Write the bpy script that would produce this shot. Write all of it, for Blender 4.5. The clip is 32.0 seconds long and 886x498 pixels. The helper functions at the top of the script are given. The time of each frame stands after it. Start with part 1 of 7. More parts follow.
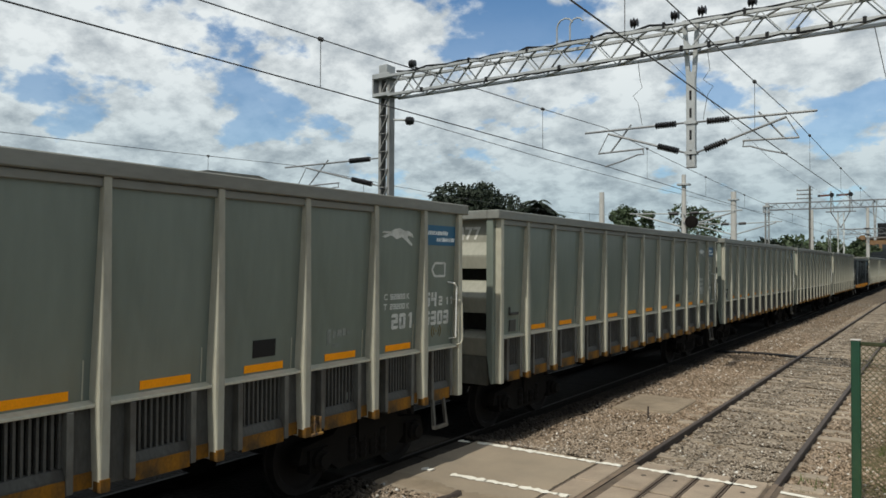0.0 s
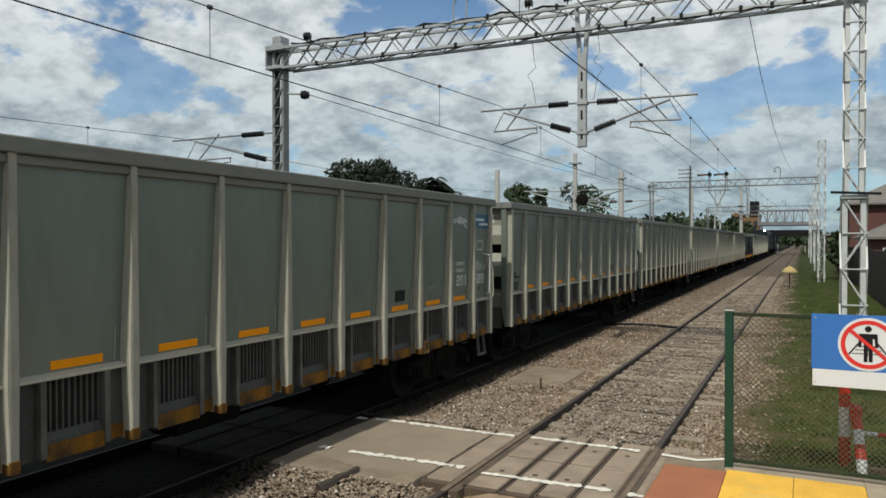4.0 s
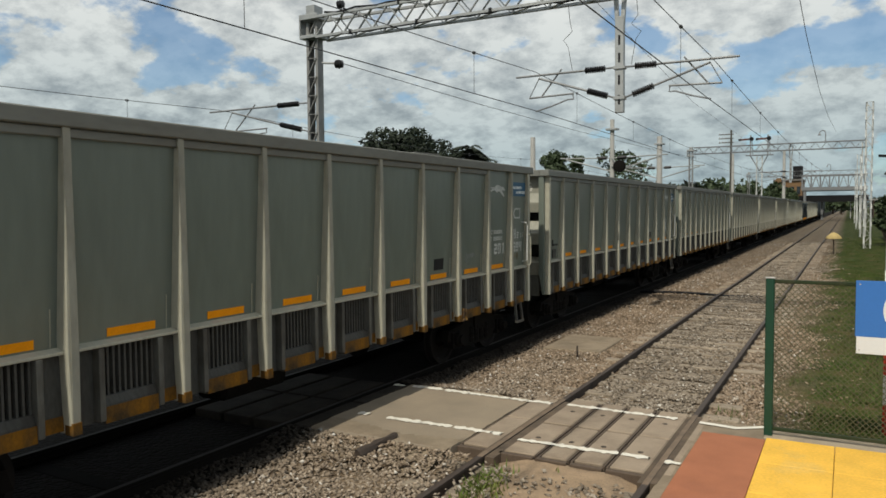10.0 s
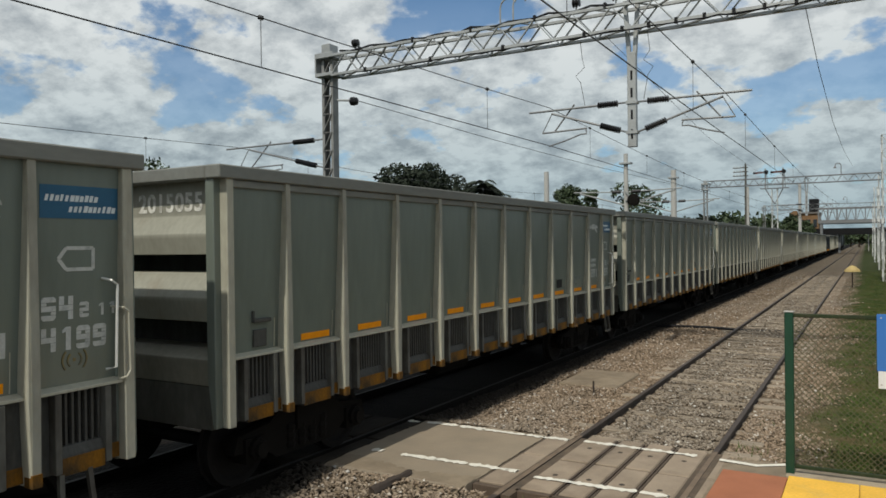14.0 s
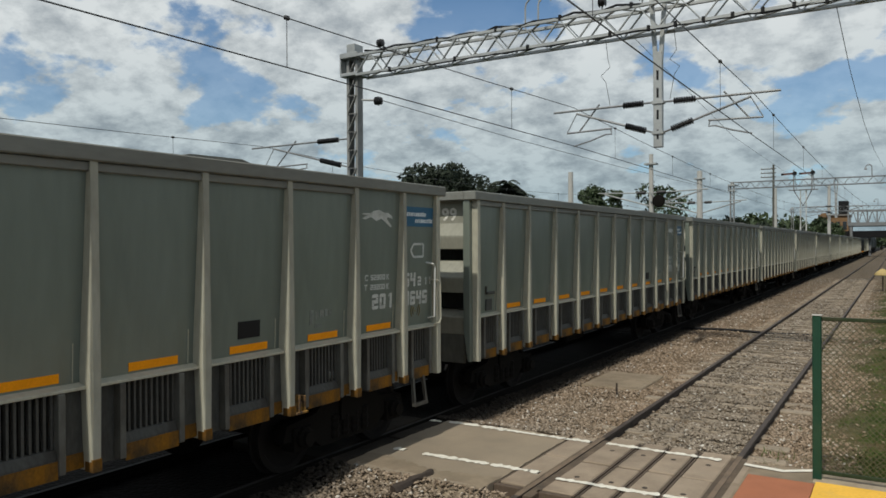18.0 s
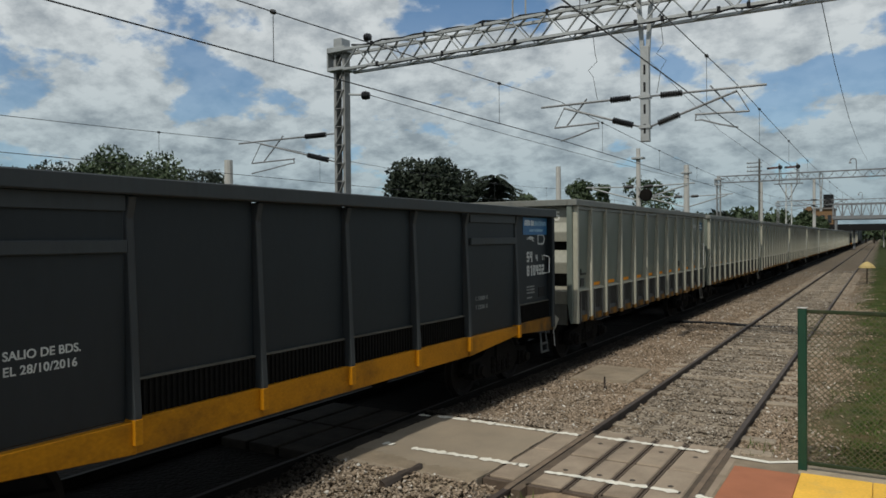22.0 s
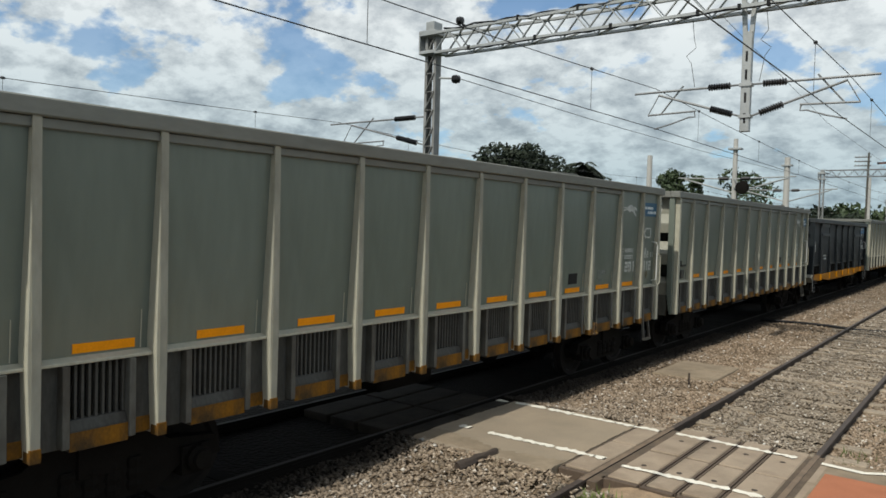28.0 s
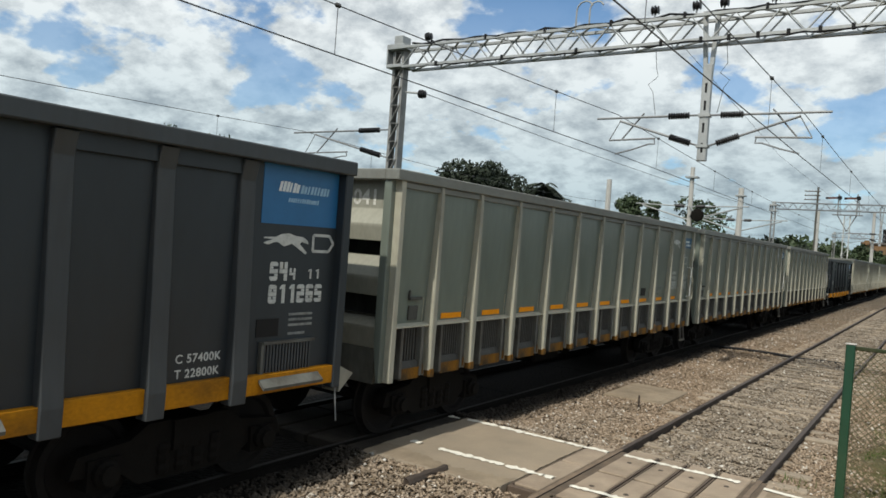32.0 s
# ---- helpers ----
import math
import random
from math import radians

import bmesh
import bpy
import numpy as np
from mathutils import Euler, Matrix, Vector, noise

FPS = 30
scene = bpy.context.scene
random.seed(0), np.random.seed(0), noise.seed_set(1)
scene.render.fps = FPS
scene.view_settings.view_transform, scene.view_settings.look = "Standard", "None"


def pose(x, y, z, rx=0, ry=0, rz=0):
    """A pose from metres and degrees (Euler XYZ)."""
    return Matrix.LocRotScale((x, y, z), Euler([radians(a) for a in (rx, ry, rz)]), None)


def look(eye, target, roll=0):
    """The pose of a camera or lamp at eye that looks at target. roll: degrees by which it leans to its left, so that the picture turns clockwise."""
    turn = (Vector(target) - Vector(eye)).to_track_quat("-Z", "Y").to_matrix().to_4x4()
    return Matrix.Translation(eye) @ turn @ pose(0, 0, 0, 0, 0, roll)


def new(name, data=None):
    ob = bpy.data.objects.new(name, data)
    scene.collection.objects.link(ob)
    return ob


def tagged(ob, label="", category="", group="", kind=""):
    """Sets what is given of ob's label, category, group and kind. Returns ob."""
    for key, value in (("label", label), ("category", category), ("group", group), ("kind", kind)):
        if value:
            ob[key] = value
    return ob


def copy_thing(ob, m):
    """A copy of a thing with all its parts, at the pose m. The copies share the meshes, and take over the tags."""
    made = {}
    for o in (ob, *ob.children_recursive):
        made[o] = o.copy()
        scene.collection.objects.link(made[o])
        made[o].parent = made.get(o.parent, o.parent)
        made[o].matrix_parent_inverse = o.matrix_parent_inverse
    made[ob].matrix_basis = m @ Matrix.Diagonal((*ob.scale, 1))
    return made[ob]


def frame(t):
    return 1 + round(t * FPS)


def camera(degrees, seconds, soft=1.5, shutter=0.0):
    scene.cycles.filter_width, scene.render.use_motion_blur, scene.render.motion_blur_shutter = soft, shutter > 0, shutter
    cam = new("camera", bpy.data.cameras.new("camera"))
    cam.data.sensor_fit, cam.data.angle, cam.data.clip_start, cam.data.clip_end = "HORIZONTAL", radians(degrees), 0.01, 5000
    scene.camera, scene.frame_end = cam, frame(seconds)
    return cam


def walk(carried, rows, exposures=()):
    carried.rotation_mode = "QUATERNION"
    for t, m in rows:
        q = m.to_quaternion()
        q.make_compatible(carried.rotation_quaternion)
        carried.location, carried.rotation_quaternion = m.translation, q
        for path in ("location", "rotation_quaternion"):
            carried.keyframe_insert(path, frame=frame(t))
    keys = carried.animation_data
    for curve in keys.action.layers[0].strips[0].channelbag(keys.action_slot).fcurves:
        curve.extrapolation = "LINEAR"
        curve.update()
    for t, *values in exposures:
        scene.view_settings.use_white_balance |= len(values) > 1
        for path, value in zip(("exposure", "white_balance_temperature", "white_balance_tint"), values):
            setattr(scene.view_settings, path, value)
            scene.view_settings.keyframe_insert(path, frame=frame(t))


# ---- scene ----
# camera: hand-held on the platform, panning with the train
cam = camera(61.91, 32.0, soft=1.6)
EYE = (0.0, 0.0, 2.62)
PATH = [
    (0, pose(*EYE, 91.163, -0.231, 33.941)),
    (0.5, pose(*EYE, 90.130, 0.863, 34.140)),
    (1, pose(*EYE, 89.942, 1.408, 29.558)),
    (1.5, pose(*EYE, 89.286, 1.901, 28.377)),
    (2, pose(*EYE, 89.193, 1.598, 27.555)),
    (2.5, pose(*EYE, 89.436, 1.020, 26.050)),
    (3, pose(*EYE, 89.516, 0.275, 26.305)),
    (3.5, pose(*EYE, 89.423, 0.158, 26.129)),
    (5.5, pose(*EYE, 89.599, -0.292, 25.890)),
    (6, pose(*EYE, 89.944, -0.213, 25.681)),
    (6.5, pose(*EYE, 89.824, -1.089, 26.353)),
    (7, pose(*EYE, 89.361, -1.328, 26.910)),
    (7.5, pose(*EYE, 89.111, -0.374, 27.685)),
    (8, pose(*EYE, 88.557, -0.491, 27.694)),
    (8.5, pose(*EYE, 88.098, 0.786, 27.475)),
    (9, pose(*EYE, 87.954, 0.507, 27.604)),
    (9.5, pose(*EYE, 87.231, 0.745, 28.609)),
    (10, pose(*EYE, 86.969, 0.475, 28.738)),
    (10.5, pose(*EYE, 86.700, 0.614, 28.816)),
    (11, pose(*EYE, 86.599, 1.021, 28.914)),
    (11.5, pose(*EYE, 86.477, 0.968, 28.784)),
    (12, pose(*EYE, 86.544, 0.905, 28.816)),
    (12.5, pose(*EYE, 87.488, 0.078, 28.759)),
    (13, pose(*EYE, 88.708, 0.436, 28.864)),
    (13.5, pose(*EYE, 89.581, 0.624, 29.647)),
    (14, pose(*EYE, 89.664, 0.725, 29.834)),
    (14.5, pose(*EYE, 89.541, 0.596, 29.803)),
    (16.5, pose(*EYE, 89.613, 0.400, 31.893)),
    (17, pose(*EYE, 89.676, 0.417, 32.089)),
    (17.5, pose(*EYE, 89.631, 0.310, 32.011)),
    (18, pose(*EYE, 89.667, 0.303, 31.627)),
    (18.5, pose(*EYE, 89.633, 0.338, 31.589)),
    (19, pose(*EYE, 89.569, 0.485, 30.710)),
    (19.5, pose(*EYE, 89.553, 0.446, 30.714)),
    (20, pose(*EYE, 89.635, 0.473, 30.731)),
    (20.5, pose(*EYE, 89.552, 0.532, 30.888)),
    (21, pose(*EYE, 89.486, 0.561, 30.967)),
    (21.5, pose(*EYE, 89.367, 0.596, 30.983)),
    (22, pose(*EYE, 89.251, 0.522, 30.710)),
    (22.5, pose(*EYE, 88.309, -0.096, 30.510)),
    (23, pose(*EYE, 88.507, -0.318, 30.478)),
    (23.5, pose(*EYE, 88.453, -0.608, 30.094)),
    (24, pose(*EYE, 88.585, -1.097, 29.957)),
    (24.5, pose(*EYE, 88.637, -0.966, 29.840)),
    (26.5, pose(*EYE, 88.421, -0.258, 31.285)),
    (27, pose(*EYE, 87.726, -1.158, 35.822)),
    (27.5, pose(*EYE, 88.209, -1.359, 37.338)),
    (28, pose(*EYE, 88.018, -1.593, 37.265)),
    (28.5, pose(*EYE, 88.267, -1.699, 36.789)),
    (29, pose(*EYE, 88.319, -1.733, 34.675)),
    (29.5, pose(*EYE, 88.301, -2.039, 34.576)),
    (30, pose(*EYE, 88.274, -1.685, 33.917)),
    (30.5, pose(*EYE, 88.391, -2.227, 33.166)),
    (31, pose(*EYE, 88.714, -3.014, 34.300)),
    (31.5, pose(*EYE, 89.403, -3.654, 33.767)),
    (32, pose(*EYE, 89.300, -4.182, 34.142)),
]
EXPOSURES = [(0, -0.36, 6250, 8), (1, -0.34, 6250, 8), (3, -0.40, 6250, 8), (6, -0.63, 6100, 8), (7.5, -0.63, 6200, 8), (9, -0.54, 6450, 8), (12.3, -0.42, 6550, 8), (14, -0.56, 6300, 8), (17, -0.60, 6250, 8), (20, -0.64, 6250, 8), (24, -0.80, 6100, 8), (27, -0.58, 6050, 8), (27.4, -0.36, 6150, 8), (28, -0.30, 6250, 8), (32, -0.22, 6250, 8)]
walk(cam, PATH, EXPOSURES)

# ---- daylight: high sun behind the platform, broken cumulus ----
SUN_TO = Vector((0.02, -0.61, 0.79)).normalized()


def make_world():
    world = bpy.data.worlds.new("sky")
    scene.world = world
    world.use_nodes = True
    nt = world.node_tree
    nt.nodes.clear()
    N, L = nt.nodes.new, nt.links.new
    out, bg = N("ShaderNodeOutputWorld"), N("ShaderNodeBackground")
    sky = N("ShaderNodeTexSky")
    sky.sky_type = "NISHITA"
    sky.sun_disc = False
    sky.sun_elevation = math.asin(SUN_TO.z)
    sky.sun_rotation = math.atan2(SUN_TO.x, SUN_TO.y)
    sky.air_density, sky.dust_density, sky.ozone_density = 1.0, 0.3, 2.5
    co, sep = N("ShaderNodeTexCoord"), N("ShaderNodeSeparateXYZ")
    L(co.outputs["Generated"], sep.inputs[0])

    def mth(op, a, b=None, clamp=False):
        n = N("ShaderNodeMath")
        n.operation, n.use_clamp = op, clamp
        for i, v in enumerate((a, b)):
            if v is None:
                continue
            if isinstance(v, (int, float)):
                n.inputs[i].default_value = v
            else:
                L(v, n.inputs[i])
        return n.outputs[0]

    zz = mth("ADD", mth("MAXIMUM", sep.outputs["Z"], 0.0), 0.42)
    u, v = mth("DIVIDE", sep.outputs["X"], zz), mth("DIVIDE", sep.outputs["Y"], zz)
    comb = N("ShaderNodeCombineXYZ")
    L(u, comb.inputs[0]), L(v, comb.inputs[1])
    comb.inputs[2].default_value = CLOUD_SEED

    def noise_at(scale, detail, rough, vec):
        n = N("ShaderNodeTexNoise")
        n.inputs["Scale"].default_value, n.inputs["Detail"].default_value, n.inputs["Roughness"].default_value = scale, detail, rough
        L(vec, n.inputs["Vector"])
        return n.outputs["Fac"]

    big = noise_at(4.0, 10, 0.55, comb.outputs[0])
    cover = N("ShaderNodeMapRange")
    cover.interpolation_type = "SMOOTHSTEP"
    L(big, cover.inputs[0])
    cover.inputs[1].default_value, cover.inputs[2].default_value = 0.385, 0.468
    low = N("ShaderNodeMapRange")     # the deck closes up towards the horizon
    L(sep.outputs["Z"], low.inputs[0])
    low.inputs[1].default_value, low.inputs[2].default_value, low.inputs[3].default_value, low.inputs[4].default_value = 0.02, 0.34, 0.55, 0.0
    fac = mth("ADD", cover.outputs[0], low.outputs[0], clamp=True)
    shade = noise_at(11.0, 10, 0.62, comb.outputs[0])
    ramp = N("ShaderNodeValToRGB")
    ramp.color_ramp.elements[0].position, ramp.color_ramp.elements[0].color = 0.33, (*CLOUD_DARK, 1)
    ramp.color_ramp.elements[1].position, ramp.color_ramp.elements[1].color = 0.58, (*CLOUD_LIGHT, 1)
    L(shade, ramp.inputs[0])
    far = N("ShaderNodeMapRange")     # distant cloud seen through blue-grey air
    L(sep.outputs["Z"], far.inputs[0])
    far.inputs[1].default_value, far.inputs[2].default_value, far.inputs[3].default_value, far.inputs[4].default_value = 0.0, 0.26, 1.0, 0.0
    air = N("ShaderNodeMixRGB")
    air.blend_type, air.inputs[2].default_value = "MULTIPLY", (0.51, 0.635, 0.69, 1)
    L(far.outputs[0], air.inputs[0]), L(ramp.outputs[0], air.inputs[1])
    mix = N("ShaderNodeMixRGB")
    haze = N("ShaderNodeMixRGB")
    haze.blend_type = "MULTIPLY"
    haze.inputs[0].default_value, haze.inputs[2].default_value = 1.0, (1.10, 1.34, 1.45, 1)
    L(sky.outputs[0], haze.inputs[1])
    L(fac, mix.inputs[0]), L(haze.outputs[0], mix.inputs[1]), L(air.outputs[0], mix.inputs[2])
    L(mix.outputs[0], bg.inputs[0])
    bg.inputs[1].default_value = 0.093
    L(bg.outputs[0], out.inputs[0])


CLOUD_SEED, CLOUD_DARK, CLOUD_LIGHT = 11.3, (6.0, 6.5, 6.8), (11.3, 11.6, 11.4)
make_world()
sun_data = bpy.data.lights.new("sun", "SUN")
sun_data.energy, sun_data.angle, sun_data.color = 4.8, radians(1.1), (1.0, 0.93, 0.80)
sun = new("sun", sun_data)
sun.matrix_world = look(SUN_TO * 60, (0, 0, 0))


# ---- materials ----
def mat(name, color, rough=0.6, metal=0.0, var=0.25, scale=6.0, fine=60.0, bump=0.15, second=None, blend=(0.5, 0.7), stretch=(1, 1, 1), rnd=0.0, spec=0.5, bump_dist=0.01):
    """A worn surface: two scales of noise on the colour, a second colour in patches, and a fine relief."""
    m = bpy.data.materials.new(name)
    m.use_nodes = True
    nt = m.node_tree
    N, L = nt.nodes.new, nt.links.new
    p = nt.nodes["Principled BSDF"]
    p.inputs["Roughness"].default_value, p.inputs["Metallic"].default_value = rough, metal
    p.inputs["Specular IOR Level"].default_value = spec
    co, mp = N("ShaderNodeTexCoord"), N("ShaderNodeMapping")
    L(co.outputs["Object"], mp.inputs[0])
    mp.inputs["Scale"].default_value = stretch
    n1, n2 = N("ShaderNodeTexNoise"), N("ShaderNodeTexNoise")
    for n, s, d in ((n1, scale, 5), (n2, fine, 3)):
        n.inputs["Scale"].default_value, n.inputs["Detail"].default_value = s, d
        L(mp.outputs[0], n.inputs["Vector"])
    add = N("ShaderNodeMath")
    add.operation = "ADD"
    L(n1.outputs["Fac"], add.inputs[0]), L(n2.outputs["Fac"], add.inputs[1])
    rng = N("ShaderNodeMapRange")
    L(add.outputs[0], rng.inputs[0])
    rng.inputs[1].default_value, rng.inputs[2].default_value = 0.6, 1.4
    rng.inputs[3].default_value, rng.inputs[4].default_value = 1 - var, 1 + var
    hsv = N("ShaderNodeHueSaturation")
    L(rng.outputs[0], hsv.inputs["Value"])
    src = None
    if second:
        n3, r3, mx = N("ShaderNodeTexNoise"), N("ShaderNodeMapRange"), N("ShaderNodeMixRGB")
        n3.inputs["Scale"].default_value, n3.inputs["Detail"].default_value, n3.inputs["Roughness"].default_value = scale * 0.55, 8, 0.65
        off = N("ShaderNodeVectorMath")
        off.inputs[1].default_value = (7.3, 2.1, 4.9)
        L(mp.outputs[0], off.inputs[0]), L(off.outputs[0], n3.inputs["Vector"])
        L(n3.outputs["Fac"], r3.inputs[0])
        r3.inputs[1].default_value, r3.inputs[2].default_value = blend
        mx.inputs[1].default_value, mx.inputs[2].default_value = (*color, 1), (*second, 1)
        L(r3.outputs[0], mx.inputs[0])
        src = mx.outputs[0]
    if src:
        L(src, hsv.inputs["Color"])
    else:
        hsv.inputs["Color"].default_value = (*color, 1)
    res = hsv.outputs[0]
    if rnd:
        info, rr, h2 = N("ShaderNodeObjectInfo"), N("ShaderNodeMapRange"), N("ShaderNodeHueSaturation")
        L(info.outputs["Random"], rr.inputs[0])
        rr.inputs[3].default_value, rr.inputs[4].default_value = 1 - rnd, 1 + rnd
        L(rr.outputs[0], h2.inputs["Value"]), L(res, h2.inputs["Color"])
        res = h2.outputs[0]
    L(res, p.inputs["Base Color"])
    if bump:
        b = N("ShaderNodeBump")
        b.inputs["Strength"].default_value, b.inputs["Distance"].default_value = bump, bump_dist
        L(add.outputs[0], b.inputs["Height"]), L(b.outputs[0], p.inputs["Normal"])
    return m


def glow(name, color, strength):
    m = bpy.data.materials.new(name)
    m.use_nodes = True
    p = m.node_tree.nodes["Principled BSDF"]
    p.inputs["Emission Color"].default_value, p.inputs["Emission Strength"].default_value = (*color, 1), strength
    return m


M_PAINT = mat("grey_wagon_paint", (0.134, 0.154, 0.132), 0.28, 0, 0.14, 1.1, 9, 0.04, (0.100, 0.103, 0.080), (0.5, 0.76), (1, 1, 0.25), 0.05)
M_RIB = mat("grey_wagon_rib_paint", (0.365, 0.352, 0.283), 0.5, 0, 0.18, 2, 20, 0.06, (0.138, 0.115, 0.0828), (0.56, 0.8), (1, 1, 0.3), 0.05)
# tone of the ribs' shaded outer face; M_RIB holds their sunlit face
M_FLANGESHADE = mat("dusty_flange_paint", (0.27, 0.265, 0.22), 0.55, 0, 0.18, 2, 20, 0.06, (0.13, 0.11, 0.08), (0.52, 0.78), (1, 1, 0.3), 0.05)
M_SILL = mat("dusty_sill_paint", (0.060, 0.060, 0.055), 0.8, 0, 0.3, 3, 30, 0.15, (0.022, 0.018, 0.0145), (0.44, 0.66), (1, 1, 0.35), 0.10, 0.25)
M_GRILLE = mat("dark_grille_steel", (0.066, 0.064, 0.058), 0.8, 0.0, 0.3, 5, 50, 0.1, spec=0.2)
# near black: the shade inside the vents is put into this colour
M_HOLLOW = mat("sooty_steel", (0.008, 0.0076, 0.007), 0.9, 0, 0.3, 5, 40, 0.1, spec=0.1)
M_ORANGE = mat("orange_reflector", (0.80, 0.28, 0.002), 0.5, 0, 0.14, 8, 60, 0.03, spec=0.15)
M_OCHRE = mat("worn_ochre_paint", (0.185, 0.082, 0.005), 0.75, 0, 0.35, 5, 50, 0.1, (0.055, 0.034, 0.014), (0.42, 0.64), (1, 1, 0.7), spec=0.2)
M_DARK = mat("charcoal_wagon_paint", (0.0112, 0.0150, 0.0182), 0.5, 0, 0.16, 1.2, 14, 0.05, (0.0110, 0.0140, 0.0160), (0.5, 0.8), (1, 1, 0.3), 0.03, 0.3)
M_YELLOW = mat("yellow_wagon_paint", (0.41, 0.168, 0.0015), 0.6, 0, 0.25, 3, 40, 0.06, (0.13, 0.058, 0.006), (0.46, 0.72), (1, 0.6, 1), spec=0.2)
M_WHITE = mat("white_stencil_paint", (0.74, 0.74, 0.70), 0.6, 0, 0.18, 20, 90, 0.03, (0.42, 0.43, 0.41), (0.5, 0.75))
M_BLUE = mat("teal_blue_decal", (0.014, 0.088, 0.175), 0.4, 0, 0.1, 6, 60, 0.02)
M_BLUE2 = mat("bright_blue_decal", (0.018, 0.115, 0.27), 0.4, 0, 0.1, 6, 60, 0.02)
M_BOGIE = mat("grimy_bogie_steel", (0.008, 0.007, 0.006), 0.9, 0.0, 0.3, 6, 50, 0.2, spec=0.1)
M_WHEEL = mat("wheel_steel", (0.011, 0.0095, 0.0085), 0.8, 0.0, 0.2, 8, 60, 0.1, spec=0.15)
M_RAIL = mat("rusty_rail_side", (0.044, 0.031, 0.023), 0.85, 0.0, 0.3, 5, 60, 0.2, (0.024, 0.018, 0.015), (0.45, 0.65))
M_RAILRUST = mat("dull_rusty_rail_head", (0.060, 0.044, 0.035), 0.65, 0.2, 0.2, 4, 60, 0.1)
# rail head of the goods track, darkened for the shade below the wagons
M_RAILDARK = mat("grimy_rail_head", (0.030, 0.027, 0.025), 0.7, 0.0, 0.2, 4, 60, 0.05, spec=0.2)
M_RAILDUST = mat("dusty_rail_head", (0.165, 0.118, 0.080), 0.8, 0.0, 0.25, 5, 60, 0.15, (0.085, 0.062, 0.044), (0.42, 0.66))
M_DIRTFILL = mat("dirt_filled_groove", (0.105, 0.075, 0.05), 0.95, 0, 0.3, 6, 60, 0.4, (0.06, 0.045, 0.032), (0.42, 0.66))
M_RAILTOP = mat("worn_rail_head", (0.10, 0.088, 0.078), 0.75, 0.3, 0.15, 4, 60, 0.05)
M_SLEEPER = mat("weathered_sleeper", (0.265, 0.215, 0.158), 0.95, 0, 0.35, 6, 50, 0.3, (0.15, 0.125, 0.095), (0.42, 0.7), (1, 4, 4), 0.2)
M_COLUMN = mat("weathered_column_steel", (0.25, 0.25, 0.245), 0.6, 0.25, 0.18, 3, 40, 0.05, (0.17, 0.165, 0.155), (0.45, 0.75))
M_GALV = mat("galvanised_steel", (0.37, 0.38, 0.38), 0.5, 0.45, 0.14, 3, 50, 0.05, (0.27, 0.275, 0.27), (0.5, 0.8))
M_WIRE = mat("weathered_copper_wire", (0.06, 0.06, 0.062), 0.6, 0.3, 0.1, 3, 30, 0)
M_INSUL = mat("brown_porcelain", (0.014, 0.013, 0.014), 0.3, 0, 0.1, 8, 40, 0)
M_ASPHALT = mat("sandy_asphalt", (0.252, 0.201, 0.143), 0.9, 0, 0.16, 1.3, 120, 0.35, (0.188, 0.156, 0.115), (0.45, 0.75))
M_PANEL = mat("crossing_concrete", (0.269, 0.212, 0.155), 0.9, 0, 0.2, 3, 90, 0.3, (0.195, 0.148, 0.105), (0.45, 0.7), rnd=0.08)
M_TIMBER = mat("dark_timber_edge", (0.085, 0.06, 0.042), 0.9, 0, 0.3, 5, 50, 0.3, stretch=(6, 1, 6))
M_LINE = mat("flaking_white_line", (0.651, 0.616, 0.537), 0.85, 0, 0.2, 12, 80, 0.2)
M_REDPAV = mat("terracotta_paving", (0.319, 0.116, 0.0558), 0.9, 0, 0.2, 3, 70, 0.3, (0.244, 0.0903, 0.0495), (0.5, 0.8))
M_YELPAV = mat("yellow_paving_paint", (0.72, 0.415, 0.052), 0.85, 0, 0.18, 3, 34, 0.55, (0.60, 0.39, 0.10), (0.56, 0.74), rnd=0.05)
M_KERB = mat("pale_concrete", (0.34, 0.281, 0.2), 0.9, 0, 0.2, 4, 70, 0.3, (0.221, 0.174, 0.119), (0.5, 0.75))
M_GREEN = mat("dark_green_paint", (0.004, 0.040, 0.022), 0.45, 0, 0.2, 6, 50, 0.06, (0.02, 0.06, 0.035), (0.5, 0.8))
M_MESH = mat("green_wire_mesh", (0.082, 0.078, 0.040), 0.7, 0.0, 0.15, 6, 50, 0)
M_SIGNBLUE = mat("sign_blue_enamel", (0.038, 0.155, 0.47), 0.35, 0, 0.05, 4, 40, 0.01)
M_SIGNWHITE = mat("sign_white_enamel", (0.66, 0.67, 0.68), 0.35, 0, 0.04, 4, 40, 0.01)
M_SIGNRED = mat("sign_red_enamel", (0.62, 0.03, 0.022), 0.35, 0, 0.05, 4, 40, 0.01)
M_BLACK = mat("black_enamel", (0.010, 0.010, 0.011), 0.5, 0, 0.1, 6, 40, 0.01, spec=0.2)
M_REDPAINT = mat("red_barrier_paint", (0.47, 0.028, 0.014), 0.45, 0, 0.16, 6, 40, 0.05)
M_CHROME = mat("pale_handrail_paint", (0.62, 0.62, 0.60), 0.4, 0.2, 0.1, 8, 40, 0)
M_CONC = mat("grey_concrete_post", (0.40, 0.39, 0.37), 0.9, 0, 0.12, 3, 40, 0.1)
M_WOOD = mat("dark_fence_wood", (0.030, 0.018, 0.013), 0.85, 0, 0.25, 4, 40, 0.2, stretch=(4, 4, 0.6), rnd=0.2)
M_BRICK = mat("red_brick", (0.105, 0.045, 0.034), 0.9, 0, 0.2, 4, 30, 0.2)
M_ROOF = mat("grey_roof_tile", (0.15, 0.135, 0.122), 0.9, 0, 0.18, 3, 20, 0.3)
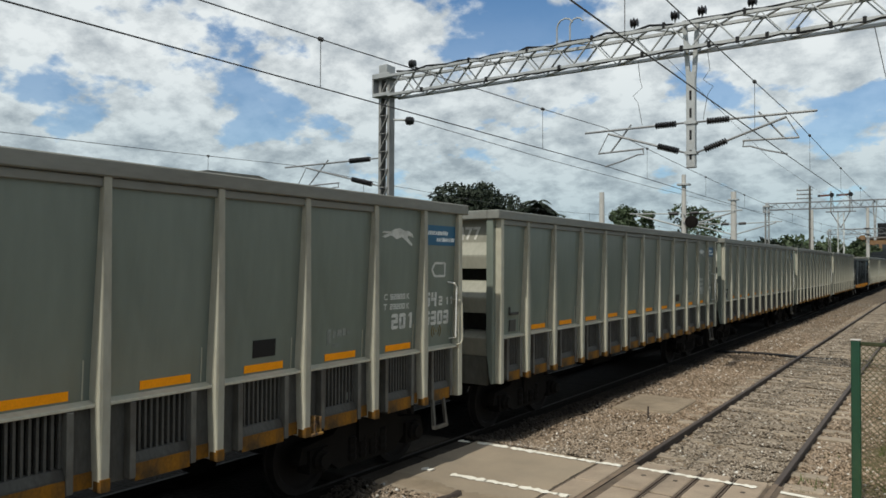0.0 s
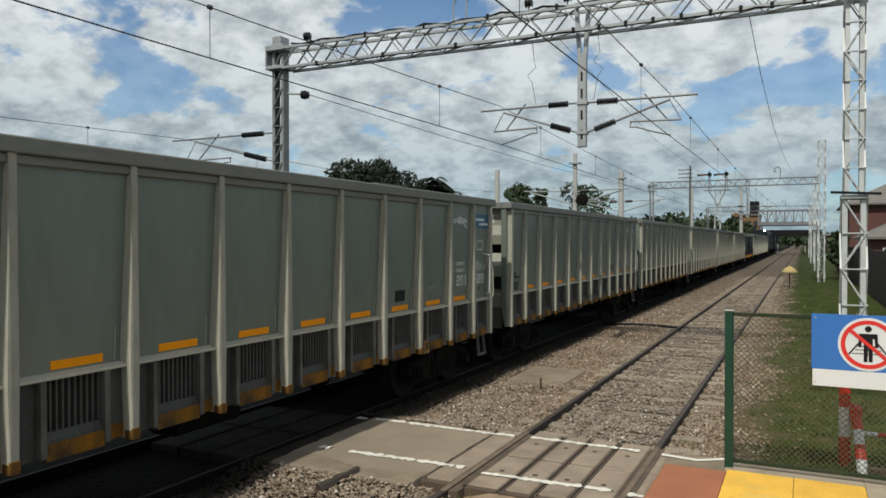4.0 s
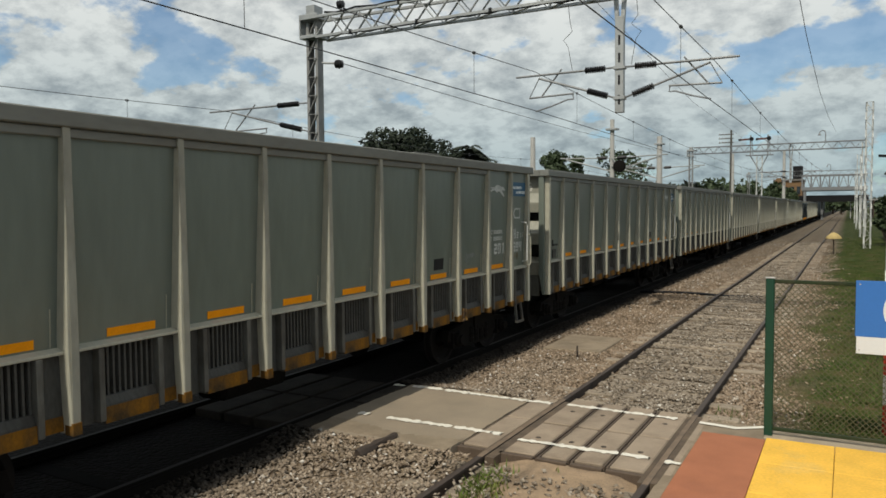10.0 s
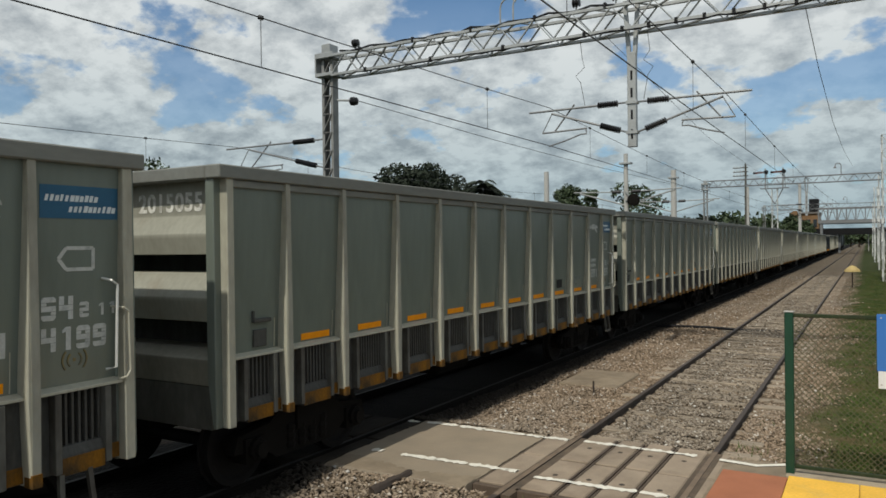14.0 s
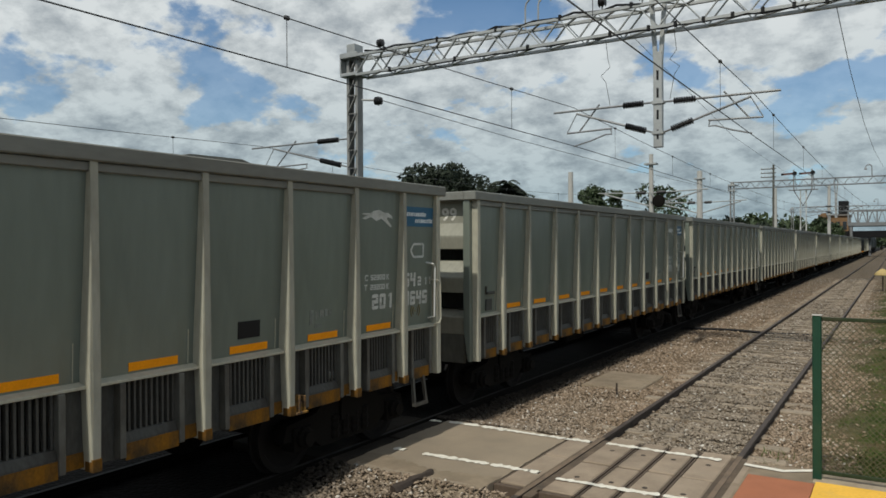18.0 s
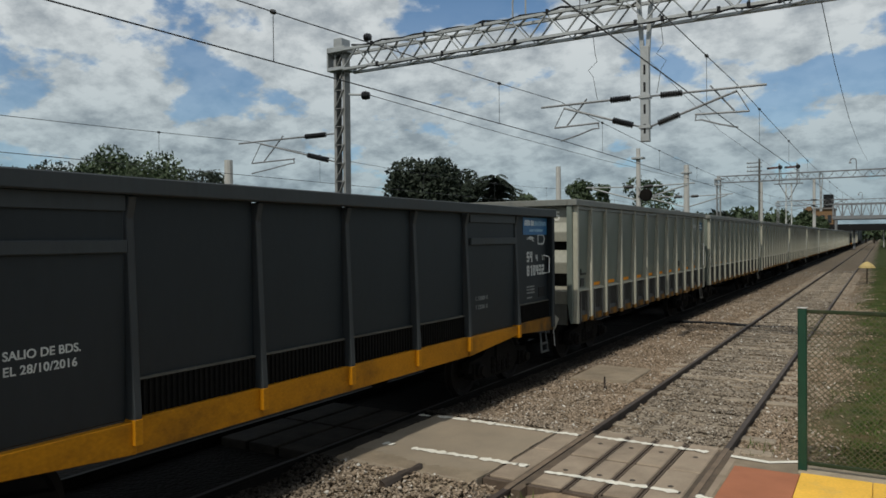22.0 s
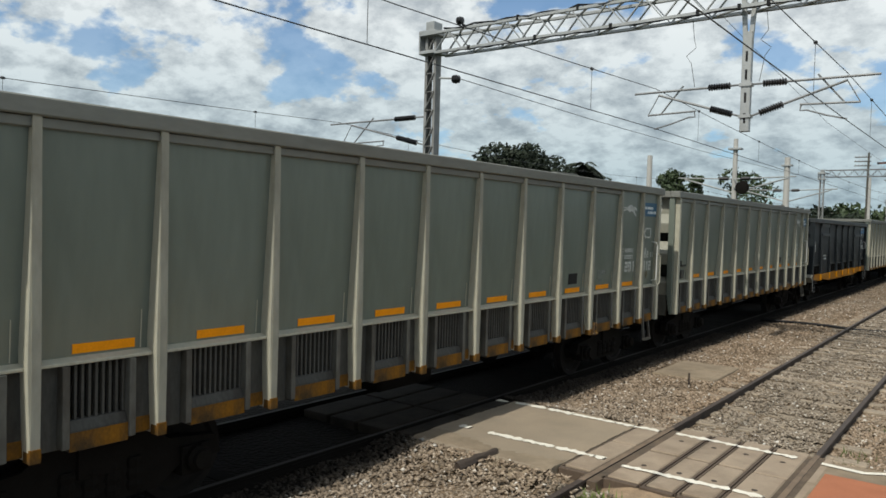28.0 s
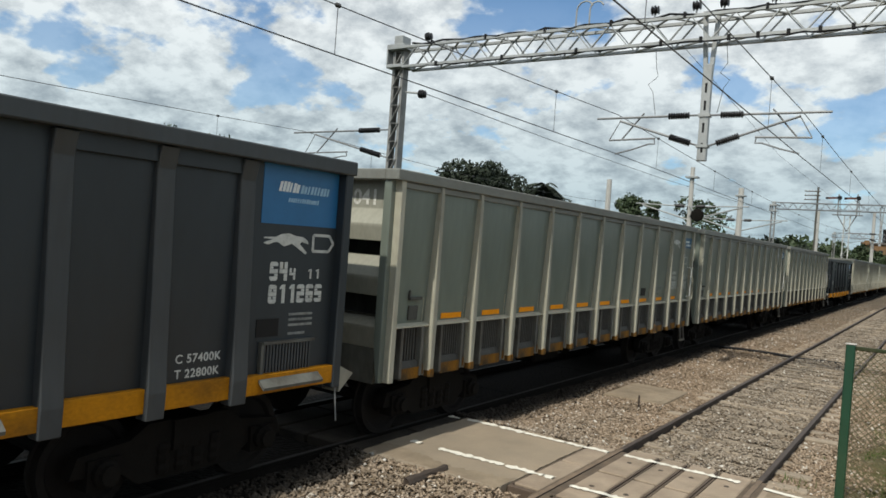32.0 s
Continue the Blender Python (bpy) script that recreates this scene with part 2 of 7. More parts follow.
M_RENDER = mat("orange_wall_render", (0.18, 0.105, 0.05), 0.9, 0, 0.12, 2, 20, 0.1)
M_BARK = mat("tree_bark", (0.10, 0.075, 0.055), 0.95, 0, 0.3, 3, 20, 0.4)
M_LEAF = mat("tree_leaf", (0.030, 0.050, 0.018), 0.7, 0, 0.3, 0.5, 6, 0, (0.045, 0.066, 0.024), (0.4, 0.7))
M_LEAFDARK = mat("dark_tree_leaf", (0.012, 0.021, 0.010), 0.75, 0, 0.3, 0.5, 6, 0, (0.019, 0.029, 0.014), (0.4, 0.7))
M_GRASS = mat("grass_blade", (0.054, 0.084, 0.0105), 0.8, 0, 0.35, 1.6, 20, 0, (0.109, 0.0936, 0.036), (0.50, 0.66))
M_GLASS = mat("dark_window_glass", (0.03, 0.035, 0.04), 0.08, 0, 0.05, 3, 10, 0)
M_PLATFORM = mat("platform_concrete", (0.34, 0.32, 0.28), 0.9, 0, 0.16, 2, 60, 0.2)
M_DUSTY = mat("dusty_stiffener_paint", (0.100, 0.100, 0.088), 0.7, 0, 0.2, 4, 30, 0.1, (0.040, 0.034, 0.027), (0.44, 0.66), (1, 1, 0.4))
M_RIM = mat("dusty_rim_paint", (0.155, 0.16, 0.145), 0.6, 0, 0.16, 2, 20, 0.08, (0.12, 0.112, 0.095), (0.45, 0.75), (1, 0.3, 1), 0.05)
# oily sleepers and rail sides with the train's shade put into the colour
M_OILSHADE = mat("oil_soaked_sleeper", (0.007, 0.006, 0.005), 0.95, 0, 0.3, 6, 50, 0.3, (0.011, 0.0095, 0.008), (0.5, 0.8), rnd=0.15, spec=0.1)
M_DARKRIB = mat("charcoal_rib_paint", (0.033, 0.038, 0.041), 0.5, 0, 0.16, 2, 14, 0.05, (0.03, 0.03, 0.03), (0.5, 0.8), (1, 1, 0.3), 0.03, 0.3)
M_END = mat("beige_end_paint", (0.25, 0.247, 0.203), 0.55, 0, 0.16, 2, 20, 0.06, (0.17, 0.14, 0.10), (0.55, 0.8), (1, 1, 0.4), 0.05)
M_ENDGREY = mat("dusty_end_paint", (0.215, 0.205, 0.165), 0.6, 0, 0.2, 2, 20, 0.06, (0.12, 0.105, 0.08), (0.5, 0.78), (1, 1, 0.4), 0.05)
M_ENDGRIME = mat("grimy_end_paint", (0.085, 0.083, 0.070), 0.75, 0, 0.25, 2, 20, 0.08, (0.045, 0.040, 0.032), (0.45, 0.72), (1, 1, 0.4), 0.05, 0.3)
M_DUST = mat("dusty_concrete", (0.234, 0.184, 0.127), 0.95, 0, 0.2, 4, 90, 0.4, (0.164, 0.127, 0.0861), (0.4, 0.65))
M_TUFT = mat("dry_tuft", (0.095, 0.135, 0.020), 0.8, 0, 0.3, 3, 20, 0, (0.19, 0.17, 0.05), (0.45, 0.7))
M_TUBE = mat("dull_galvanised_tube", (0.19, 0.195, 0.20), 0.55, 0.3, 0.14, 3, 40, 0.03)
M_SLATE = mat("slate_wagon_paint", (0.022, 0.027, 0.032), 0.45, 0, 0.16, 1.2, 8, 0.04, (0.018, 0.020, 0.022), (0.5, 0.8), (1, 1, 0.3), 0.03, 0.4)
M_SLATERIB = mat("slate_rib_paint", (0.040, 0.045, 0.049), 0.5, 0, 0.16, 2, 14, 0.05, (0.035, 0.033, 0.031), (0.5, 0.8), (1, 1, 0.3), 0.03, 0.4)
M_OLIVE = mat("weathered_olive_rail", (0.020, 0.032, 0.013), 0.7, 0, 0.3, 5, 40, 0.1, (0.05, 0.045, 0.025), (0.5, 0.75), spec=0.25)
M_RUSTY = mat("rusty_ochre_steel", (0.26, 0.135, 0.022), 0.85, 0, 0.35, 12, 60, 0.2, (0.045, 0.028, 0.018), (0.42, 0.6))
M_PALEGALV = mat("pale_zinc_paint", (0.50, 0.51, 0.50), 0.55, 0.15, 0.14, 3, 40, 0.05, (0.36, 0.365, 0.35), (0.5, 0.8))
# crossing concrete as it looks in the train's shade
M_SHADEPANEL = mat("sooty_concrete", (0.0338, 0.0279, 0.0216), 0.95, 0, 0.25, 4, 70, 0.3, (0.0158, 0.0131, 0.0103), (0.42, 0.66), rnd=0.1, spec=0.2)
M_NUMBER = mat("weathered_number_paint", (0.66, 0.65, 0.60), 0.65, 0, 0.2, 14, 70, 0.03, (0.27, 0.26, 0.23), (0.45, 0.7))
M_FAINT = mat("faded_stencil_paint", (0.20, 0.21, 0.20), 0.6, 0, 0.2, 20, 90, 0.03, (0.08, 0.085, 0.085), (0.45, 0.7))
M_STENCIL = mat("chalky_stencil_paint", (0.47, 0.48, 0.46), 0.65, 0, 0.2, 16, 80, 0.03, (0.25, 0.26, 0.25), (0.5, 0.75))
M_DECALWHITE = mat("white_decal_film", (0.62, 0.66, 0.68), 0.5, 0, 0.1, 12, 60, 0.01)
M_DECALPALE = mat("pale_blue_decal_film", (0.27, 0.42, 0.56), 0.5, 0, 0.1, 12, 60, 0.01)
M_GHOST = mat("ghosted_stencil_paint", (0.22, 0.235, 0.22), 0.6, 0, 0.2, 22, 90, 0.03, (0.13, 0.145, 0.13), (0.35, 0.6))
M_OCHREMARK = mat("faded_ochre_mark", (0.20, 0.15, 0.05), 0.7, 0, 0.2, 20, 80, 0.03, (0.13, 0.12, 0.08), (0.4, 0.65))
M_EARTH = mat("trodden_earth", (0.295, 0.208, 0.130), 0.95, 0, 0.35, 4, 60, 0.8, (0.20, 0.145, 0.095), (0.42, 0.66))


# ---- building helpers ----
def box(bm, x0, x1, y0, y1, z0, z1):
    v = [bm.verts.new((x, y, z)) for x in (x0, x1) for y in (y0, y1) for z in (z0, z1)]
    for f in ((0, 1, 3, 2), (4, 6, 7, 5), (0, 4, 5, 1), (2, 3, 7, 6), (0, 2, 6, 4), (1, 5, 7, 3)):
        bm.faces.new([v[i] for i in f])
    return bm


def prism(bm, pts, axis, a, b):
    """A polygon of 2D points pushed along an axis from a to b. Points are the other two axes in order x, y, z."""
    def at(p, c):
        q = list(p)
        q.insert(axis, c)
        return bm.verts.new(q)
    r0, r1 = [at(p, a) for p in pts], [at(p, b) for p in pts]
    n = len(pts)
    for i in range(n):
        bm.faces.new((r0[i], r0[(i + 1) % n], r1[(i + 1) % n], r1[i]))
    bm.faces.new(r0[::-1])
    bm.faces.new(r1)
    return bm


def tube(bm, p0, p1, r, seg=8, r1=None):
    p0, p1 = Vector(p0), Vector(p1)
    d = (p1 - p0).normalized()
    a = d.orthogonal().normalized()
    b = d.cross(a)
    r1 = r if r1 is None else r1
    rings = []
    for p, rr in ((p0, r), (p1, r1)):
        rings.append([bm.verts.new(p + (a * math.cos(2 * math.pi * i / seg) + b * math.sin(2 * math.pi * i / seg)) * rr) for i in range(seg)])
    for i in range(seg):
        bm.faces.new((rings[0][i], rings[0][(i + 1) % seg], rings[1][(i + 1) % seg], rings[1][i]))
    bm.faces.new(rings[0][::-1]), bm.faces.new(rings[1])
    return bm


def polytube(bm, pts, r, seg=6):
    """One continuous tube along a line of points."""
    pts = [Vector(p) for p in pts]
    rings, a = [], None
    for i, p in enumerate(pts):
        d = (pts[min(i + 1, len(pts) - 1)] - pts[max(i - 1, 0)]).normalized()
        a = d.orthogonal().normalized() if a is None else (a - d * a.dot(d)).normalized()
        b = d.cross(a)
        rings.append([bm.verts.new(p + (a * math.cos(2 * math.pi * k / seg) + b * math.sin(2 * math.pi * k / seg)) * r) for k in range(seg)])
    for q, w in zip(rings, rings[1:]):
        for i in range(seg):
            bm.faces.new((q[i], q[(i + 1) % seg], w[(i + 1) % seg], w[i]))
    bm.faces.new(rings[0][::-1]), bm.faces.new(rings[-1])
    return bm


def bar(bm, p0, p1, w, h=None):
    """A square bar between two points."""
    h = h or w
    p0, p1 = Vector(p0), Vector(p1)
    d = (p1 - p0).normalized()
    up = Vector((0, 0, 1)) if abs(d.z) < 0.9 else Vector((0, 1, 0))
    a = d.cross(up).normalized()
    b = a.cross(d)
    r = [[bm.verts.new(p + a * sx * w / 2 + b * sz * h / 2) for sx, sz in ((-1, -1), (1, -1), (1, 1), (-1, 1))] for p in (p0, p1)]
    for i in range(4):
        bm.faces.new((r[0][i], r[0][(i + 1) % 4], r[1][(i + 1) % 4], r[1][i]))
    bm.faces.new(r[0][::-1]), bm.faces.new(r[1])
    return bm


def lathe(bm, p0, d, profile, seg=20):
    """Rings of (distance along d, radius) round the axis through p0."""
    p0, d = Vector(p0), Vector(d).normalized()
    a = d.orthogonal().normalized()
    b = d.cross(a)
    rings = [[bm.verts.new(p0 + d * s + (a * math.cos(2 * math.pi * i / seg) + b * math.sin(2 * math.pi * i / seg)) * r) for i in range(seg)] for s, r in profile]
    for q, w in zip(rings, rings[1:]):
        for i in range(seg):
            bm.faces.new((q[i], q[(i + 1) % seg], w[(i + 1) % seg], w[i]))
    bm.faces.new(rings[0][::-1]), bm.faces.new(rings[-1])
    return bm


def B():
    return bmesh.new()


def to_mesh(name, bm, material, bevel=0.0, smooth=False):
    bmesh.ops.recalc_face_normals(bm, faces=bm.faces[:])
    if bevel:
        bmesh.ops.bevel(bm, geom=bm.edges[:], offset=bevel, segments=1, affect="EDGES", clamp_overlap=True)
    me = bpy.data.meshes.new(name)
    bm.to_mesh(me)
    bm.free()
    me.materials.append(material)
    if smooth:
        for p in me.polygons:
            p.use_smooth = True
    return me


def part(name, bm, material, parent=None, label="", bevel=0.0, smooth=False):
    ob = new(name, to_mesh(name, bm, material, bevel, smooth))
    ob.parent = parent
    if label:
        ob["label"] = label
    return ob


def again(ob, parent, m=None, name=None):
    """Another object on the same mesh."""
    o = new(name or ob.name.split(".")[0], ob.data)
    o.parent = parent
    if m is not None:
        o.matrix_basis = m
    if ob.get("label"):
        o["label"] = ob["label"]
    return o


def raw(name, verts, faces, material, parent=None, smooth=False):
    me = bpy.data.meshes.new(name)
    me.from_pydata(verts, [], faces)
    me.materials.append(material)
    if smooth:
        me.polygons.foreach_set("use_smooth", [True] * len(me.polygons))
    ob = new(name, me)
    ob.parent = parent
    return ob


def words(text, size, material, parent, m, name="lettering", spacing=1.0, bold=0.0, width=1.0):
    """Painted lettering as a thin mesh; m puts its lower left corner, text in the XY plane of m."""
    cu = bpy.data.curves.new("type", "FONT")
    cu.body, cu.size, cu.extrude, cu.space_character, cu.offset = text, size, 0.0012, spacing, bold
    tmp = bpy.data.objects.new("type", cu)
    scene.collection.objects.link(tmp)
    me = bpy.data.meshes.new_from_object(tmp.evaluated_get(bpy.context.evaluated_depsgraph_get()))
    bpy.data.objects.remove(tmp)
    bpy.data.curves.remove(cu)
    me.name = name
    me.materials.clear()
    me.materials.append(material)
    ob = new(name, me)
    ob.parent = parent
    ob.matrix_basis = m @ Matrix.Diagonal((width, 1, 1, 1))
    return ob


def empty(name, label, category, group="", kind="", m=None):
    ob = new(name)
    ob.empty_display_size = 0.3
    if m is not None:
        ob.matrix_basis = m
    return tagged(ob, label, category, group, kind)


# ---- ground, tracks, crossing, paving ----
NEAR_X, FAR_X, THIRD_X = -2.525, -6.95, -17.3      # track centres
HALF = 0.873                                       # half the distance between rail heads (broad gauge)


def ground_material():
    m = bpy.data.materials.new("ballast_and_grass_ground")
    m.use_nodes = True
    nt = m.node_tree
    N, L = nt.nodes.new, nt.links.new
    p = nt.nodes["Principled BSDF"]
    p.inputs["Roughness"].default_value, p.inputs["Specular IOR Level"].default_value = 0.95, 0.12
    geo, sep = N("ShaderNodeNewGeometry"), N("ShaderNodeSeparateXYZ")
    L(geo.outputs["Position"], sep.inputs[0])

    def noise_tex(scale, detail=6, rough=0.6):
        n = N("ShaderNodeTexNoise")
        n.inputs["Scale"].default_value, n.inputs["Detail"].default_value, n.inputs["Roughness"].default_value = scale, detail, rough
        L(geo.outputs["Position"], n.inputs["Vector"])
        return n.outputs["Fac"]

    def ramp(src, stops):
        r = N("ShaderNodeValToRGB")
        while len(r.color_ramp.elements) < len(stops):
            r.color_ramp.elements.new(0.5)
        for e, (pos, c) in zip(r.color_ramp.elements, stops):
            e.position, e.color = pos, (*c, 1)
        L(src, r.inputs[0])
        return r.outputs[0]

    vor = N("ShaderNodeTexVoronoi")
    vor.inputs["Scale"].default_value = 19
    L(geo.outputs["Position"], vor.inputs["Vector"])
    bw = N("ShaderNodeSeparateColor")
    L(vor.outputs["Color"], bw.inputs[0])
    stone = ramp(bw.outputs[0], [(0.0, (0.135, 0.105, 0.075)), (0.5, (0.205, 0.157, 0.112)), (0.85, (0.26, 0.205, 0.148)), (1.0, (0.30, 0.26, 0.21))])
    dirt = ramp(noise_tex(0.9), [(0.35, (0.72, 0.68, 0.63)), (0.7, (1.0, 0.97, 0.93))])
    mul = N("ShaderNodeMixRGB")
    mul.blend_type = "MULTIPLY"
    mul.inputs[0].default_value = 1
    L(stone, mul.inputs[1]), L(dirt, mul.inputs[2])
    grass = ramp(noise_tex(1.4, 9, 0.68), [(0.38, (0.022, 0.038, 0.006)), (0.49, (0.042, 0.058, 0.011)), (0.57, (0.070, 0.068, 0.022)), (0.63, (0.095, 0.068, 0.036)), (0.73, (0.16, 0.115, 0.068))])

    # grass begins east of the near track and, in darker green, west of the goods track
    wob = N("ShaderNodeMath")
    wob.operation = "MULTIPLY_ADD"
    L(noise_tex(0.8, 8, 0.7), wob.inputs[0])
    wob.inputs[1].default_value = 1.7
    L(sep.outputs["X"], wob.inputs[2])
    east = N("ShaderNodeMapRange")
    L(wob.outputs[0], east.inputs[0])
    east.inputs[1].default_value, east.inputs[2].default_value = -0.35, 0.55
    west = N("ShaderNodeMapRange")
    L(wob.outputs[0], west.inputs[0])
    west.inputs[1].default_value, west.inputs[2].default_value = -8.5, -9.1
    # the train's shade, over oily brake dust, put into the goods track's bed
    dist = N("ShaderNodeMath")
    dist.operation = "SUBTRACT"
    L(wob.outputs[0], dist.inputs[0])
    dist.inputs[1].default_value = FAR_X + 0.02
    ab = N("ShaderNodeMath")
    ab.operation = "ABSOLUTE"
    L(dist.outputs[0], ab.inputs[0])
    oil_shade = N("ShaderNodeMapRange")
    L(ab.outputs[0], oil_shade.inputs[0])
    oil_shade.inputs[1].default_value, oil_shade.inputs[2].default_value, oil_shade.inputs[3].default_value, oil_shade.inputs[4].default_value = 2.25, 2.55, 0.98, 0.0
    shade_soak = N("ShaderNodeMixRGB")
    shade_soak.inputs[2].default_value = (0.006, 0.0053, 0.0045, 1)
    L(oil_shade.outputs[0], shade_soak.inputs[0]), L(mul.outputs[0], shade_soak.inputs[1])
    mx = N("ShaderNodeMixRGB")
    dark_grass = ramp(noise_tex(1.1, 8, 0.6), [(0.4, (0.014, 0.024, 0.006)), (0.65, (0.030, 0.042, 0.012))])
    beyond = N("ShaderNodeMixRGB")
    L(west.outputs[0], beyond.inputs[0]), L(shade_soak.outputs[0], beyond.inputs[1]), L(dark_grass, beyond.inputs[2])
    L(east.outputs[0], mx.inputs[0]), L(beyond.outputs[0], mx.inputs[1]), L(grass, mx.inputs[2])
    # greyer stone towards the station, with cloud shade put into its colour
    far_dim, dim = N("ShaderNodeMapRange"), N("ShaderNodeMixRGB")
    L(sep.outputs["Y"], far_dim.inputs[0])
    far_dim.inputs[1].default_value, far_dim.inputs[2].default_value, far_dim.inputs[3].default_value, far_dim.inputs[4].default_value = 26, 75, 0.0, 1.0
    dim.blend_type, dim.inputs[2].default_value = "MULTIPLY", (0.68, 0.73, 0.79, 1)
    L(far_dim.outputs[0], dim.inputs[0]), L(mx.outputs[0], dim.inputs[1])
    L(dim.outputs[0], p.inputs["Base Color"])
    b = N("ShaderNodeBump")
    b.inputs["Strength"].default_value, b.inputs["Distance"].default_value = 0.9, 0.04
    inv = N("ShaderNodeMath")
    inv.operation = "SUBTRACT"
    inv.inputs[0].default_value = 1.0
    L(vor.outputs["Distance"], inv.inputs[1])
    L(inv.outputs[0], b.inputs["Height"]), L(b.outputs[0], p.inputs["Normal"])
    return m


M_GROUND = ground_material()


def ground_z(x):
    """Height of the ground across the line."""
    pts = ((-4000, -0.6), (-24, -0.5), (-20, -0.13), (-14.6, -0.13), (-13.6, -0.45), (-10.4, -0.45), (-9.2, -0.125), (-0.95, -0.125), (-0.2, -0.05), (2, 0.0), (4000, 0.0))
    for (a, za), (b, zb) in zip(pts, pts[1:]):
        if a <= x <= b:
            return za + (zb - za) * (x - a) / (b - a)
    return 0.0


def make_ground():
    xs = [-4000, -800, -200, -60, -24, -20, -17, -14.6, -13.6, -12, -10.4, -9.2, -7, -5, -3, -0.95, -0.6, -0.2, 2, 8, 30, 120, 600, 4000]
    ys = [-4000, -600, -100, -20, 0, 10, 20, 40, 80, 160, 400, 1200, 5000]
    verts = [(x, y, ground_z(x)) for y in ys for x in xs]
    n = len(xs)
    faces = [(j * n + i, j * n + i + 1, (j + 1) * n + i + 1, (j + 1) * n + i) for j in range(len(ys) - 1) for i in range(n - 1)]
    tagged(raw("ground", verts, faces, M_GROUND), "stony railway ground with worn grass beside the line", "ground", kind="structure")


make_ground()

RAIL_PROFILE = [(-0.07, -0.16), (0.07, -0.16), (0.07, -0.148), (0.018, -0.128), (0.010, -0.05), (0.034, -0.036), (0.034, -0.004),
                (-0.034, -0.004), (-0.034, -0.036), (-0.010, -0.05), (-0.018, -0.128), (-0.07, -0.148)]


def make_track(name, cx, y0, y1, label, sleepers_to):
    tr = empty(name, label, "railway track", kind="structure", m=pose(cx, 0, 0))
    rail = part("rail", prism(B(), RAIL_PROFILE, 1, y0, y1), M_OILSHADE if name == "train_track" else M_RAIL, tr)
    rail.matrix_basis = pose(-HALF, 0, 0)
    again(rail, tr, pose(HALF, 0, 0))
    top = M_RAILRUST if name == "near_track" else M_RAILDARK if name == "train_track" else M_RAILTOP
    near = name == "near_track"
    spans = [(y0, y1, top, "worn running surface")]
    if near:      # trodden dust lies on the rail heads at the crossing
        spans = [(y0, 6.95, top, "worn running surface"), (6.95, 9.62, M_RAILDUST, "dusty trodden rail head"), (9.62, y1, top, "worn running surface")]
    for a, b, material, label in spans:
        head = part("rail_head", prism(B(), [(-0.031, -0.004), (0.031, -0.004), (0.024, 0.0), (-0.024, 0.0)], 1, a, b), material, rail, label)
        again(head, tr.children[1])
    sl = None
    y, k = y0 + 0.3, 0
    rng = random.Random(5)
    while y < sleepers_to:
        skip = name == "near_track" and 6.9 < y < 9.45
        if not skip and y > -14:
            if sl is None:
                sl = part("sleeper", box(B(), -1.33, 1.33, -0.115, 0.115, -0.30, -0.084), M_OILSHADE if name == "train_track" else M_SLEEPER, tr, "weathered wooden sleeper sunk in stones", bevel=0.012)
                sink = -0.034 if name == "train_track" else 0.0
                sl.matrix_basis = pose(0, y, sink, 0, 0, rng.uniform(-0.8, 0.8))
            else:
                again(sl, tr, pose(rng.uniform(-0.03, 0.03), y, sink + rng.uniform(-0.028, 0.002), 0, 0, rng.uniform(-1.3, 1.3)))
        y += 0.62
        k += 1
    return tr


make_track("near_track", NEAR_X, -30, 420, "empty broad-gauge track with rusty rails on stone ballast", 62)
make_track("train_track", FAR_X, -60, 420, "broad-gauge track under the goods train", 40)
make_track("third_track", THIRD_X, -60, 420, "further track beyond the train", 40)


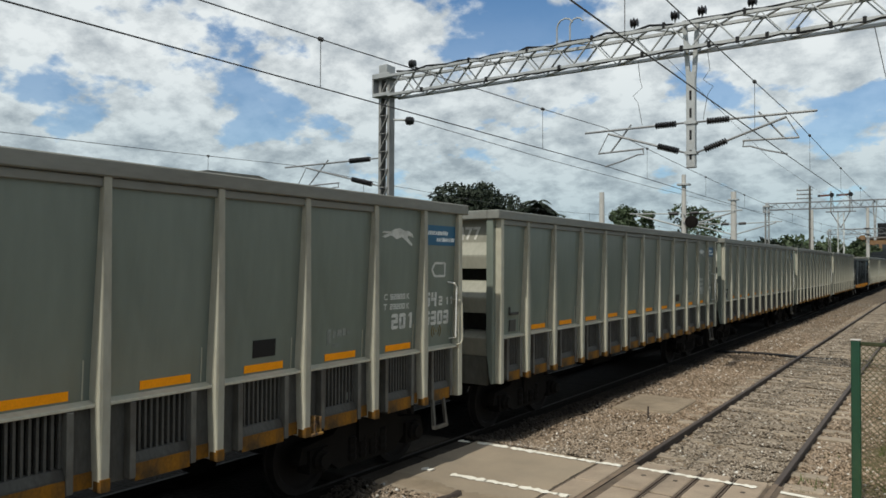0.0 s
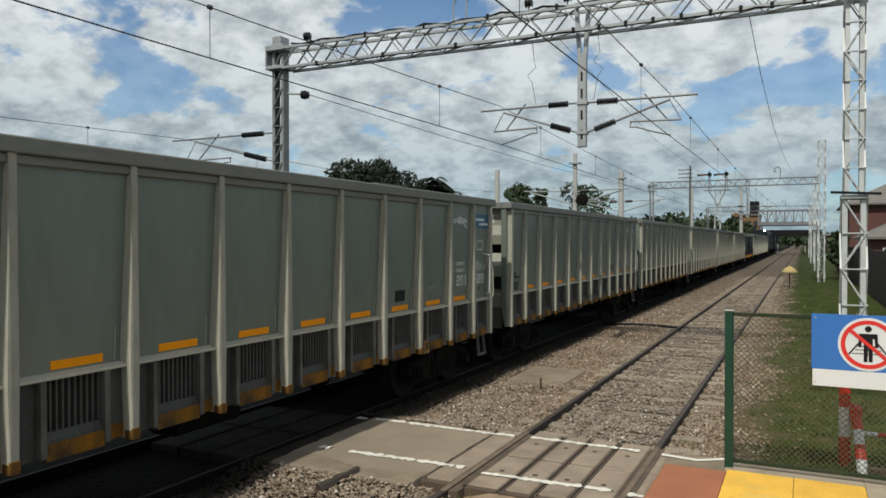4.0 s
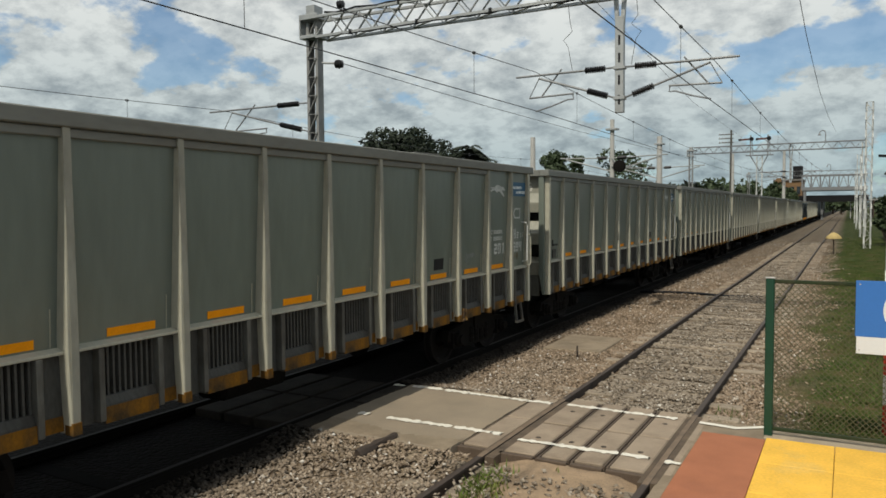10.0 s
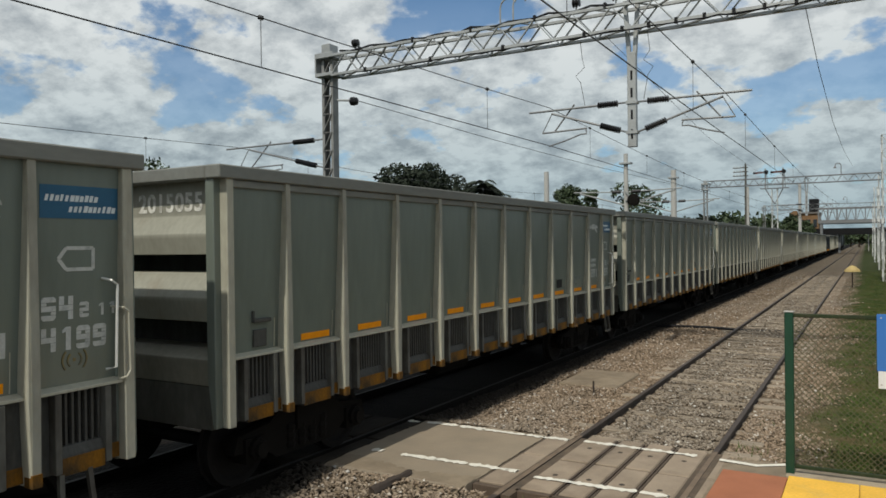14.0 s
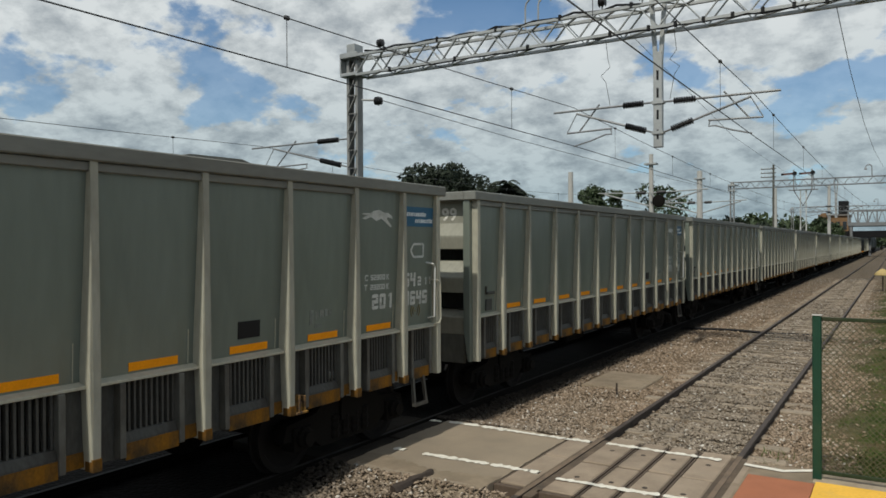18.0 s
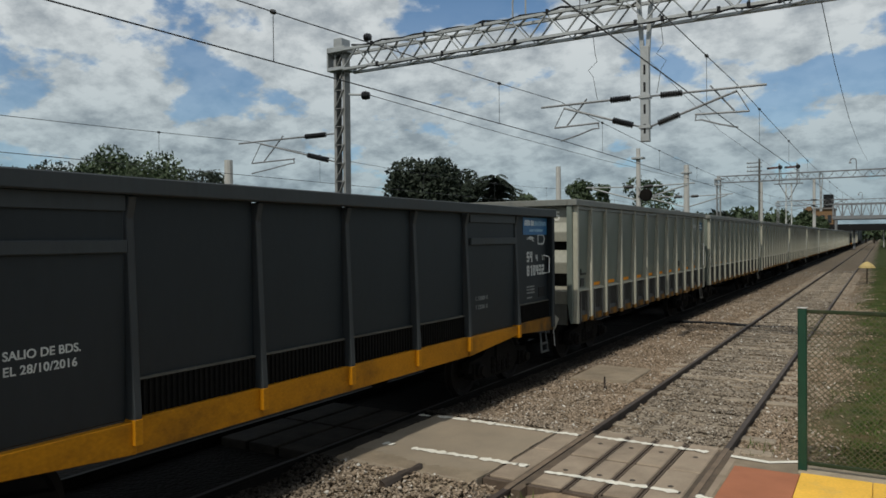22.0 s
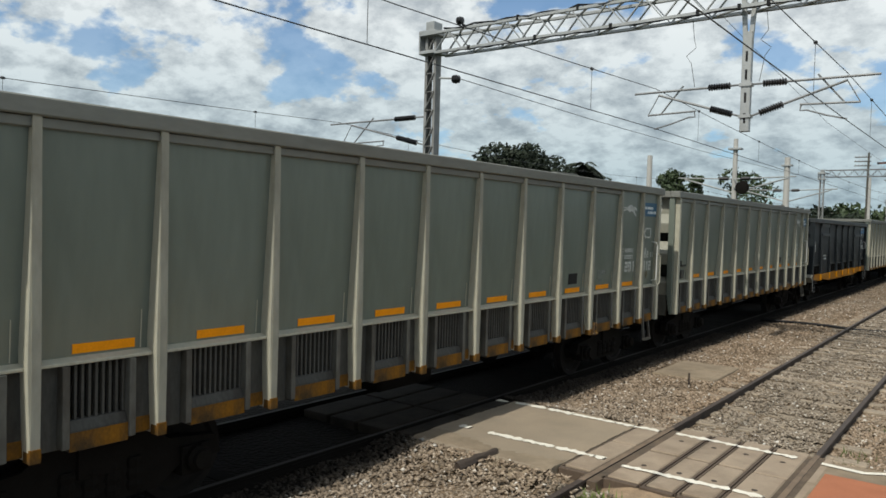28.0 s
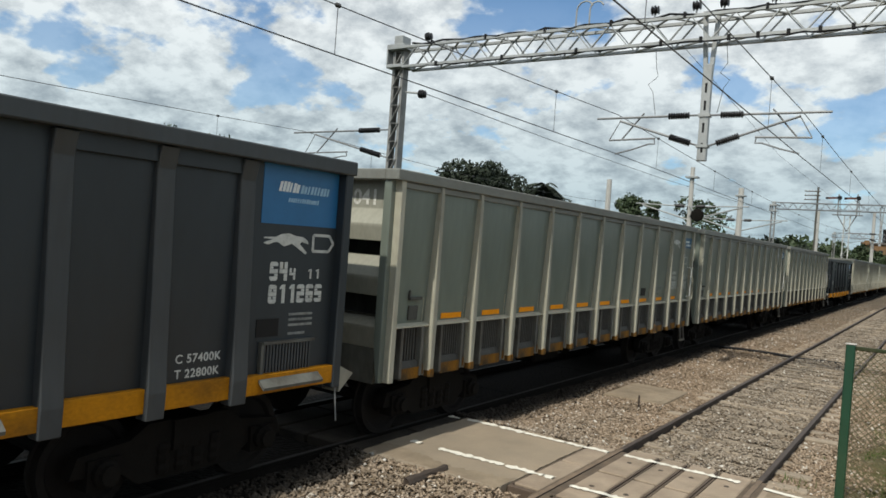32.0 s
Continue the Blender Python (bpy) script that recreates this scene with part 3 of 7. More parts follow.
def make_ballast():
    """Loose stones near the crossing, one heap."""
    rng = np.random.default_rng(11)
    base_v = np.array([(1, 0, 0), (-1, 0, 0), (0, 1, 0), (0, -1, 0), (0, 0, 1), (0, 0, -1)], float)
    base_f = np.array([(0, 2, 4), (2, 1, 4), (1, 3, 4), (3, 0, 4), (2, 0, 5), (1, 2, 5), (3, 1, 5), (0, 3, 5)])
    spots = []
    for y0, y1, x0, x1, per in ((3.6, 12.5, -6.0, 0.25, 850), (12.5, 20, -6.0, 0.25, 560), (20, 36, -5.8, 0.1, 230), (36, 64, -5.7, -0.3, 80)):
        n = int((y1 - y0) * (x1 - x0) * per)
        spots.append(np.c_[rng.uniform(x0, x1, n), rng.uniform(y0, y1, n)])
    s = np.concatenate(spots)
    keep = ~((s[:, 1] > 6.93) & (s[:, 1] < 9.5) & (s[:, 0] > -6.05) & (s[:, 0] < -0.7))
    verge = -1.05 + 0.25 * np.sin(s[:, 1] * 0.9) + 0.15 * np.sin(s[:, 1] * 2.3 + 1)
    keep &= rng.random(len(s)) > np.clip((s[:, 0] - verge) / 0.75, 0, 0.985)
    keep &= ~((s[:, 1] < 9.45) & (s[:, 0] > -1.55))
    for cx in (NEAR_X, FAR_X):
        for sx in (-HALF, HALF):
            keep &= abs(s[:, 0] - cx - sx) > 0.07
    keep &= ~((s[:, 0] > -5.25) & (s[:, 0] < -4.05) & (s[:, 1] > 13.5) & (s[:, 1] < 15.2))
    s = s[keep]
    inside = (abs(s[:, 0] - NEAR_X) < HALF)
    phase = (s[:, 1] + 29.7) % 0.62
    on_sleeper = inside & ((phase < 0.13) | (phase > 0.49)) & (s[:, 1] < 62)
    drift = np.sin(s[:, 0] * 2.9 + 1.7 * np.sin(s[:, 1] * 0.83)) + np.sin(s[:, 1] * 1.9 + 2.2 * np.sin(s[:, 0] * 1.7)) + rng.normal(0, 0.5, len(s))
    bare = on_sleeper & (drift < 1.0)
    sandy = inside & (s[:, 1] > 4.5) & (s[:, 1] < 7.3)
    gone_away = sandy & (rng.random(len(s)) < 0.78)
    keep = ~gone_away & (~bare | (rng.random(len(s)) < 0.22))
    s, on_sleeper = s[keep], on_sleeper[keep]
    inside = (abs(s[:, 0] - NEAR_X) < HALF)
    slab = (s[:, 0] > -6.0) & (s[:, 0] < -3.5) & (s[:, 1] > 6.1) & (s[:, 1] < 10.2)
    heap = np.where(slab, 0.112 * np.clip(1 - np.maximum(6.9 - s[:, 1], s[:, 1] - 9.45) / 0.7, 0, 1), 0.0)
    heap = np.where(inside, np.where(s[:, 1] < 7.2, 0.075, np.where(on_sleeper, 0.03, 0.0)), heap)
    n = len(s)
    size = rng.uniform(0.015, 0.035, n) * np.where(s[:, 1] > 20, 1.15, 1.0)
    sc = size[:, None] * rng.uniform(0.7, 1.25, (n, 3)) * (1, 1, 0.62)
    v = base_v[None] + rng.normal(0, 0.22, (n, 6, 3))
    v *= sc[:, None]
    ang = rng.uniform(0, 6.283, n)
    c, si = np.cos(ang)[:, None], np.sin(ang)[:, None]
    vx, vy = v[..., 0] * c - v[..., 1] * si, v[..., 0] * si + v[..., 1] * c
    tilt = rng.normal(0, 0.5, n)[:, None]
    vz = v[..., 2] * np.cos(tilt) + vx * np.sin(tilt)
    zg = np.array([ground_z(x) for x in s[:, 0]])
    lumps = 0.022 * np.sin(s[:, 0] * 3.1 + 1.3 * np.sin(s[:, 1] * 1.7)) * np.sin(s[:, 1] * 2.3)
    pts = np.stack([vx + s[:, :1], vy + s[:, 1:], vz + (zg + heap + lumps + size * 0.42 + rng.uniform(0, 0.012, n))[:, None]], -1).reshape(-1, 3)
    faces = (base_f[None] + 6 * np.arange(n)[:, None, None]).reshape(-1, 3)
    m = bpy.data.materials.new("crushed_stone")
    m.use_nodes = True
    nt = m.node_tree
    N, L = nt.nodes.new, nt.links.new
    p = nt.nodes["Principled BSDF"]
    p.inputs["Roughness"].default_value = 0.9
    geo, r = N("ShaderNodeNewGeometry"), N("ShaderNodeValToRGB")
    warm = [(0.0, (0.150, 0.114, 0.080)), (0.3, (0.224, 0.165, 0.114)), (0.7, (0.296, 0.222, 0.156)), (0.95, (0.36, 0.28, 0.205)), (1.0, (0.58, 0.55, 0.50))]
    grey = [(0.0, (0.112, 0.095, 0.075)), (0.3, (0.182, 0.155, 0.124)), (0.7, (0.256, 0.220, 0.176)), (0.95, (0.345, 0.31, 0.26)), (1.0, (0.58, 0.55, 0.50))]
    ramps = [r, N("ShaderNodeValToRGB")]
    for rr, cols in zip(ramps, (warm, grey)):
        while len(rr.color_ramp.elements) < len(cols):
            rr.color_ramp.elements.new(0.5)
        for e, (pos, c3) in zip(rr.color_ramp.elements, cols):
            e.position, e.color = pos, (*c3, 1)
        L(geo.outputs["Random Per Island"], rr.inputs[0])
    # grey crushed granite and warm river stone, mixed in drifts
    drift, mr, mx = N("ShaderNodeTexNoise"), N("ShaderNodeMapRange"), N("ShaderNodeMixRGB")
    drift.inputs["Scale"].default_value, drift.inputs["Detail"].default_value = 0.55, 6
    mpg = N("ShaderNodeMapping")
    mpg.inputs["Scale"].default_value = (1, 0.35, 1)
    L(geo.outputs["Position"], mpg.inputs[0]), L(mpg.outputs[0], drift.inputs["Vector"])
    L(drift.outputs["Fac"], mr.inputs[0])
    mr.inputs[1].default_value, mr.inputs[2].default_value = 0.45, 0.80
    # newer granite was tipped between the rails of the near track
    sx, off, side, band, both = N("ShaderNodeSeparateXYZ"), N("ShaderNodeMath"), N("ShaderNodeMath"), N("ShaderNodeMapRange"), N("ShaderNodeMath")
    L(geo.outputs["Position"], sx.inputs[0]), L(sx.outputs["X"], off.inputs[0])
    off.operation, off.inputs[1].default_value, side.operation, both.operation = "SUBTRACT", NEAR_X, "ABSOLUTE", "MAXIMUM"
    L(off.outputs[0], side.inputs[0]), L(side.outputs[0], band.inputs[0])
    band.inputs[1].default_value, band.inputs[2].default_value, band.inputs[3].default_value, band.inputs[4].default_value = 0.75, 1.0, 0.75, 0.0
    L(mr.outputs[0], both.inputs[0]), L(band.outputs[0], both.inputs[1])
    fresh, all3 = N("ShaderNodeMapRange"), N("ShaderNodeMath")      # and before the crossing
    L(sx.outputs["Y"], fresh.inputs[0])
    fresh.inputs[1].default_value, fresh.inputs[2].default_value, fresh.inputs[3].default_value, fresh.inputs[4].default_value = 6.3, 7.4, 0.45, 0.0
    all3.operation = "MAXIMUM"
    L(both.outputs[0], all3.inputs[0]), L(fresh.outputs[0], all3.inputs[1])
    L(all3.outputs[0], mx.inputs[0]), L(ramps[0].outputs[0], mx.inputs[1]), L(ramps[1].outputs[0], mx.inputs[2])
    # stones take the same greyer, cloud-shaded tone as the ground far off
    sepp, far_dim, dim = N("ShaderNodeSeparateXYZ"), N("ShaderNodeMapRange"), N("ShaderNodeMixRGB")
    L(geo.outputs["Position"], sepp.inputs[0]), L(sepp.outputs["Y"], far_dim.inputs[0])
    far_dim.inputs[1].default_value, far_dim.inputs[2].default_value, far_dim.inputs[3].default_value, far_dim.inputs[4].default_value = 26, 75, 0.0, 1.0
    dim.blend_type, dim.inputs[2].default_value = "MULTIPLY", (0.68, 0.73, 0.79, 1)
    L(far_dim.outputs[0], dim.inputs[0]), L(mx.outputs[0], dim.inputs[1])
    # stones beside the train: its shade and oily brake dust put into their colour
    oil_shade, shade_soak = N("ShaderNodeMapRange"), N("ShaderNodeMixRGB")
    L(sx.outputs["X"], oil_shade.inputs[0])
    oil_shade.inputs[1].default_value, oil_shade.inputs[2].default_value, oil_shade.inputs[3].default_value, oil_shade.inputs[4].default_value = -5.68, -5.18, 0.95, 0.0
    shade_soak.inputs[2].default_value = (0.018, 0.015, 0.012, 1)
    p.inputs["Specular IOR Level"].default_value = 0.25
    L(oil_shade.outputs[0], shade_soak.inputs[0]), L(dim.outputs[0], shade_soak.inputs[1])
    L(shade_soak.outputs[0], p.inputs["Base Color"])
    me = bpy.data.meshes.new("ballast_stones")
    me.vertices.add(len(pts))
    me.vertices.foreach_set("co", pts.ravel())
    me.loops.add(faces.size)
    me.loops.foreach_set("vertex_index", faces.ravel())
    me.polygons.add(len(faces))
    me.polygons.foreach_set("loop_start", np.arange(0, faces.size, 3))
    me.update(calc_edges=True)
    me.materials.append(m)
    tagged(new("ballast_stones", me), "loose pinkish-grey crushed stone ballast between the tracks", "ballast", kind="stuff")


make_ballast()


def ragged_line(name, y, x0, x1, z, parent, seed, gaps=()):
    """A flaking painted line across the crossing, in worn lengths."""
    rng = random.Random(seed)
    x = x0
    while x < x1:
        ln = rng.uniform(0.14, 0.6)
        e = min(x + ln, x1)
        if not any(a < (x + e) / 2 < b for a, b in gaps):
            bm = B()
            n = max(4, int((e - x) / 0.035))
            ws = [0.6] + [rng.uniform(0.6, 1.2) for i in range(n - 1)] + [0.6]
            mid = [y + 0.014 * math.sin(2.7 * (x + (e - x) * i / n) + seed) for i in range(n + 1)]
            top = [(x + (e - x) * i / n, mid[i] + rng.uniform(0.030, 0.080) * ws[i]) for i in range(n + 1)]
            bot = [(x + (e - x) * i / n, mid[i] - rng.uniform(0.030, 0.080) * ws[i]) for i in range(n + 1)]
            va = [bm.verts.new((*p, z + 0.004)) for p in top]
            vb = [bm.verts.new((*p, z + 0.004)) for p in bot]
            for i in range(n):
                bm.faces.new((va[i], vb[i], vb[i + 1], va[i + 1]))
            part(name, bm, M_LINE, parent)
        x = e + rng.choice((-0.02, -0.02, 0.0, 0.03))


def make_crossing():
    cr = empty("foot_crossing", "concrete and asphalt pedestrian crossing with flaking white edge lines", "level crossing", kind="structure")
    # asphalt between the two tracks
    rng = random.Random(2)
    edge = [(-5.72, 9.44)] + [(-5.72 + i * 0.2, 9.44 + rng.uniform(-0.03, 0.03)) for i in range(1, 10)] + [(-3.80, 9.46), (-3.80, 7.05)]
    edge += [(-3.80 - i * 0.18, 7.02 + rng.uniform(-0.09, 0.05) - 0.02 * i) for i in range(1, 10)] + [(-5.55, 6.95), (-5.74, 7.5)]
    fine = []
    for (xa, ya), (xb, yb) in zip(edge, edge[1:] + edge[:1]):
        k = max(1, int(math.hypot(xb - xa, yb - ya) / 0.06))
        fine += [(xa + (xb - xa) * i / k + rng.uniform(-0.016, 0.016), ya + (yb - ya) * i / k + rng.uniform(-0.03, 0.03) * (1 if xa < -3.9 else 0.2)) for i in range(k)]
    edge = [(min(x, -3.80), y) for x, y in fine]
    part("asphalt_slab", prism(B(), edge, 2, -0.16, -0.004), M_ASPHALT, cr, "worn sandy asphalt infill")
    # boards outside and inside the rails
    def board(x0, x1, y0, y1, z=0.0):
        part("concrete_panel", box(B(), x0, x1, y0, y1, -0.15, z), M_PANEL, cr, bevel=0.012)
    for y0, y1 in ((7.30, 8.48), (8.52, 9.56)):
        board(-3.765, -3.447, y0, y1, -0.002)
        board(-1.56, -1.47, y0, y1, -0.006)
    xs = [-3.27, -2.905, -2.838, -2.545, -2.478, -2.165, -2.098, -1.735]
    for y0, y1 in ((7.30, 8.45), (8.50, 9.66)):
        for a, b in zip(xs[::2], xs[1::2]):
            z = rng.uniform(-0.012, -0.002)
            board(a + 0.006, b - 0.006, y0 + rng.uniform(-0.02, 0.02), y1, z)
            part("lifting_eye", lathe(B(), ((a + b) / 2, (y0 + y1) / 2, z), (0, 0, 1), [(0, 0.032), (0.003, 0.03), (0.003, 0.012)], 10), M_RAIL, cr, "rust-stained lifting eye")
    part("timber_strip", box(B(), -3.796, -3.774, 7.3, 9.52, -0.15, -0.016), M_TIMBER, cr)
    for x in (-2.8715, -2.5115, -2.1315):
        for s in (-1, 1):
            part("timber_strip", box(B(), x + s * 0.018 - 0.013, x + s * 0.018 + 0.013, 7.28, 9.62, -0.15, -0.014 - 0.004 * s), M_TIMBER, cr, bevel=0.003)
    for a, b in zip(xs[::2], xs[1::2]):
        part("joint_fill", box(B(), a, b, 8.452, 8.498, -0.15, -0.022), M_DIRTFILL, cr)
    for x0, x1 in ((-3.30, -2.90), (-2.87, -2.53), (-2.49, -2.15), (-2.11, -1.74)):
        part("timber_strip", box(B(), x0, x1, 7.21, 7.285, -0.15, -0.02), M_TIMBER, cr, bevel=0.006)
    part("timber_strip", box(B(), -3.80, -3.47, 7.21, 7.285, -0.15, -0.02), M_TIMBER, cr, bevel=0.006)
    # grooves beside the rails, trodden full of dirt
    for x0, x1, z in ((-3.447, -3.431, -0.006), (-3.365, -3.262, -0.020), (-1.742, -1.685, -0.020), (-1.619, -1.558, -0.008)):
        part("flangeway", box(B(), x0, x1, 7.02, 9.57, -0.16, z), M_DIRTFILL, cr)
    # boards at the train's track, its shade put into their colour
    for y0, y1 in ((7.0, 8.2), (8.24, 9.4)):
        part("concrete_panel", box(B(), -5.98, -5.76, y0, y1, -0.15, -0.01), M_SHADEPANEL, cr, bevel=0.012)
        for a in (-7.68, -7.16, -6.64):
            part("concrete_panel", box(B(), a, a + 0.46, y0, y1, -0.15, -0.02), M_SHADEPANEL, cr, bevel=0.012)
    ragged_line("white_line", 9.32, -5.65, -3.45, 0.0, cr, 3, ((-5.2, -5.05),))
    ragged_line("white_line", 9.36, -3.26, -1.82, -0.002, cr, 4)
    ragged_line("white_line", 7.76, -5.53, -5.36, 0.0, cr, 5)
    ragged_line("white_line", 7.76, -5.08, -3.5, 0.0, cr, 6)
    ragged_line("white_line", 7.68, -1.62, -1.46, 0.004, cr, 2)
    ragged_line("white_line", 7.70, -3.26, -1.78, -0.002, cr, 7)
    ragged_line("white_line", 9.32, -5.97, -5.78, -0.01, cr, 8)
    # sloping concrete from the rail up to the paving
    bm = B()
    prism(bm, [(-1.57, -0.16), (-1.57, -0.012), (-1.40, 0.0), (-0.80, 0.02), (-0.80, -0.16)], 1, 6.0, 9.42)
    part("concrete_apron", bm, M_DUST, cr)
    bm = B()
    for (xa, ya, za), (xb, yb, zb) in (((-1.55, 9.30, 0.0), (-1.12, 9.20, 0.012)), ((-1.12, 9.20, 0.012), (-0.82, 9.35, 0.024))):
        v = [bm.verts.new(p) for p in ((xa, ya - 0.05, za + 0.006), (xb, yb - 0.05, zb + 0.006), (xb, yb + 0.045, zb + 0.006), (xa, ya + 0.04, za + 0.006))]
        bm.faces.new(v)
    part("white_line", bm, M_LINE, cr)


make_crossing()


def make_dirt():
    """Trodden earth between the rails before the crossing."""
    rng = random.Random(14)
    nx, ny = 14, 26
    verts, faces = [], []
    for j in range(ny + 1):
        for i in range(nx + 1):
            u, v = i / nx, j / ny
            edge = min(u, 1 - u, v * 1.5) * 5
            verts.append((-3.28 + 1.55 * u, 4.4 + 2.83 * v, -0.135 + 0.085 * min(1, edge) + rng.uniform(-0.008, 0.008)))
    for j in range(ny):
        for i in range(nx):
            a = j * (nx + 1) + i
            faces.append((a, a + 1, a + nx + 2, a + nx + 1))
    tagged(raw("trodden_earth", verts, faces, M_EARTH, smooth=True), "trodden brown earth between the rails by the crossing", "earth", kind="structure")


make_dirt()


def make_verge():
    """Brown earth washed over the near edge of the asphalt."""
    rng = random.Random(21)
    nx, ny = 40, 12
    verts, faces = [], []
    for i in range(nx + 1):
        x = -5.70 + 1.88 * i / nx
        top, foot = 7.42 + 0.10 * math.sin(3.1 * x) + rng.uniform(-0.05, 0.05), 6.58 + 0.09 * math.sin(5.3 * x + 1)
        for j in range(ny + 1):
            f = j / ny
            y = top + (foot - top) * f
            z = -0.001 if y > 7.05 else -0.001 - 0.125 * ((7.05 - y) / (7.05 - foot)) ** 1.3
            verts.append((x, y, z + (rng.uniform(-0.006, 0.006) if j > 5 else 0) - (0.006 if j == 0 else 0)))
    for i in range(nx):
        for j in range(ny):
            a = i * (ny + 1) + j
            faces.append((a, a + 1, a + ny + 2, a + ny + 1))
    tagged(raw("earth_verge", verts, faces, M_DUST, smooth=True), "brown earth washed over the edge of the asphalt", "earth", kind="structure")


make_verge()


def make_paving():
    pv = empty("platform_end_paving", "terracotta and yellow painted paving at the foot of the platform ramp", "paving", kind="structure")
    part("red_strip", box(B(), -1.44, -0.77, 4.2, 8.85, -0.16, 0.028), M_REDPAV, pv, "terracotta painted strip", bevel=0.006)
    y = 8.93
    while y > 4.3:
        for x0 in (-0.765, -0.08):
            part("yellow_slab", box(B(), x0, x0 + 0.68, y - 0.9, y - 0.006, -0.16, 0.030), M_YELPAV, pv, "yellow painted slab", bevel=0.006)
        y -= 0.9
    part("concrete_margin", box(B(), 0.605, 3.2, 4.2, 9.36, -0.16, 0.022), M_KERB, pv, "bare concrete margin")
    part("kerb", box(B(), -0.80, 0.605, 8.935, 9.36, -0.16, 0.024), M_KERB, pv, "pale concrete kerb", bevel=0.01)
    # platform and ramp behind
    pf = empty("platform", "concrete station platform with a ramp down to the crossing", "platform", kind="structure")
    part("platform_slab", box(B(), -0.72, 5.2, -40, 1.2, -0.16, 1.0), M_PLATFORM, pf)
    part("ramp", prism(B(), [(1.2, -0.16), (4.2, -0.16), (4.2, 0.028), (1.2, 1.0)], 0, -0.72, 3.2), M_PLATFORM, pf)


make_paving()


def make_hatch():
    h = empty("cable_pit_cover", "flat dusty concrete cable pit cover in the ballast", "pit cover")
    part("frame", box(B(), -5.22, -4.08, 13.5, 15.25, -0.25, -0.085), M_DUST, h, bevel=0.02)
    part("lid", box(B(), -5.14, -4.16, 13.6, 14.38, -0.09, -0.078), M_DUST, h, bevel=0.01)
    part("lid", box(B(), -5.14, -4.16, 14.42, 15.15, -0.09, -0.08), M_DUST, h, bevel=0.01)
    s = empty("steel_stake", "short rusty steel stake driven into the ballast", "stake")
    part("rod", tube(B(), (-4.30, 12.9, -0.25), (-4.30, 12.9, 0.12), 0.018, 6), M_RAIL, s)
    c = empty("track_cable", "black cable laid across the track between sleepers", "cable")
    bm = B()
    pts = [(-5.9, 24.1, -0.12), (-4.6, 23.98, -0.09), (-3.9, 24.0, -0.10), (-3.3, 24.0, -0.14), (-2.1, 24.15, -0.14), (-1.6, 24.2, -0.15)]
    polytube(bm, [(x, y, z + 0.035) for x, y, z in pts], 0.048, 6)
    part("sheath", bm, M_BLACK, c)
    r = empty("broken_pipe", "rusty broken length of pipe lying on the stones", "pipe")
    rng = random.Random(3)
    bm = B()
    lathe(bm, (-4.64, 6.48, -0.035), (0.09, 0.71, 0.05), [(0, 0.05), (0.06, 0.065), (0.25, 0.05), (0.3, 0.06), (0.52, 0.045), (0.62, 0.055), (0.66, 0.03)], 9)
    for v in bm.verts:
        v.co += Vector((rng.uniform(-0.012, 0.012), rng.uniform(-0.012, 0.012), rng.uniform(-0.01, 0.01)))
    part("shaft", bm, M_RAIL, r)
    w = empty("white_stone", "single white lump of stone beside the slab", "stone")
    bm = B()
    bmesh.ops.create_icosphere(bm, subdivisions=1, radius=0.09)
    for v in bm.verts:
        v.co = Vector((v.co.x * 1.2, v.co.y, v.co.z * 0.6)) * rng.uniform(0.75, 1.15) + Vector((-5.62, 7.12, -0.11))
    part("lump", bm, M_LINE, w)


make_hatch()


# ---- the goods train ----
SIDE = 1.55            # half width over the posts
PITCH, DARK_PITCH = 13.78, 13.80
SHIFT = {"light": 0.0, "dark": -0.28, "tall": 0.26}      # where a kind of wagon stands in its place in the train
FRONT_0 = 8.62         # front of the wagon abreast at the start
POSTS = (0, 0.965, 1.95, 3.07, 4.18, 5.29, 6.40, 7.51, 8.63, 9.77, 10.93, 11.92, 12.88)


RUN = [(0, 0), (2, 9.28), (4, 18.55), (6, 27.85), (8, 37.06), (10, 46.20), (12, 55.36), (14, 64.51), (16, 73.67), (18, 82.88), (20, 92.14), (22, 101.44), (24, 110.79), (26, 120.23), (28, 129.74), (30, 139.27), (32, 148.88)]


def gone(t):
    """Metres that the train has run at t seconds."""
    return float(np.interp(t, [a for a, _ in RUN], [b for _, b in RUN]))


LEAN = 0.039           # the grey wagons' sides lean outwards above the ledge


def leaned(bm):
    for v in bm.verts:
        v.co.x += LEAN * max(0.0, v.co.z - 1.5)
    return bm


def on_lean(y, z, x):
    """Lettering on the leaning side."""
    return Matrix(((0, LEAN, 1, x + LEAN * (z - 1.5)), (1, 0, 0, y), (0, 1, -LEAN, z), (0, 0, 0, 1)))


def on_side(y, z, x=SIDE):
    """Lettering on the platform side: x along the train, y up."""
    return Matrix(((0, 0, 1, x), (1, 0, 0, y), (0, 1, 0, z), (0, 0, 0, 1)))


def on_end(x, z, y):
    return Matrix(((1, 0, 0, x), (0, 0, -1, y), (0, 1, 0, z), (0, 0, 0, 1)))


def wheelset_bm():
    bm = B()
    tube(bm, (-1.25, 0, 0), (1.25, 0, 0), 0.075, 10)
    for s in (-1, 1):
        lathe(bm, (s * (HALF - 0.075), 0, 0), (s, 0, 0), [(0, 0.43), (0.005, 0.47), (0.03, 0.47), (0.035, 0.445), (0.13, 0.437), (0.13, 0.37), (0.09, 0.34), (0.07, 0.16), (0.15, 0.13), (0.15, 0.08)], 28)
    return bm


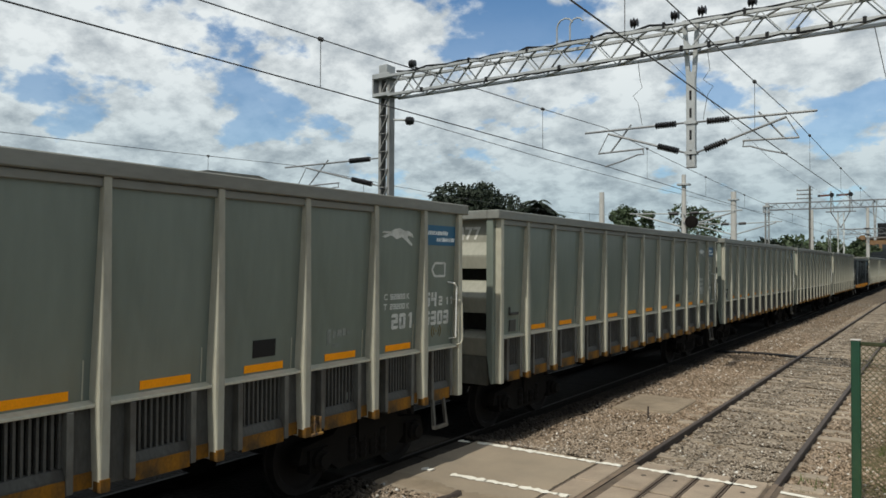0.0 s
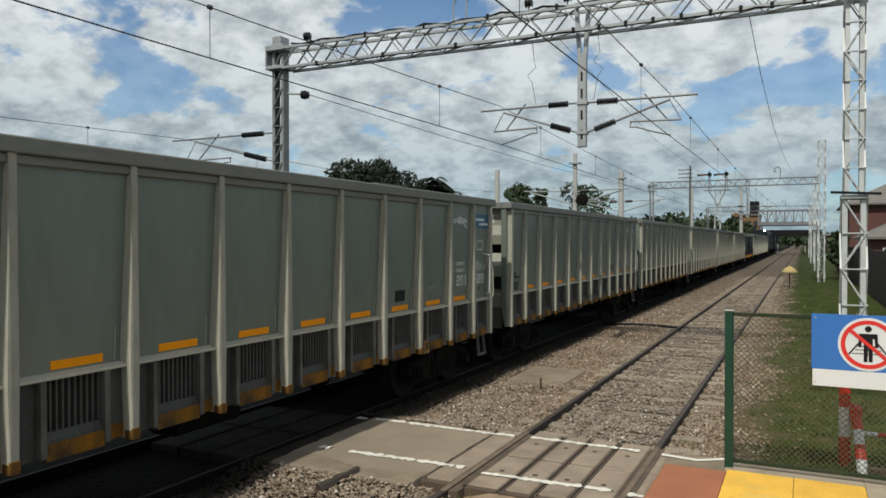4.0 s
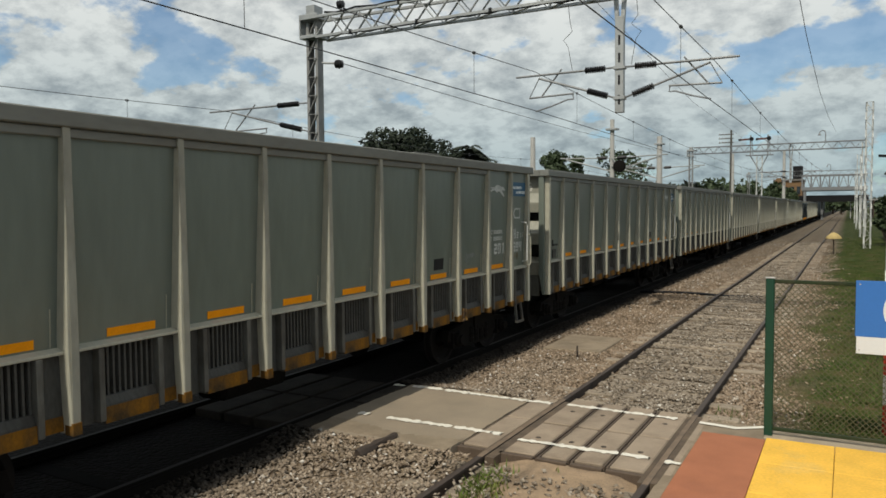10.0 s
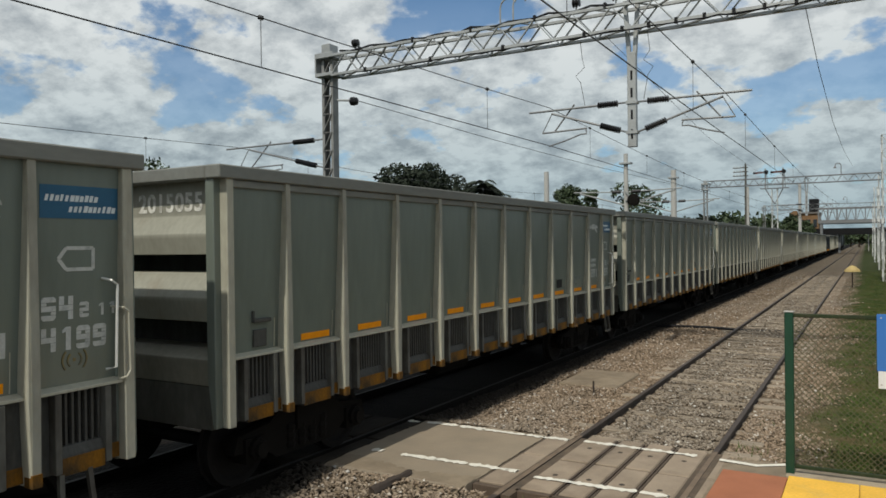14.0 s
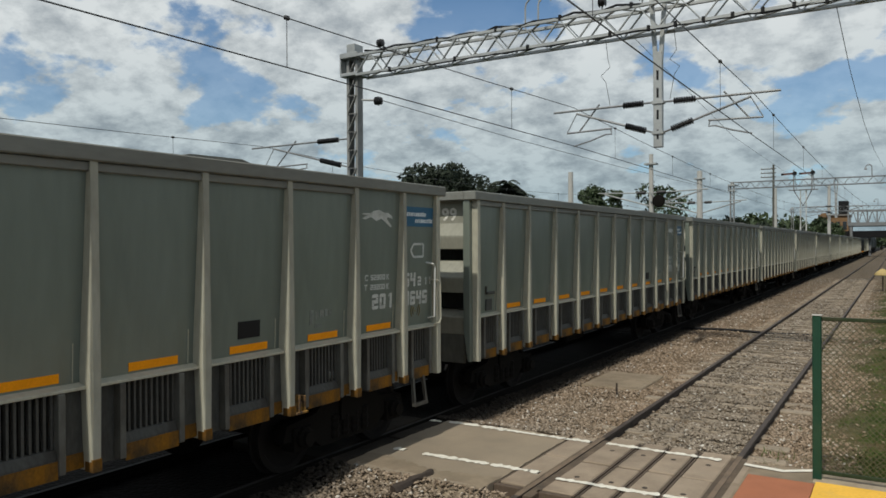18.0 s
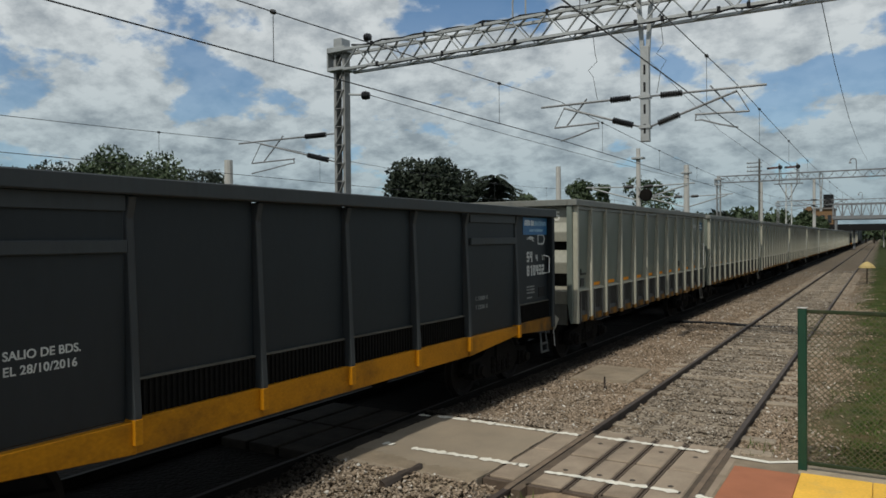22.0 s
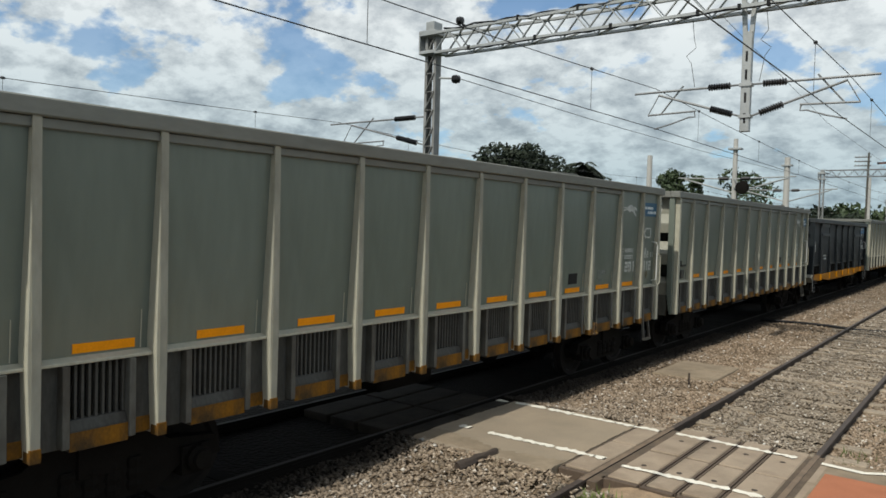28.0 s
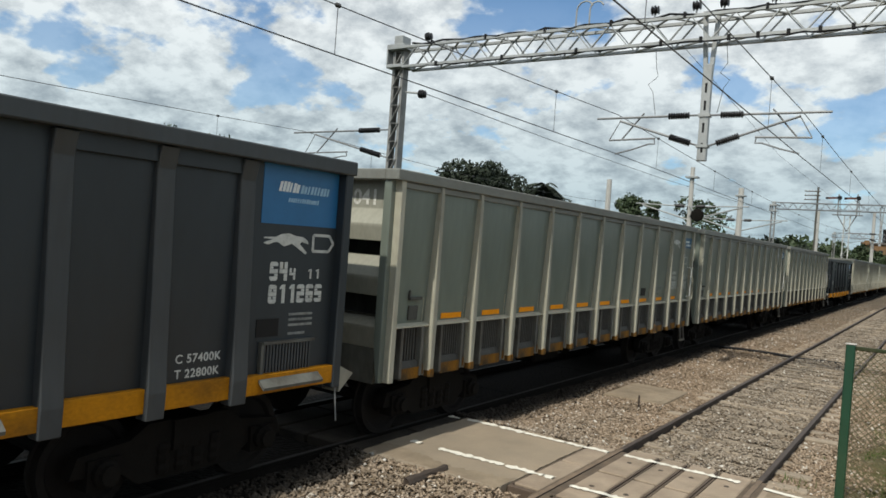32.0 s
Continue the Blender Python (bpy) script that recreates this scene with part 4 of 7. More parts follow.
def add_bogie(wagon, y):
    bg = new("bogie")
    bg.parent = wagon
    bg.matrix_basis = pose(0, y, 0)
    bm = B()
    for s in (-1, 1):
        x0, x1 = sorted((s * 1.03, s * 1.16))
        prism(bm, [(-1.16, 0.42), (-1.10, 0.60), (-0.62, 0.66), (-0.45, 0.78), (0.45, 0.78), (0.62, 0.66), (1.10, 0.60), (1.16, 0.42), (0.72, 0.40), (0.52, 0.25), (-0.52, 0.25), (-0.72, 0.40)], 0, x0, x1)
        for yy in (-0.875, 0.875):
            box(bm, x0 - 0.02, x1 + 0.04, yy - 0.15, yy + 0.15, 0.30, 0.56)
            lathe(bm, (s * 1.18, yy, 0.44), (s, 0, 0), [(0, 0.12), (0.07, 0.12), (0.09, 0.09), (0.13, 0.085)], 12)
        for yy in (-0.28, -0.09, 0.1, 0.29):
            lathe(bm, (s * 1.13, yy, 0.30), (0, 0, 1), [(0, 0.07), (0.05, 0.085), (0.09, 0.07), (0.14, 0.085), (0.19, 0.07), (0.24, 0.085), (0.28, 0.07)], 8)
    box(bm, -1.2, 1.2, -0.2, 0.2, 0.5, 0.78)
    if "bogie_frame" in CACHE:
        again(CACHE["bogie_frame"], bg)
        bm.free()
    else:
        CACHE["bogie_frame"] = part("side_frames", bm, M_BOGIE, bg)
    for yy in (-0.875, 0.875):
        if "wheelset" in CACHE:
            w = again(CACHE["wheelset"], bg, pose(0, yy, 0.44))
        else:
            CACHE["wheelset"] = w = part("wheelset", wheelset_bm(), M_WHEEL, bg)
            w.matrix_basis = pose(0, yy, 0.44)
    return bg


CACHE = {}


def coupler(wagon, y, s):
    bm = B()
    box(bm, -0.07, 0.07, min(y, y + s * 0.36), max(y, y + s * 0.36), 0.83, 0.97)
    prism(bm, [(-0.16, y + s * 0.33), (0.12, y + s * 0.33), (0.16, y + s * 0.52), (0.02, y + s * 0.50), (-0.03, y + s * 0.42), (-0.16, y + s * 0.44)], 2, 0.76, 1.04)
    part("coupler", bm, M_BOGIE, wagon)


def step_ladder(wagon, y, material=None, rungs=1):
    bm = B()
    r = 0.04 if rungs == 1 else 0.026
    for sy in (-1, 1):
        bar(bm, (SIDE - 0.06, y + sy * 0.12, 0.86), (SIDE - 0.02, y + sy * 0.14, 0.50), r)
    for k in range(rungs):
        bar(bm, (SIDE - 0.02 - 0.016 * k, y - 0.15, 0.51 + 0.15 * k), (SIDE - 0.02 - 0.016 * k, y + 0.15, 0.51 + 0.15 * k), r * 1.4, r)
    part("footstep", bm, material or M_DUSTY, wagon, "hanging steel footstep")


def handrail(wagon, y, z0, z1, x=SIDE - 0.11):
    bm = B()
    pts = [(x, y, z0), (x + 0.09, y + 0.03, z0 + 0.02), (x + 0.09, y + 0.05, z1 - 0.06), (x + 0.09, y - 0.0, z1 - 0.02), (x, y - 0.03, z1)]
    polytube(bm, pts, 0.011, 6)
    part("handrail", bm, M_CHROME, wagon, "pale grab rail")


def wheel_rim(bm, c, r):
    """A brake handwheel facing the wagon's rear."""
    n = 24
    c = Vector(c)
    for i in range(n):
        a, b = 2 * math.pi * i / n, 2 * math.pi * (i + 1) / n
        tube(bm, c + Vector((math.cos(a) * r, 0, math.sin(a) * r)), c + Vector((math.cos(b) * r, 0, math.sin(b) * r)), 0.022, 6)
    for i in range(8):
        a = 2 * math.pi * i / 8
        bar(bm, c, c + Vector((math.cos(a) * r, 0, math.sin(a) * r)), 0.035, 0.02)
    lathe(bm, c + Vector((0, -0.03, 0)), (0, 1, 0), [(0, 0.05), (0.02, 0.12), (0.05, 0.12), (0.08, 0.04), (0.2, 0.035)], 14)


def end_wall(wagon, y, s, number):
    """The ribbed end at y; s is +1 at the front, -1 at the rear."""
    def rng(a, b):
        return (y + s * a, y + s * b) if s > 0 else (y + s * b, y + s * a)
    lo, hi = rng(-0.50, -0.46)
    part("end_plate", box(B(), -1.40, 1.40, lo, hi, 0.86, 3.29), M_SILL, wagon)
    # hollow-pressed ribs: sloping top, upright face, deep shade between
    for outline, paint in zip(([(0.16, 3.36), (0.16, 2.95), (0.03, 2.76), (0.03, 2.73), (0.06, 2.55)],
                    [(0.20, 2.37), (0.02, 2.12), (0.02, 2.09), (0.06, 1.88)],
                    [(0.20, 1.60), (0.03, 1.51), (0.03, 1.48), (0.06, 1.24)]), (M_END, M_END, M_ENDGREY)):
        prof = [(y - s * 0.46, outline[0][1])] + [(y - s * a, z) for a, z in outline] + [(y - s * 0.46, outline[-1][1])]
        part("end_rib", prism(B(), prof, 0, -1.33, 1.33), paint, wagon, bevel=0.006)
    lo, hi = rng(-0.12, -0.065)
    part("end_apron", box(B(), -1.30, 1.30, lo, hi, 0.80, 1.238), M_ENDGRIME, wagon, bevel=0.006)
    if number:
        words(number, 0.27, M_WHITE, wagon, on_end(-0.62, 3.02, y - 0.163 if s > 0 else y + 0.157), "end_number", 1.15, 0.006)


def light_wagon():
    w = empty("gondola_wagon", "grey-green steel gondola wagon with tapered ribs and orange reflectors", "freight wagon", "wagons of the goods train")
    L = POSTS[-1]
    # posts: shallow at the top, deep below
    pb = B()
    prof = [(SIDE - 0.19, 0.84), (SIDE - 0.01, 0.84), (SIDE, 1.50), (SIDE - 0.001, 1.68), (SIDE - 0.012, 2.70), (SIDE - 0.018, 3.30), (SIDE - 0.19, 3.30)]
    prism(pb, prof[:-1] + [(SIDE - 0.19, 3.30), (SIDE - 0.19, 2.70), (SIDE - 0.19, 1.68), (SIDE - 0.19, 1.50)], 1, -0.036, 0.036)
    for v in pb.verts:      # the web spreads towards the ledge
        if v.co.y < 0 and v.co.z > 1.4:
            v.co.y += (-0.026, -0.024, 0.000, 0.010)[min(3, sum(v.co.z > q for q in (1.6, 2.0, 3.0)))]
    post = part("post", pb, M_RIB, w, "pale tapered rib", bevel=0.008)
    post.matrix_basis = pose(0, -POSTS[1], 0)
    tip = part("post_foot", box(B(), SIDE - 0.10, SIDE + 0.007, -0.039, 0.039, 0.835, 0.935), M_OCHRE, post, "worn ochre paint at the rib foot")
    outer = prof[1:-1]
    # added plate: outer face painted in shade, the web's paint holds the sunlit tone
    flange = part("flange", prism(B(), outer + [(x + 0.004, z) for x, z in reversed(outer)], 1, -0.030, 0.037), M_FLANGESHADE, post, "dusty grey outer flange, its shade put into the paint")
    for y in POSTS[2:-1]:
        p = again(post, w, pose(0, -y, 0))
        again(tip, p), again(flange, p)
    far = [(-x, z) for x, z in prof]
    fp = part("post", prism(B(), far, 1, -0.036, 0.036), M_RIB, w)
    fp.matrix_basis = pose(0, -POSTS[1], 0)
    for y in POSTS[2:-1]:
        again(fp, w, pose(0, -y, 0))
    # corners: a narrow outer post, and an end stile that stands beyond it
    for e, d in ((0.0, -1), (-L, 1)):
        for s in (1, -1):
            x0, x1 = sorted((s * (SIDE - 0.13), s * (SIDE - 0.02)))
            y0, y1 = sorted((e + d * 0.085, e + d * 0.18))
            part("corner_post", box(B(), x0, x1, y0, y1, 0.84, 3.30), M_RIB, w, bevel=0.008)
            y0, y1 = sorted((e, e + d * 0.20))
            part("end_stile", prism(B(), [(s * (SIDE - 0.23), 1.32), (s * (SIDE - 0.23), 3.30), (s * (SIDE - 0.115), 3.30), (s * (SIDE - 0.115), 0.84), (s * (SIDE - 0.16), 0.84)], 1, y0, y1), M_PAINT, w, bevel=0.008)
    # bays
    cachep = {}
    bays = (0.13,) + POSTS[1:-1] + (L - 0.13,)
    for a, b in zip(bays, bays[1:]):
        wdt = round(b - a, 3)
        mid = -(a + b) / 2
        key = wdt
        if key not in cachep:
            h = wdt / 2 - 0.03
            g = h * 0.56
            panel = part("side_panel", leaned(box(B(), SIDE - 0.19, SIDE - 0.14, -h, h, 1.50, 3.30)), M_PAINT, w)
            ledge = part("ledge", prism(B(), [(SIDE - 0.14, 1.495), (SIDE - 0.045, 1.495), (SIDE - 0.045, 1.52), (SIDE - 0.14, 1.545)], 1, -h, h), M_RIB, w, "thin sunlit ledge", bevel=0.004)
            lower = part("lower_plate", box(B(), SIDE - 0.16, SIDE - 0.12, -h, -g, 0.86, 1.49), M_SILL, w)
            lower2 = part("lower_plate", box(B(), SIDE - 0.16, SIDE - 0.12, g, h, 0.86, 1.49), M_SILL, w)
            ribs = part("stiffener", box(B(), SIDE - 0.13, SIDE - 0.035, -g - 0.028, -g + 0.028, 0.87, 1.49), M_DUSTY, w, "short dusty stiffener", bevel=0.005)
            ribs2 = part("stiffener", box(B(), SIDE - 0.13, SIDE - 0.035, g - 0.028, g + 0.028, 0.87, 1.49), M_DUSTY, w, "short dusty stiffener", bevel=0.005)
            # black sheet stands for the shade behind the bars
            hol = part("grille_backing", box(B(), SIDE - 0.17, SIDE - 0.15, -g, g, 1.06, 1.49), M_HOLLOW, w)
            bm = B()
            n = max(7, int(2 * g / 0.055))
            for i in range(n):
                yy = -g + 0.045 + (2 * g - 0.09) * i / (n - 1)
                box(bm, SIDE - 0.145, SIDE - 0.10, yy - 0.010, yy + 0.010, 1.07, 1.485)
            slats = part("grille", bm, M_GRILLE, w, "vertical steel bars over a dark vent")
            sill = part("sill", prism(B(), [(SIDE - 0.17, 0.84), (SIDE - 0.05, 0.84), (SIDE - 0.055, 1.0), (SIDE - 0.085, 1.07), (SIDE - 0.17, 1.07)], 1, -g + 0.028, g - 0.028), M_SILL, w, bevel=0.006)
            och = part("sill_paint", box(B(), SIDE - 0.052, SIDE - 0.047, -g + 0.03, g - 0.03, 0.845, 0.985), M_OCHRE, w, "peeling ochre band")
            edge = part("sill_paint", box(B(), SIDE - 0.118, SIDE - 0.114, g + 0.03, h, 0.865, 0.99), M_OCHRE, w, "peeling ochre band")
            cachep[key] = (panel, ledge, lower, lower2, ribs, ribs2, hol, slats, sill, och, edge)
            for o in cachep[key]:
                o.matrix_basis = pose(0, mid, 0)
        else:
            for o in cachep[key]:
                again(o, w, pose(0, mid, 0))
    part("far_side_wall", box(B(), -SIDE + 0.14, -SIDE + 0.19, -L + 0.05, -0.05, 0.86, 3.30), M_PAINT, w)
    # top rail round the rim, with a thin lower lip
    for s in (1, -1):
        x0, x1 = sorted((s * (SIDE - 0.20), s * (SIDE + 0.005)))
        part("top_rail", box(B(), x0, x1, -L - 0.03, 0.03, 3.295, 3.43), M_RIM, w, bevel=0.012)
    for y0, y1 in ((-L - 0.03, -L + 0.17), (-0.17, 0.03)):
        part("top_rail", box(B(), -SIDE + 0.2, SIDE - 0.2, y0, y1, 3.295, 3.428), M_RIM, w, bevel=0.012)
    part("top_lip", box(B(), SIDE - 0.075, SIDE - 0.035, -L + 0.1, -POSTS[2], 3.215, 3.293), M_RIM, w, bevel=0.008)
    part("rim_plate", prism(B(), [(-4.42, 3.431), (-4.34, 3.452), (-3.72, 3.462), (-3.60, 3.431)], 0, SIDE - 0.16, SIDE - 0.03), M_RIM, w, "thin bent plate riveted on the rim")
    part("floor", box(B(), -1.38, 1.38, -L + 0.1, -0.1, 0.92, 1.02), M_SILL, w)
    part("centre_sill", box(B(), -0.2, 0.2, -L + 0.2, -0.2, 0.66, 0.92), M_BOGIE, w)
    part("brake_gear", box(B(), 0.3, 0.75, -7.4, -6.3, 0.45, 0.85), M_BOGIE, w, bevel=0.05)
    # reflectors
    ref = None
    for a, b in list(zip(POSTS, POSTS[1:]))[1:-1]:
        m = pose(0, -(a + b) / 2 + 0.075, 0)
        if ref is None:
            ref = part("reflector", leaned(box(B(), SIDE - 0.14, SIDE - 0.134, -0.25, 0.25, 1.562, 1.636)), M_ORANGE, w, "orange reflective strip")
            ref.matrix_basis = m
        else:
            again(ref, w, m)
    part("label_plate", leaned(box(B(), SIDE - 0.14, SIDE - 0.132, -3.70, -3.41, 1.70, 1.87)), M_BLACK, w, "small black plate")
    # box and bracket at the rear bay
    bm = B()
    box(bm, SIDE - 0.14, SIDE - 0.09, -12.38, -12.13, 1.835, 1.875)
    box(bm, SIDE - 0.14, SIDE - 0.115, -12.38, -12.35, 1.875, 1.96)
    box(bm, SIDE - 0.14, SIDE - 0.115, -12.36, -12.17, 1.58, 1.76)
    part("bracket_box", leaned(bm), M_SILL, w, bevel=0.006)
    bm = B()
    box(bm, SIDE - 0.09, SIDE + 0.01, -POSTS[3] + 0.09, -POSTS[3] + 0.12, 0.85, 1.04)
    box(bm, SIDE - 0.09, SIDE + 0.01, -POSTS[3] + 0.17, -POSTS[3] + 0.20, 0.85, 1.02)
    box(bm, SIDE - 0.09, SIDE - 0.02, -POSTS[3] + 0.08, -POSTS[3] + 0.21, 0.85, 0.96)
    box(bm, SIDE - 0.09, SIDE + 0.02, -POSTS[3] + 0.04, -POSTS[3] + 0.22, 0.83, 0.86)
    part("jacking_pad", bm, M_RUSTY, w, "rusty ochre jacking bracket", bevel=0.008)
    # thin vertical weld beads beside each rib
    wb = None
    for y in POSTS[1:-1]:
        if wb is None:
            wb = part("weld_strip", leaned(box(B(), SIDE - 0.14, SIDE - 0.132, -0.004, 0.004, 1.55, 1.86)), M_RIB, w)
            wb.matrix_basis = pose(0, -y - 0.12, 0)
        else:
            again(wb, w, pose(0, -y - 0.12, 0))
    # ends
    end_wall(w, 0, 1, "")
    end_wall(w, -L, -1, "")
    coupler(w, 0, 1), coupler(w, -L, -1)
    step_ladder(w, -0.62)
    handrail(w, -0.30, 1.62, 2.38, SIDE - 0.10)
    part("grab_bar", polytube(B(), [(SIDE - 0.13, -0.24, 2.14), (SIDE + 0.02, -0.21, 2.13), (SIDE + 0.025, -0.17, 2.09), (SIDE + 0.025, -0.16, 1.60), (SIDE + 0.02, -0.19, 1.55), (SIDE - 0.05, -0.22, 1.53)], 0.011, 6), M_RIB, w, "dull grab bar bent round the corner post")
    # marks that every wagon carries
    xs = SIDE - 0.14
    decal = part("decal", leaned(box(B(), xs, xs + 0.004, -0.865, -0.19, 2.865, 3.125)), M_BLUE, w, "teal decal with slanted white strokes")
    part("decal_strokes", leaned(slanted_strokes(-0.83, -0.37, 3.0, 0.055, 11, 3, xs + 0.004)), M_DECALWHITE, decal)
    part("decal_strokes", leaned(slanted_strokes(-0.63, -0.21, 2.915, 0.055, 10, 4, xs + 0.004)), M_DECALWHITE, decal)
    part("hound_mark", leaned(hound(-1.765, 2.93, 0.62, xs)), M_STENCIL, w, "white running-hound shape")
    part("tag_mark", leaned(tag_outline(-0.71, 2.46, 0.30, 0.17, xs)), M_STENCIL, w, "white stencilled tag outline")
    stencil("54", 0.185, w, -0.845, 2.065, xs, 0.145, lean=True)
    stencil("2", 0.125, w, -0.525, 2.07, xs, 0.1, lean=True)
    stencil("1", 0.10, w, -0.37, 2.075, xs, 0.1, lean=True)
    stencil("1", 0.10, w, -0.27, 2.08, xs, 0.1, lean=True)
    stencil("201", 0.19, w, -1.53, 1.82, xs, 0.155, lean=True)
    for z, figures in ((2.185, "52800"), (2.065, "23200")):
        words("C" if z > 2.1 else "T", 0.10, M_STENCIL, w, on_lean(-1.69, z, xs), "lettering", 1.0, 0.003)
        stencil(figures, 0.068, w, -1.57, z, xs, 0.062, lean=True)
        words("K", 0.095, M_STENCIL, w, on_lean(-1.245, z, xs), "lettering", 1.0, 0.003)
    bm = B()
    for ya, yb, za, zb in ((-2.66, -2.60, 1.74, 1.90), (-2.57, -2.52, 1.80, 1.88), (-2.50, -2.43, 1.81, 1.89), (-2.41, -2.36, 1.82, 1.90), (-2.34, -2.29, 1.82, 1.89), (-2.58, -2.46, 1.70, 1.74)):
        box(bm, xs, xs + 0.003, ya, yb, za, zb)
    part("faded_mark", leaned(bm), M_GHOST, w, "faded painted mark")
    # ochre tag symbol: a dot between two pairs of arcs
    bm = B()
    for sg in (-1, 1):
        for r, half in ((0.060, 0.9), (0.105, 0.75)):
            pts = [(xs + 0.002, -0.565 + sg * r * math.cos(half * k / 3), 1.735 + r * math.sin(half * k / 3)) for k in range(-3, 4)]
            polytube(bm, pts, 0.009, 4)
    box(bm, xs, xs + 0.003, -0.578, -0.552, 1.722, 1.748)
    part("tag_symbol", leaned(bm), M_OCHREMARK, w, "faded ochre tag symbol")
    # small white mark on the lower plate beside the jacking bracket
    bm = B()
    for yy in (-2.34, -2.27, -2.21):
        box(bm, SIDE - 0.12, SIDE - 0.117, yy, yy + 0.022, 1.10, 1.18)
    part("small_mark", bm, M_GHOST, w)
    add_bogie(w, -1.65)
    add_bogie(w, -L + 1.65)
    return w


SEGMENTS = {"0": "TBulUL", "1": "UL", "2": "TMBUl", "3": "TMBUL", "4": "MuUL", "5": "TMBuL", "6": "TMBulL", "7": "TUL", "8": "TMBulUL", "9": "TMBuUL"}


def stencil(figures, h, parent, y, z, x, pitch, material=None, name="stencil_number", lean=False):
    """Block figures cut with a stencil, on the platform side from y onwards."""
    bm = B()
    wd, s, c = 0.82 * pitch, 0.225 * h, 0.10 * h
    g = 0.02 * h
    for i, ch in enumerate(figures):
        o = y + i * pitch
        seg = SEGMENTS[ch]
        if ch == "1":
            prism(bm, [(o + wd * 0.48, z), (o + wd * 0.48 + s, z), (o + wd * 0.48 + s, z + h), (o + wd * 0.48, z + h), (o + wd * 0.22, z + h * 0.86), (o + wd * 0.22, z + h * 0.74), (o + wd * 0.48, z + h * 0.8)], 0, x, x + 0.003)
            continue
        mid = "M" in seg
        lo, hi = (z + h / 2 - s / 2 - g, z + h / 2 + s / 2 + g) if mid else (z + h / 2, z + h / 2)
        polys = []
        if "T" in seg:
            polys.append([(o, z + h - s), (o, z + h - c), (o + c, z + h), (o + wd - c, z + h), (o + wd, z + h - c), (o + wd, z + h - s)])
        if "B" in seg:
            polys.append([(o, z + s), (o, z + c), (o + c, z), (o + wd - c, z), (o + wd, z + c), (o + wd, z + s)])
        if mid:
            polys.append([(o, z + h / 2 - s / 2), (o + wd, z + h / 2 - s / 2), (o + wd, z + h / 2 + s / 2), (o, z + h / 2 + s / 2)])
        top, bot = z + h - (s + g if "T" in seg else 0), z + (s + g if "B" in seg else 0)
        for key, a, b0, b1 in (("u", o, hi, top), ("U", o + wd - s, hi, top), ("l", o, bot, lo), ("L", o + wd - s, bot, lo)):
            if key in seg:
                polys.append([(a, b0), (a + s, b0), (a + s, b1), (a, b1)])
        for p in polys:
            prism(bm, p, 0, x, x + 0.003)
    return part(name, leaned(bm) if lean else bm, material or M_STENCIL, parent)


def slanted_strokes(y0, y1, z, h, n, seed, x):
    """A row of small leaning strokes, the mass of a line of lettering too small to read."""
    rng = random.Random(seed)
    bm = B()
    p = (y1 - y0) / n
    for i in range(n):
        a, wd, t = y0 + i * p, p * rng.uniform(0.5, 0.85), h * rng.uniform(0.8, 1.0)
        prism(bm, [(a, z), (a + wd, z), (a + wd + 0.25 * t, z + t), (a + 0.25 * t, z + t)], 0, x, x + 0.003)
    return bm


def hound(y, z, ln, x):
    """A running hound as a flat plate."""
    pts = [(0.0, 0.02), (0.10, 0.0), (0.22, 0.04), (0.30, 0.05), (0.45, -0.02), (0.62, 0.03), (0.72, -0.02), (0.95, -0.14), (0.98, -0.11), (0.80, 0.03),
           (0.84, 0.07), (1.0, 0.03), (0.98, 0.09), (0.86, 0.15), (0.70, 0.16), (0.55, 0.20), (0.38, 0.18), (0.26, 0.13), (0.02, 0.12), (0.0, 0.10), (0.20, 0.09), (0.06, 0.05)]
    return prism(B(), [(y + a * ln, z + b * ln) for a, b in pts], 0, x, x + 0.004)


def tag_outline(y, z, w, h, x, flip=False):
    bm = B()
    pts = [(0, 0.5), (0.22, 0.0), (1, 0.0), (1, 1), (0.22, 1), (0, 0.5)]
    if flip:
        pts = [(1 - a, b) for a, b in pts]
    for (a, b), (c, d) in zip(pts, pts[1:]):
        bar(bm, (x + 0.001, y + a * w, z + b * h), (x + 0.001, y + c * w, z + d * h), 0.03, 0.03)
    for v in bm.verts:
        v.co.x = x if v.co.x < x + 0.001 else x + 0.004
    return bm


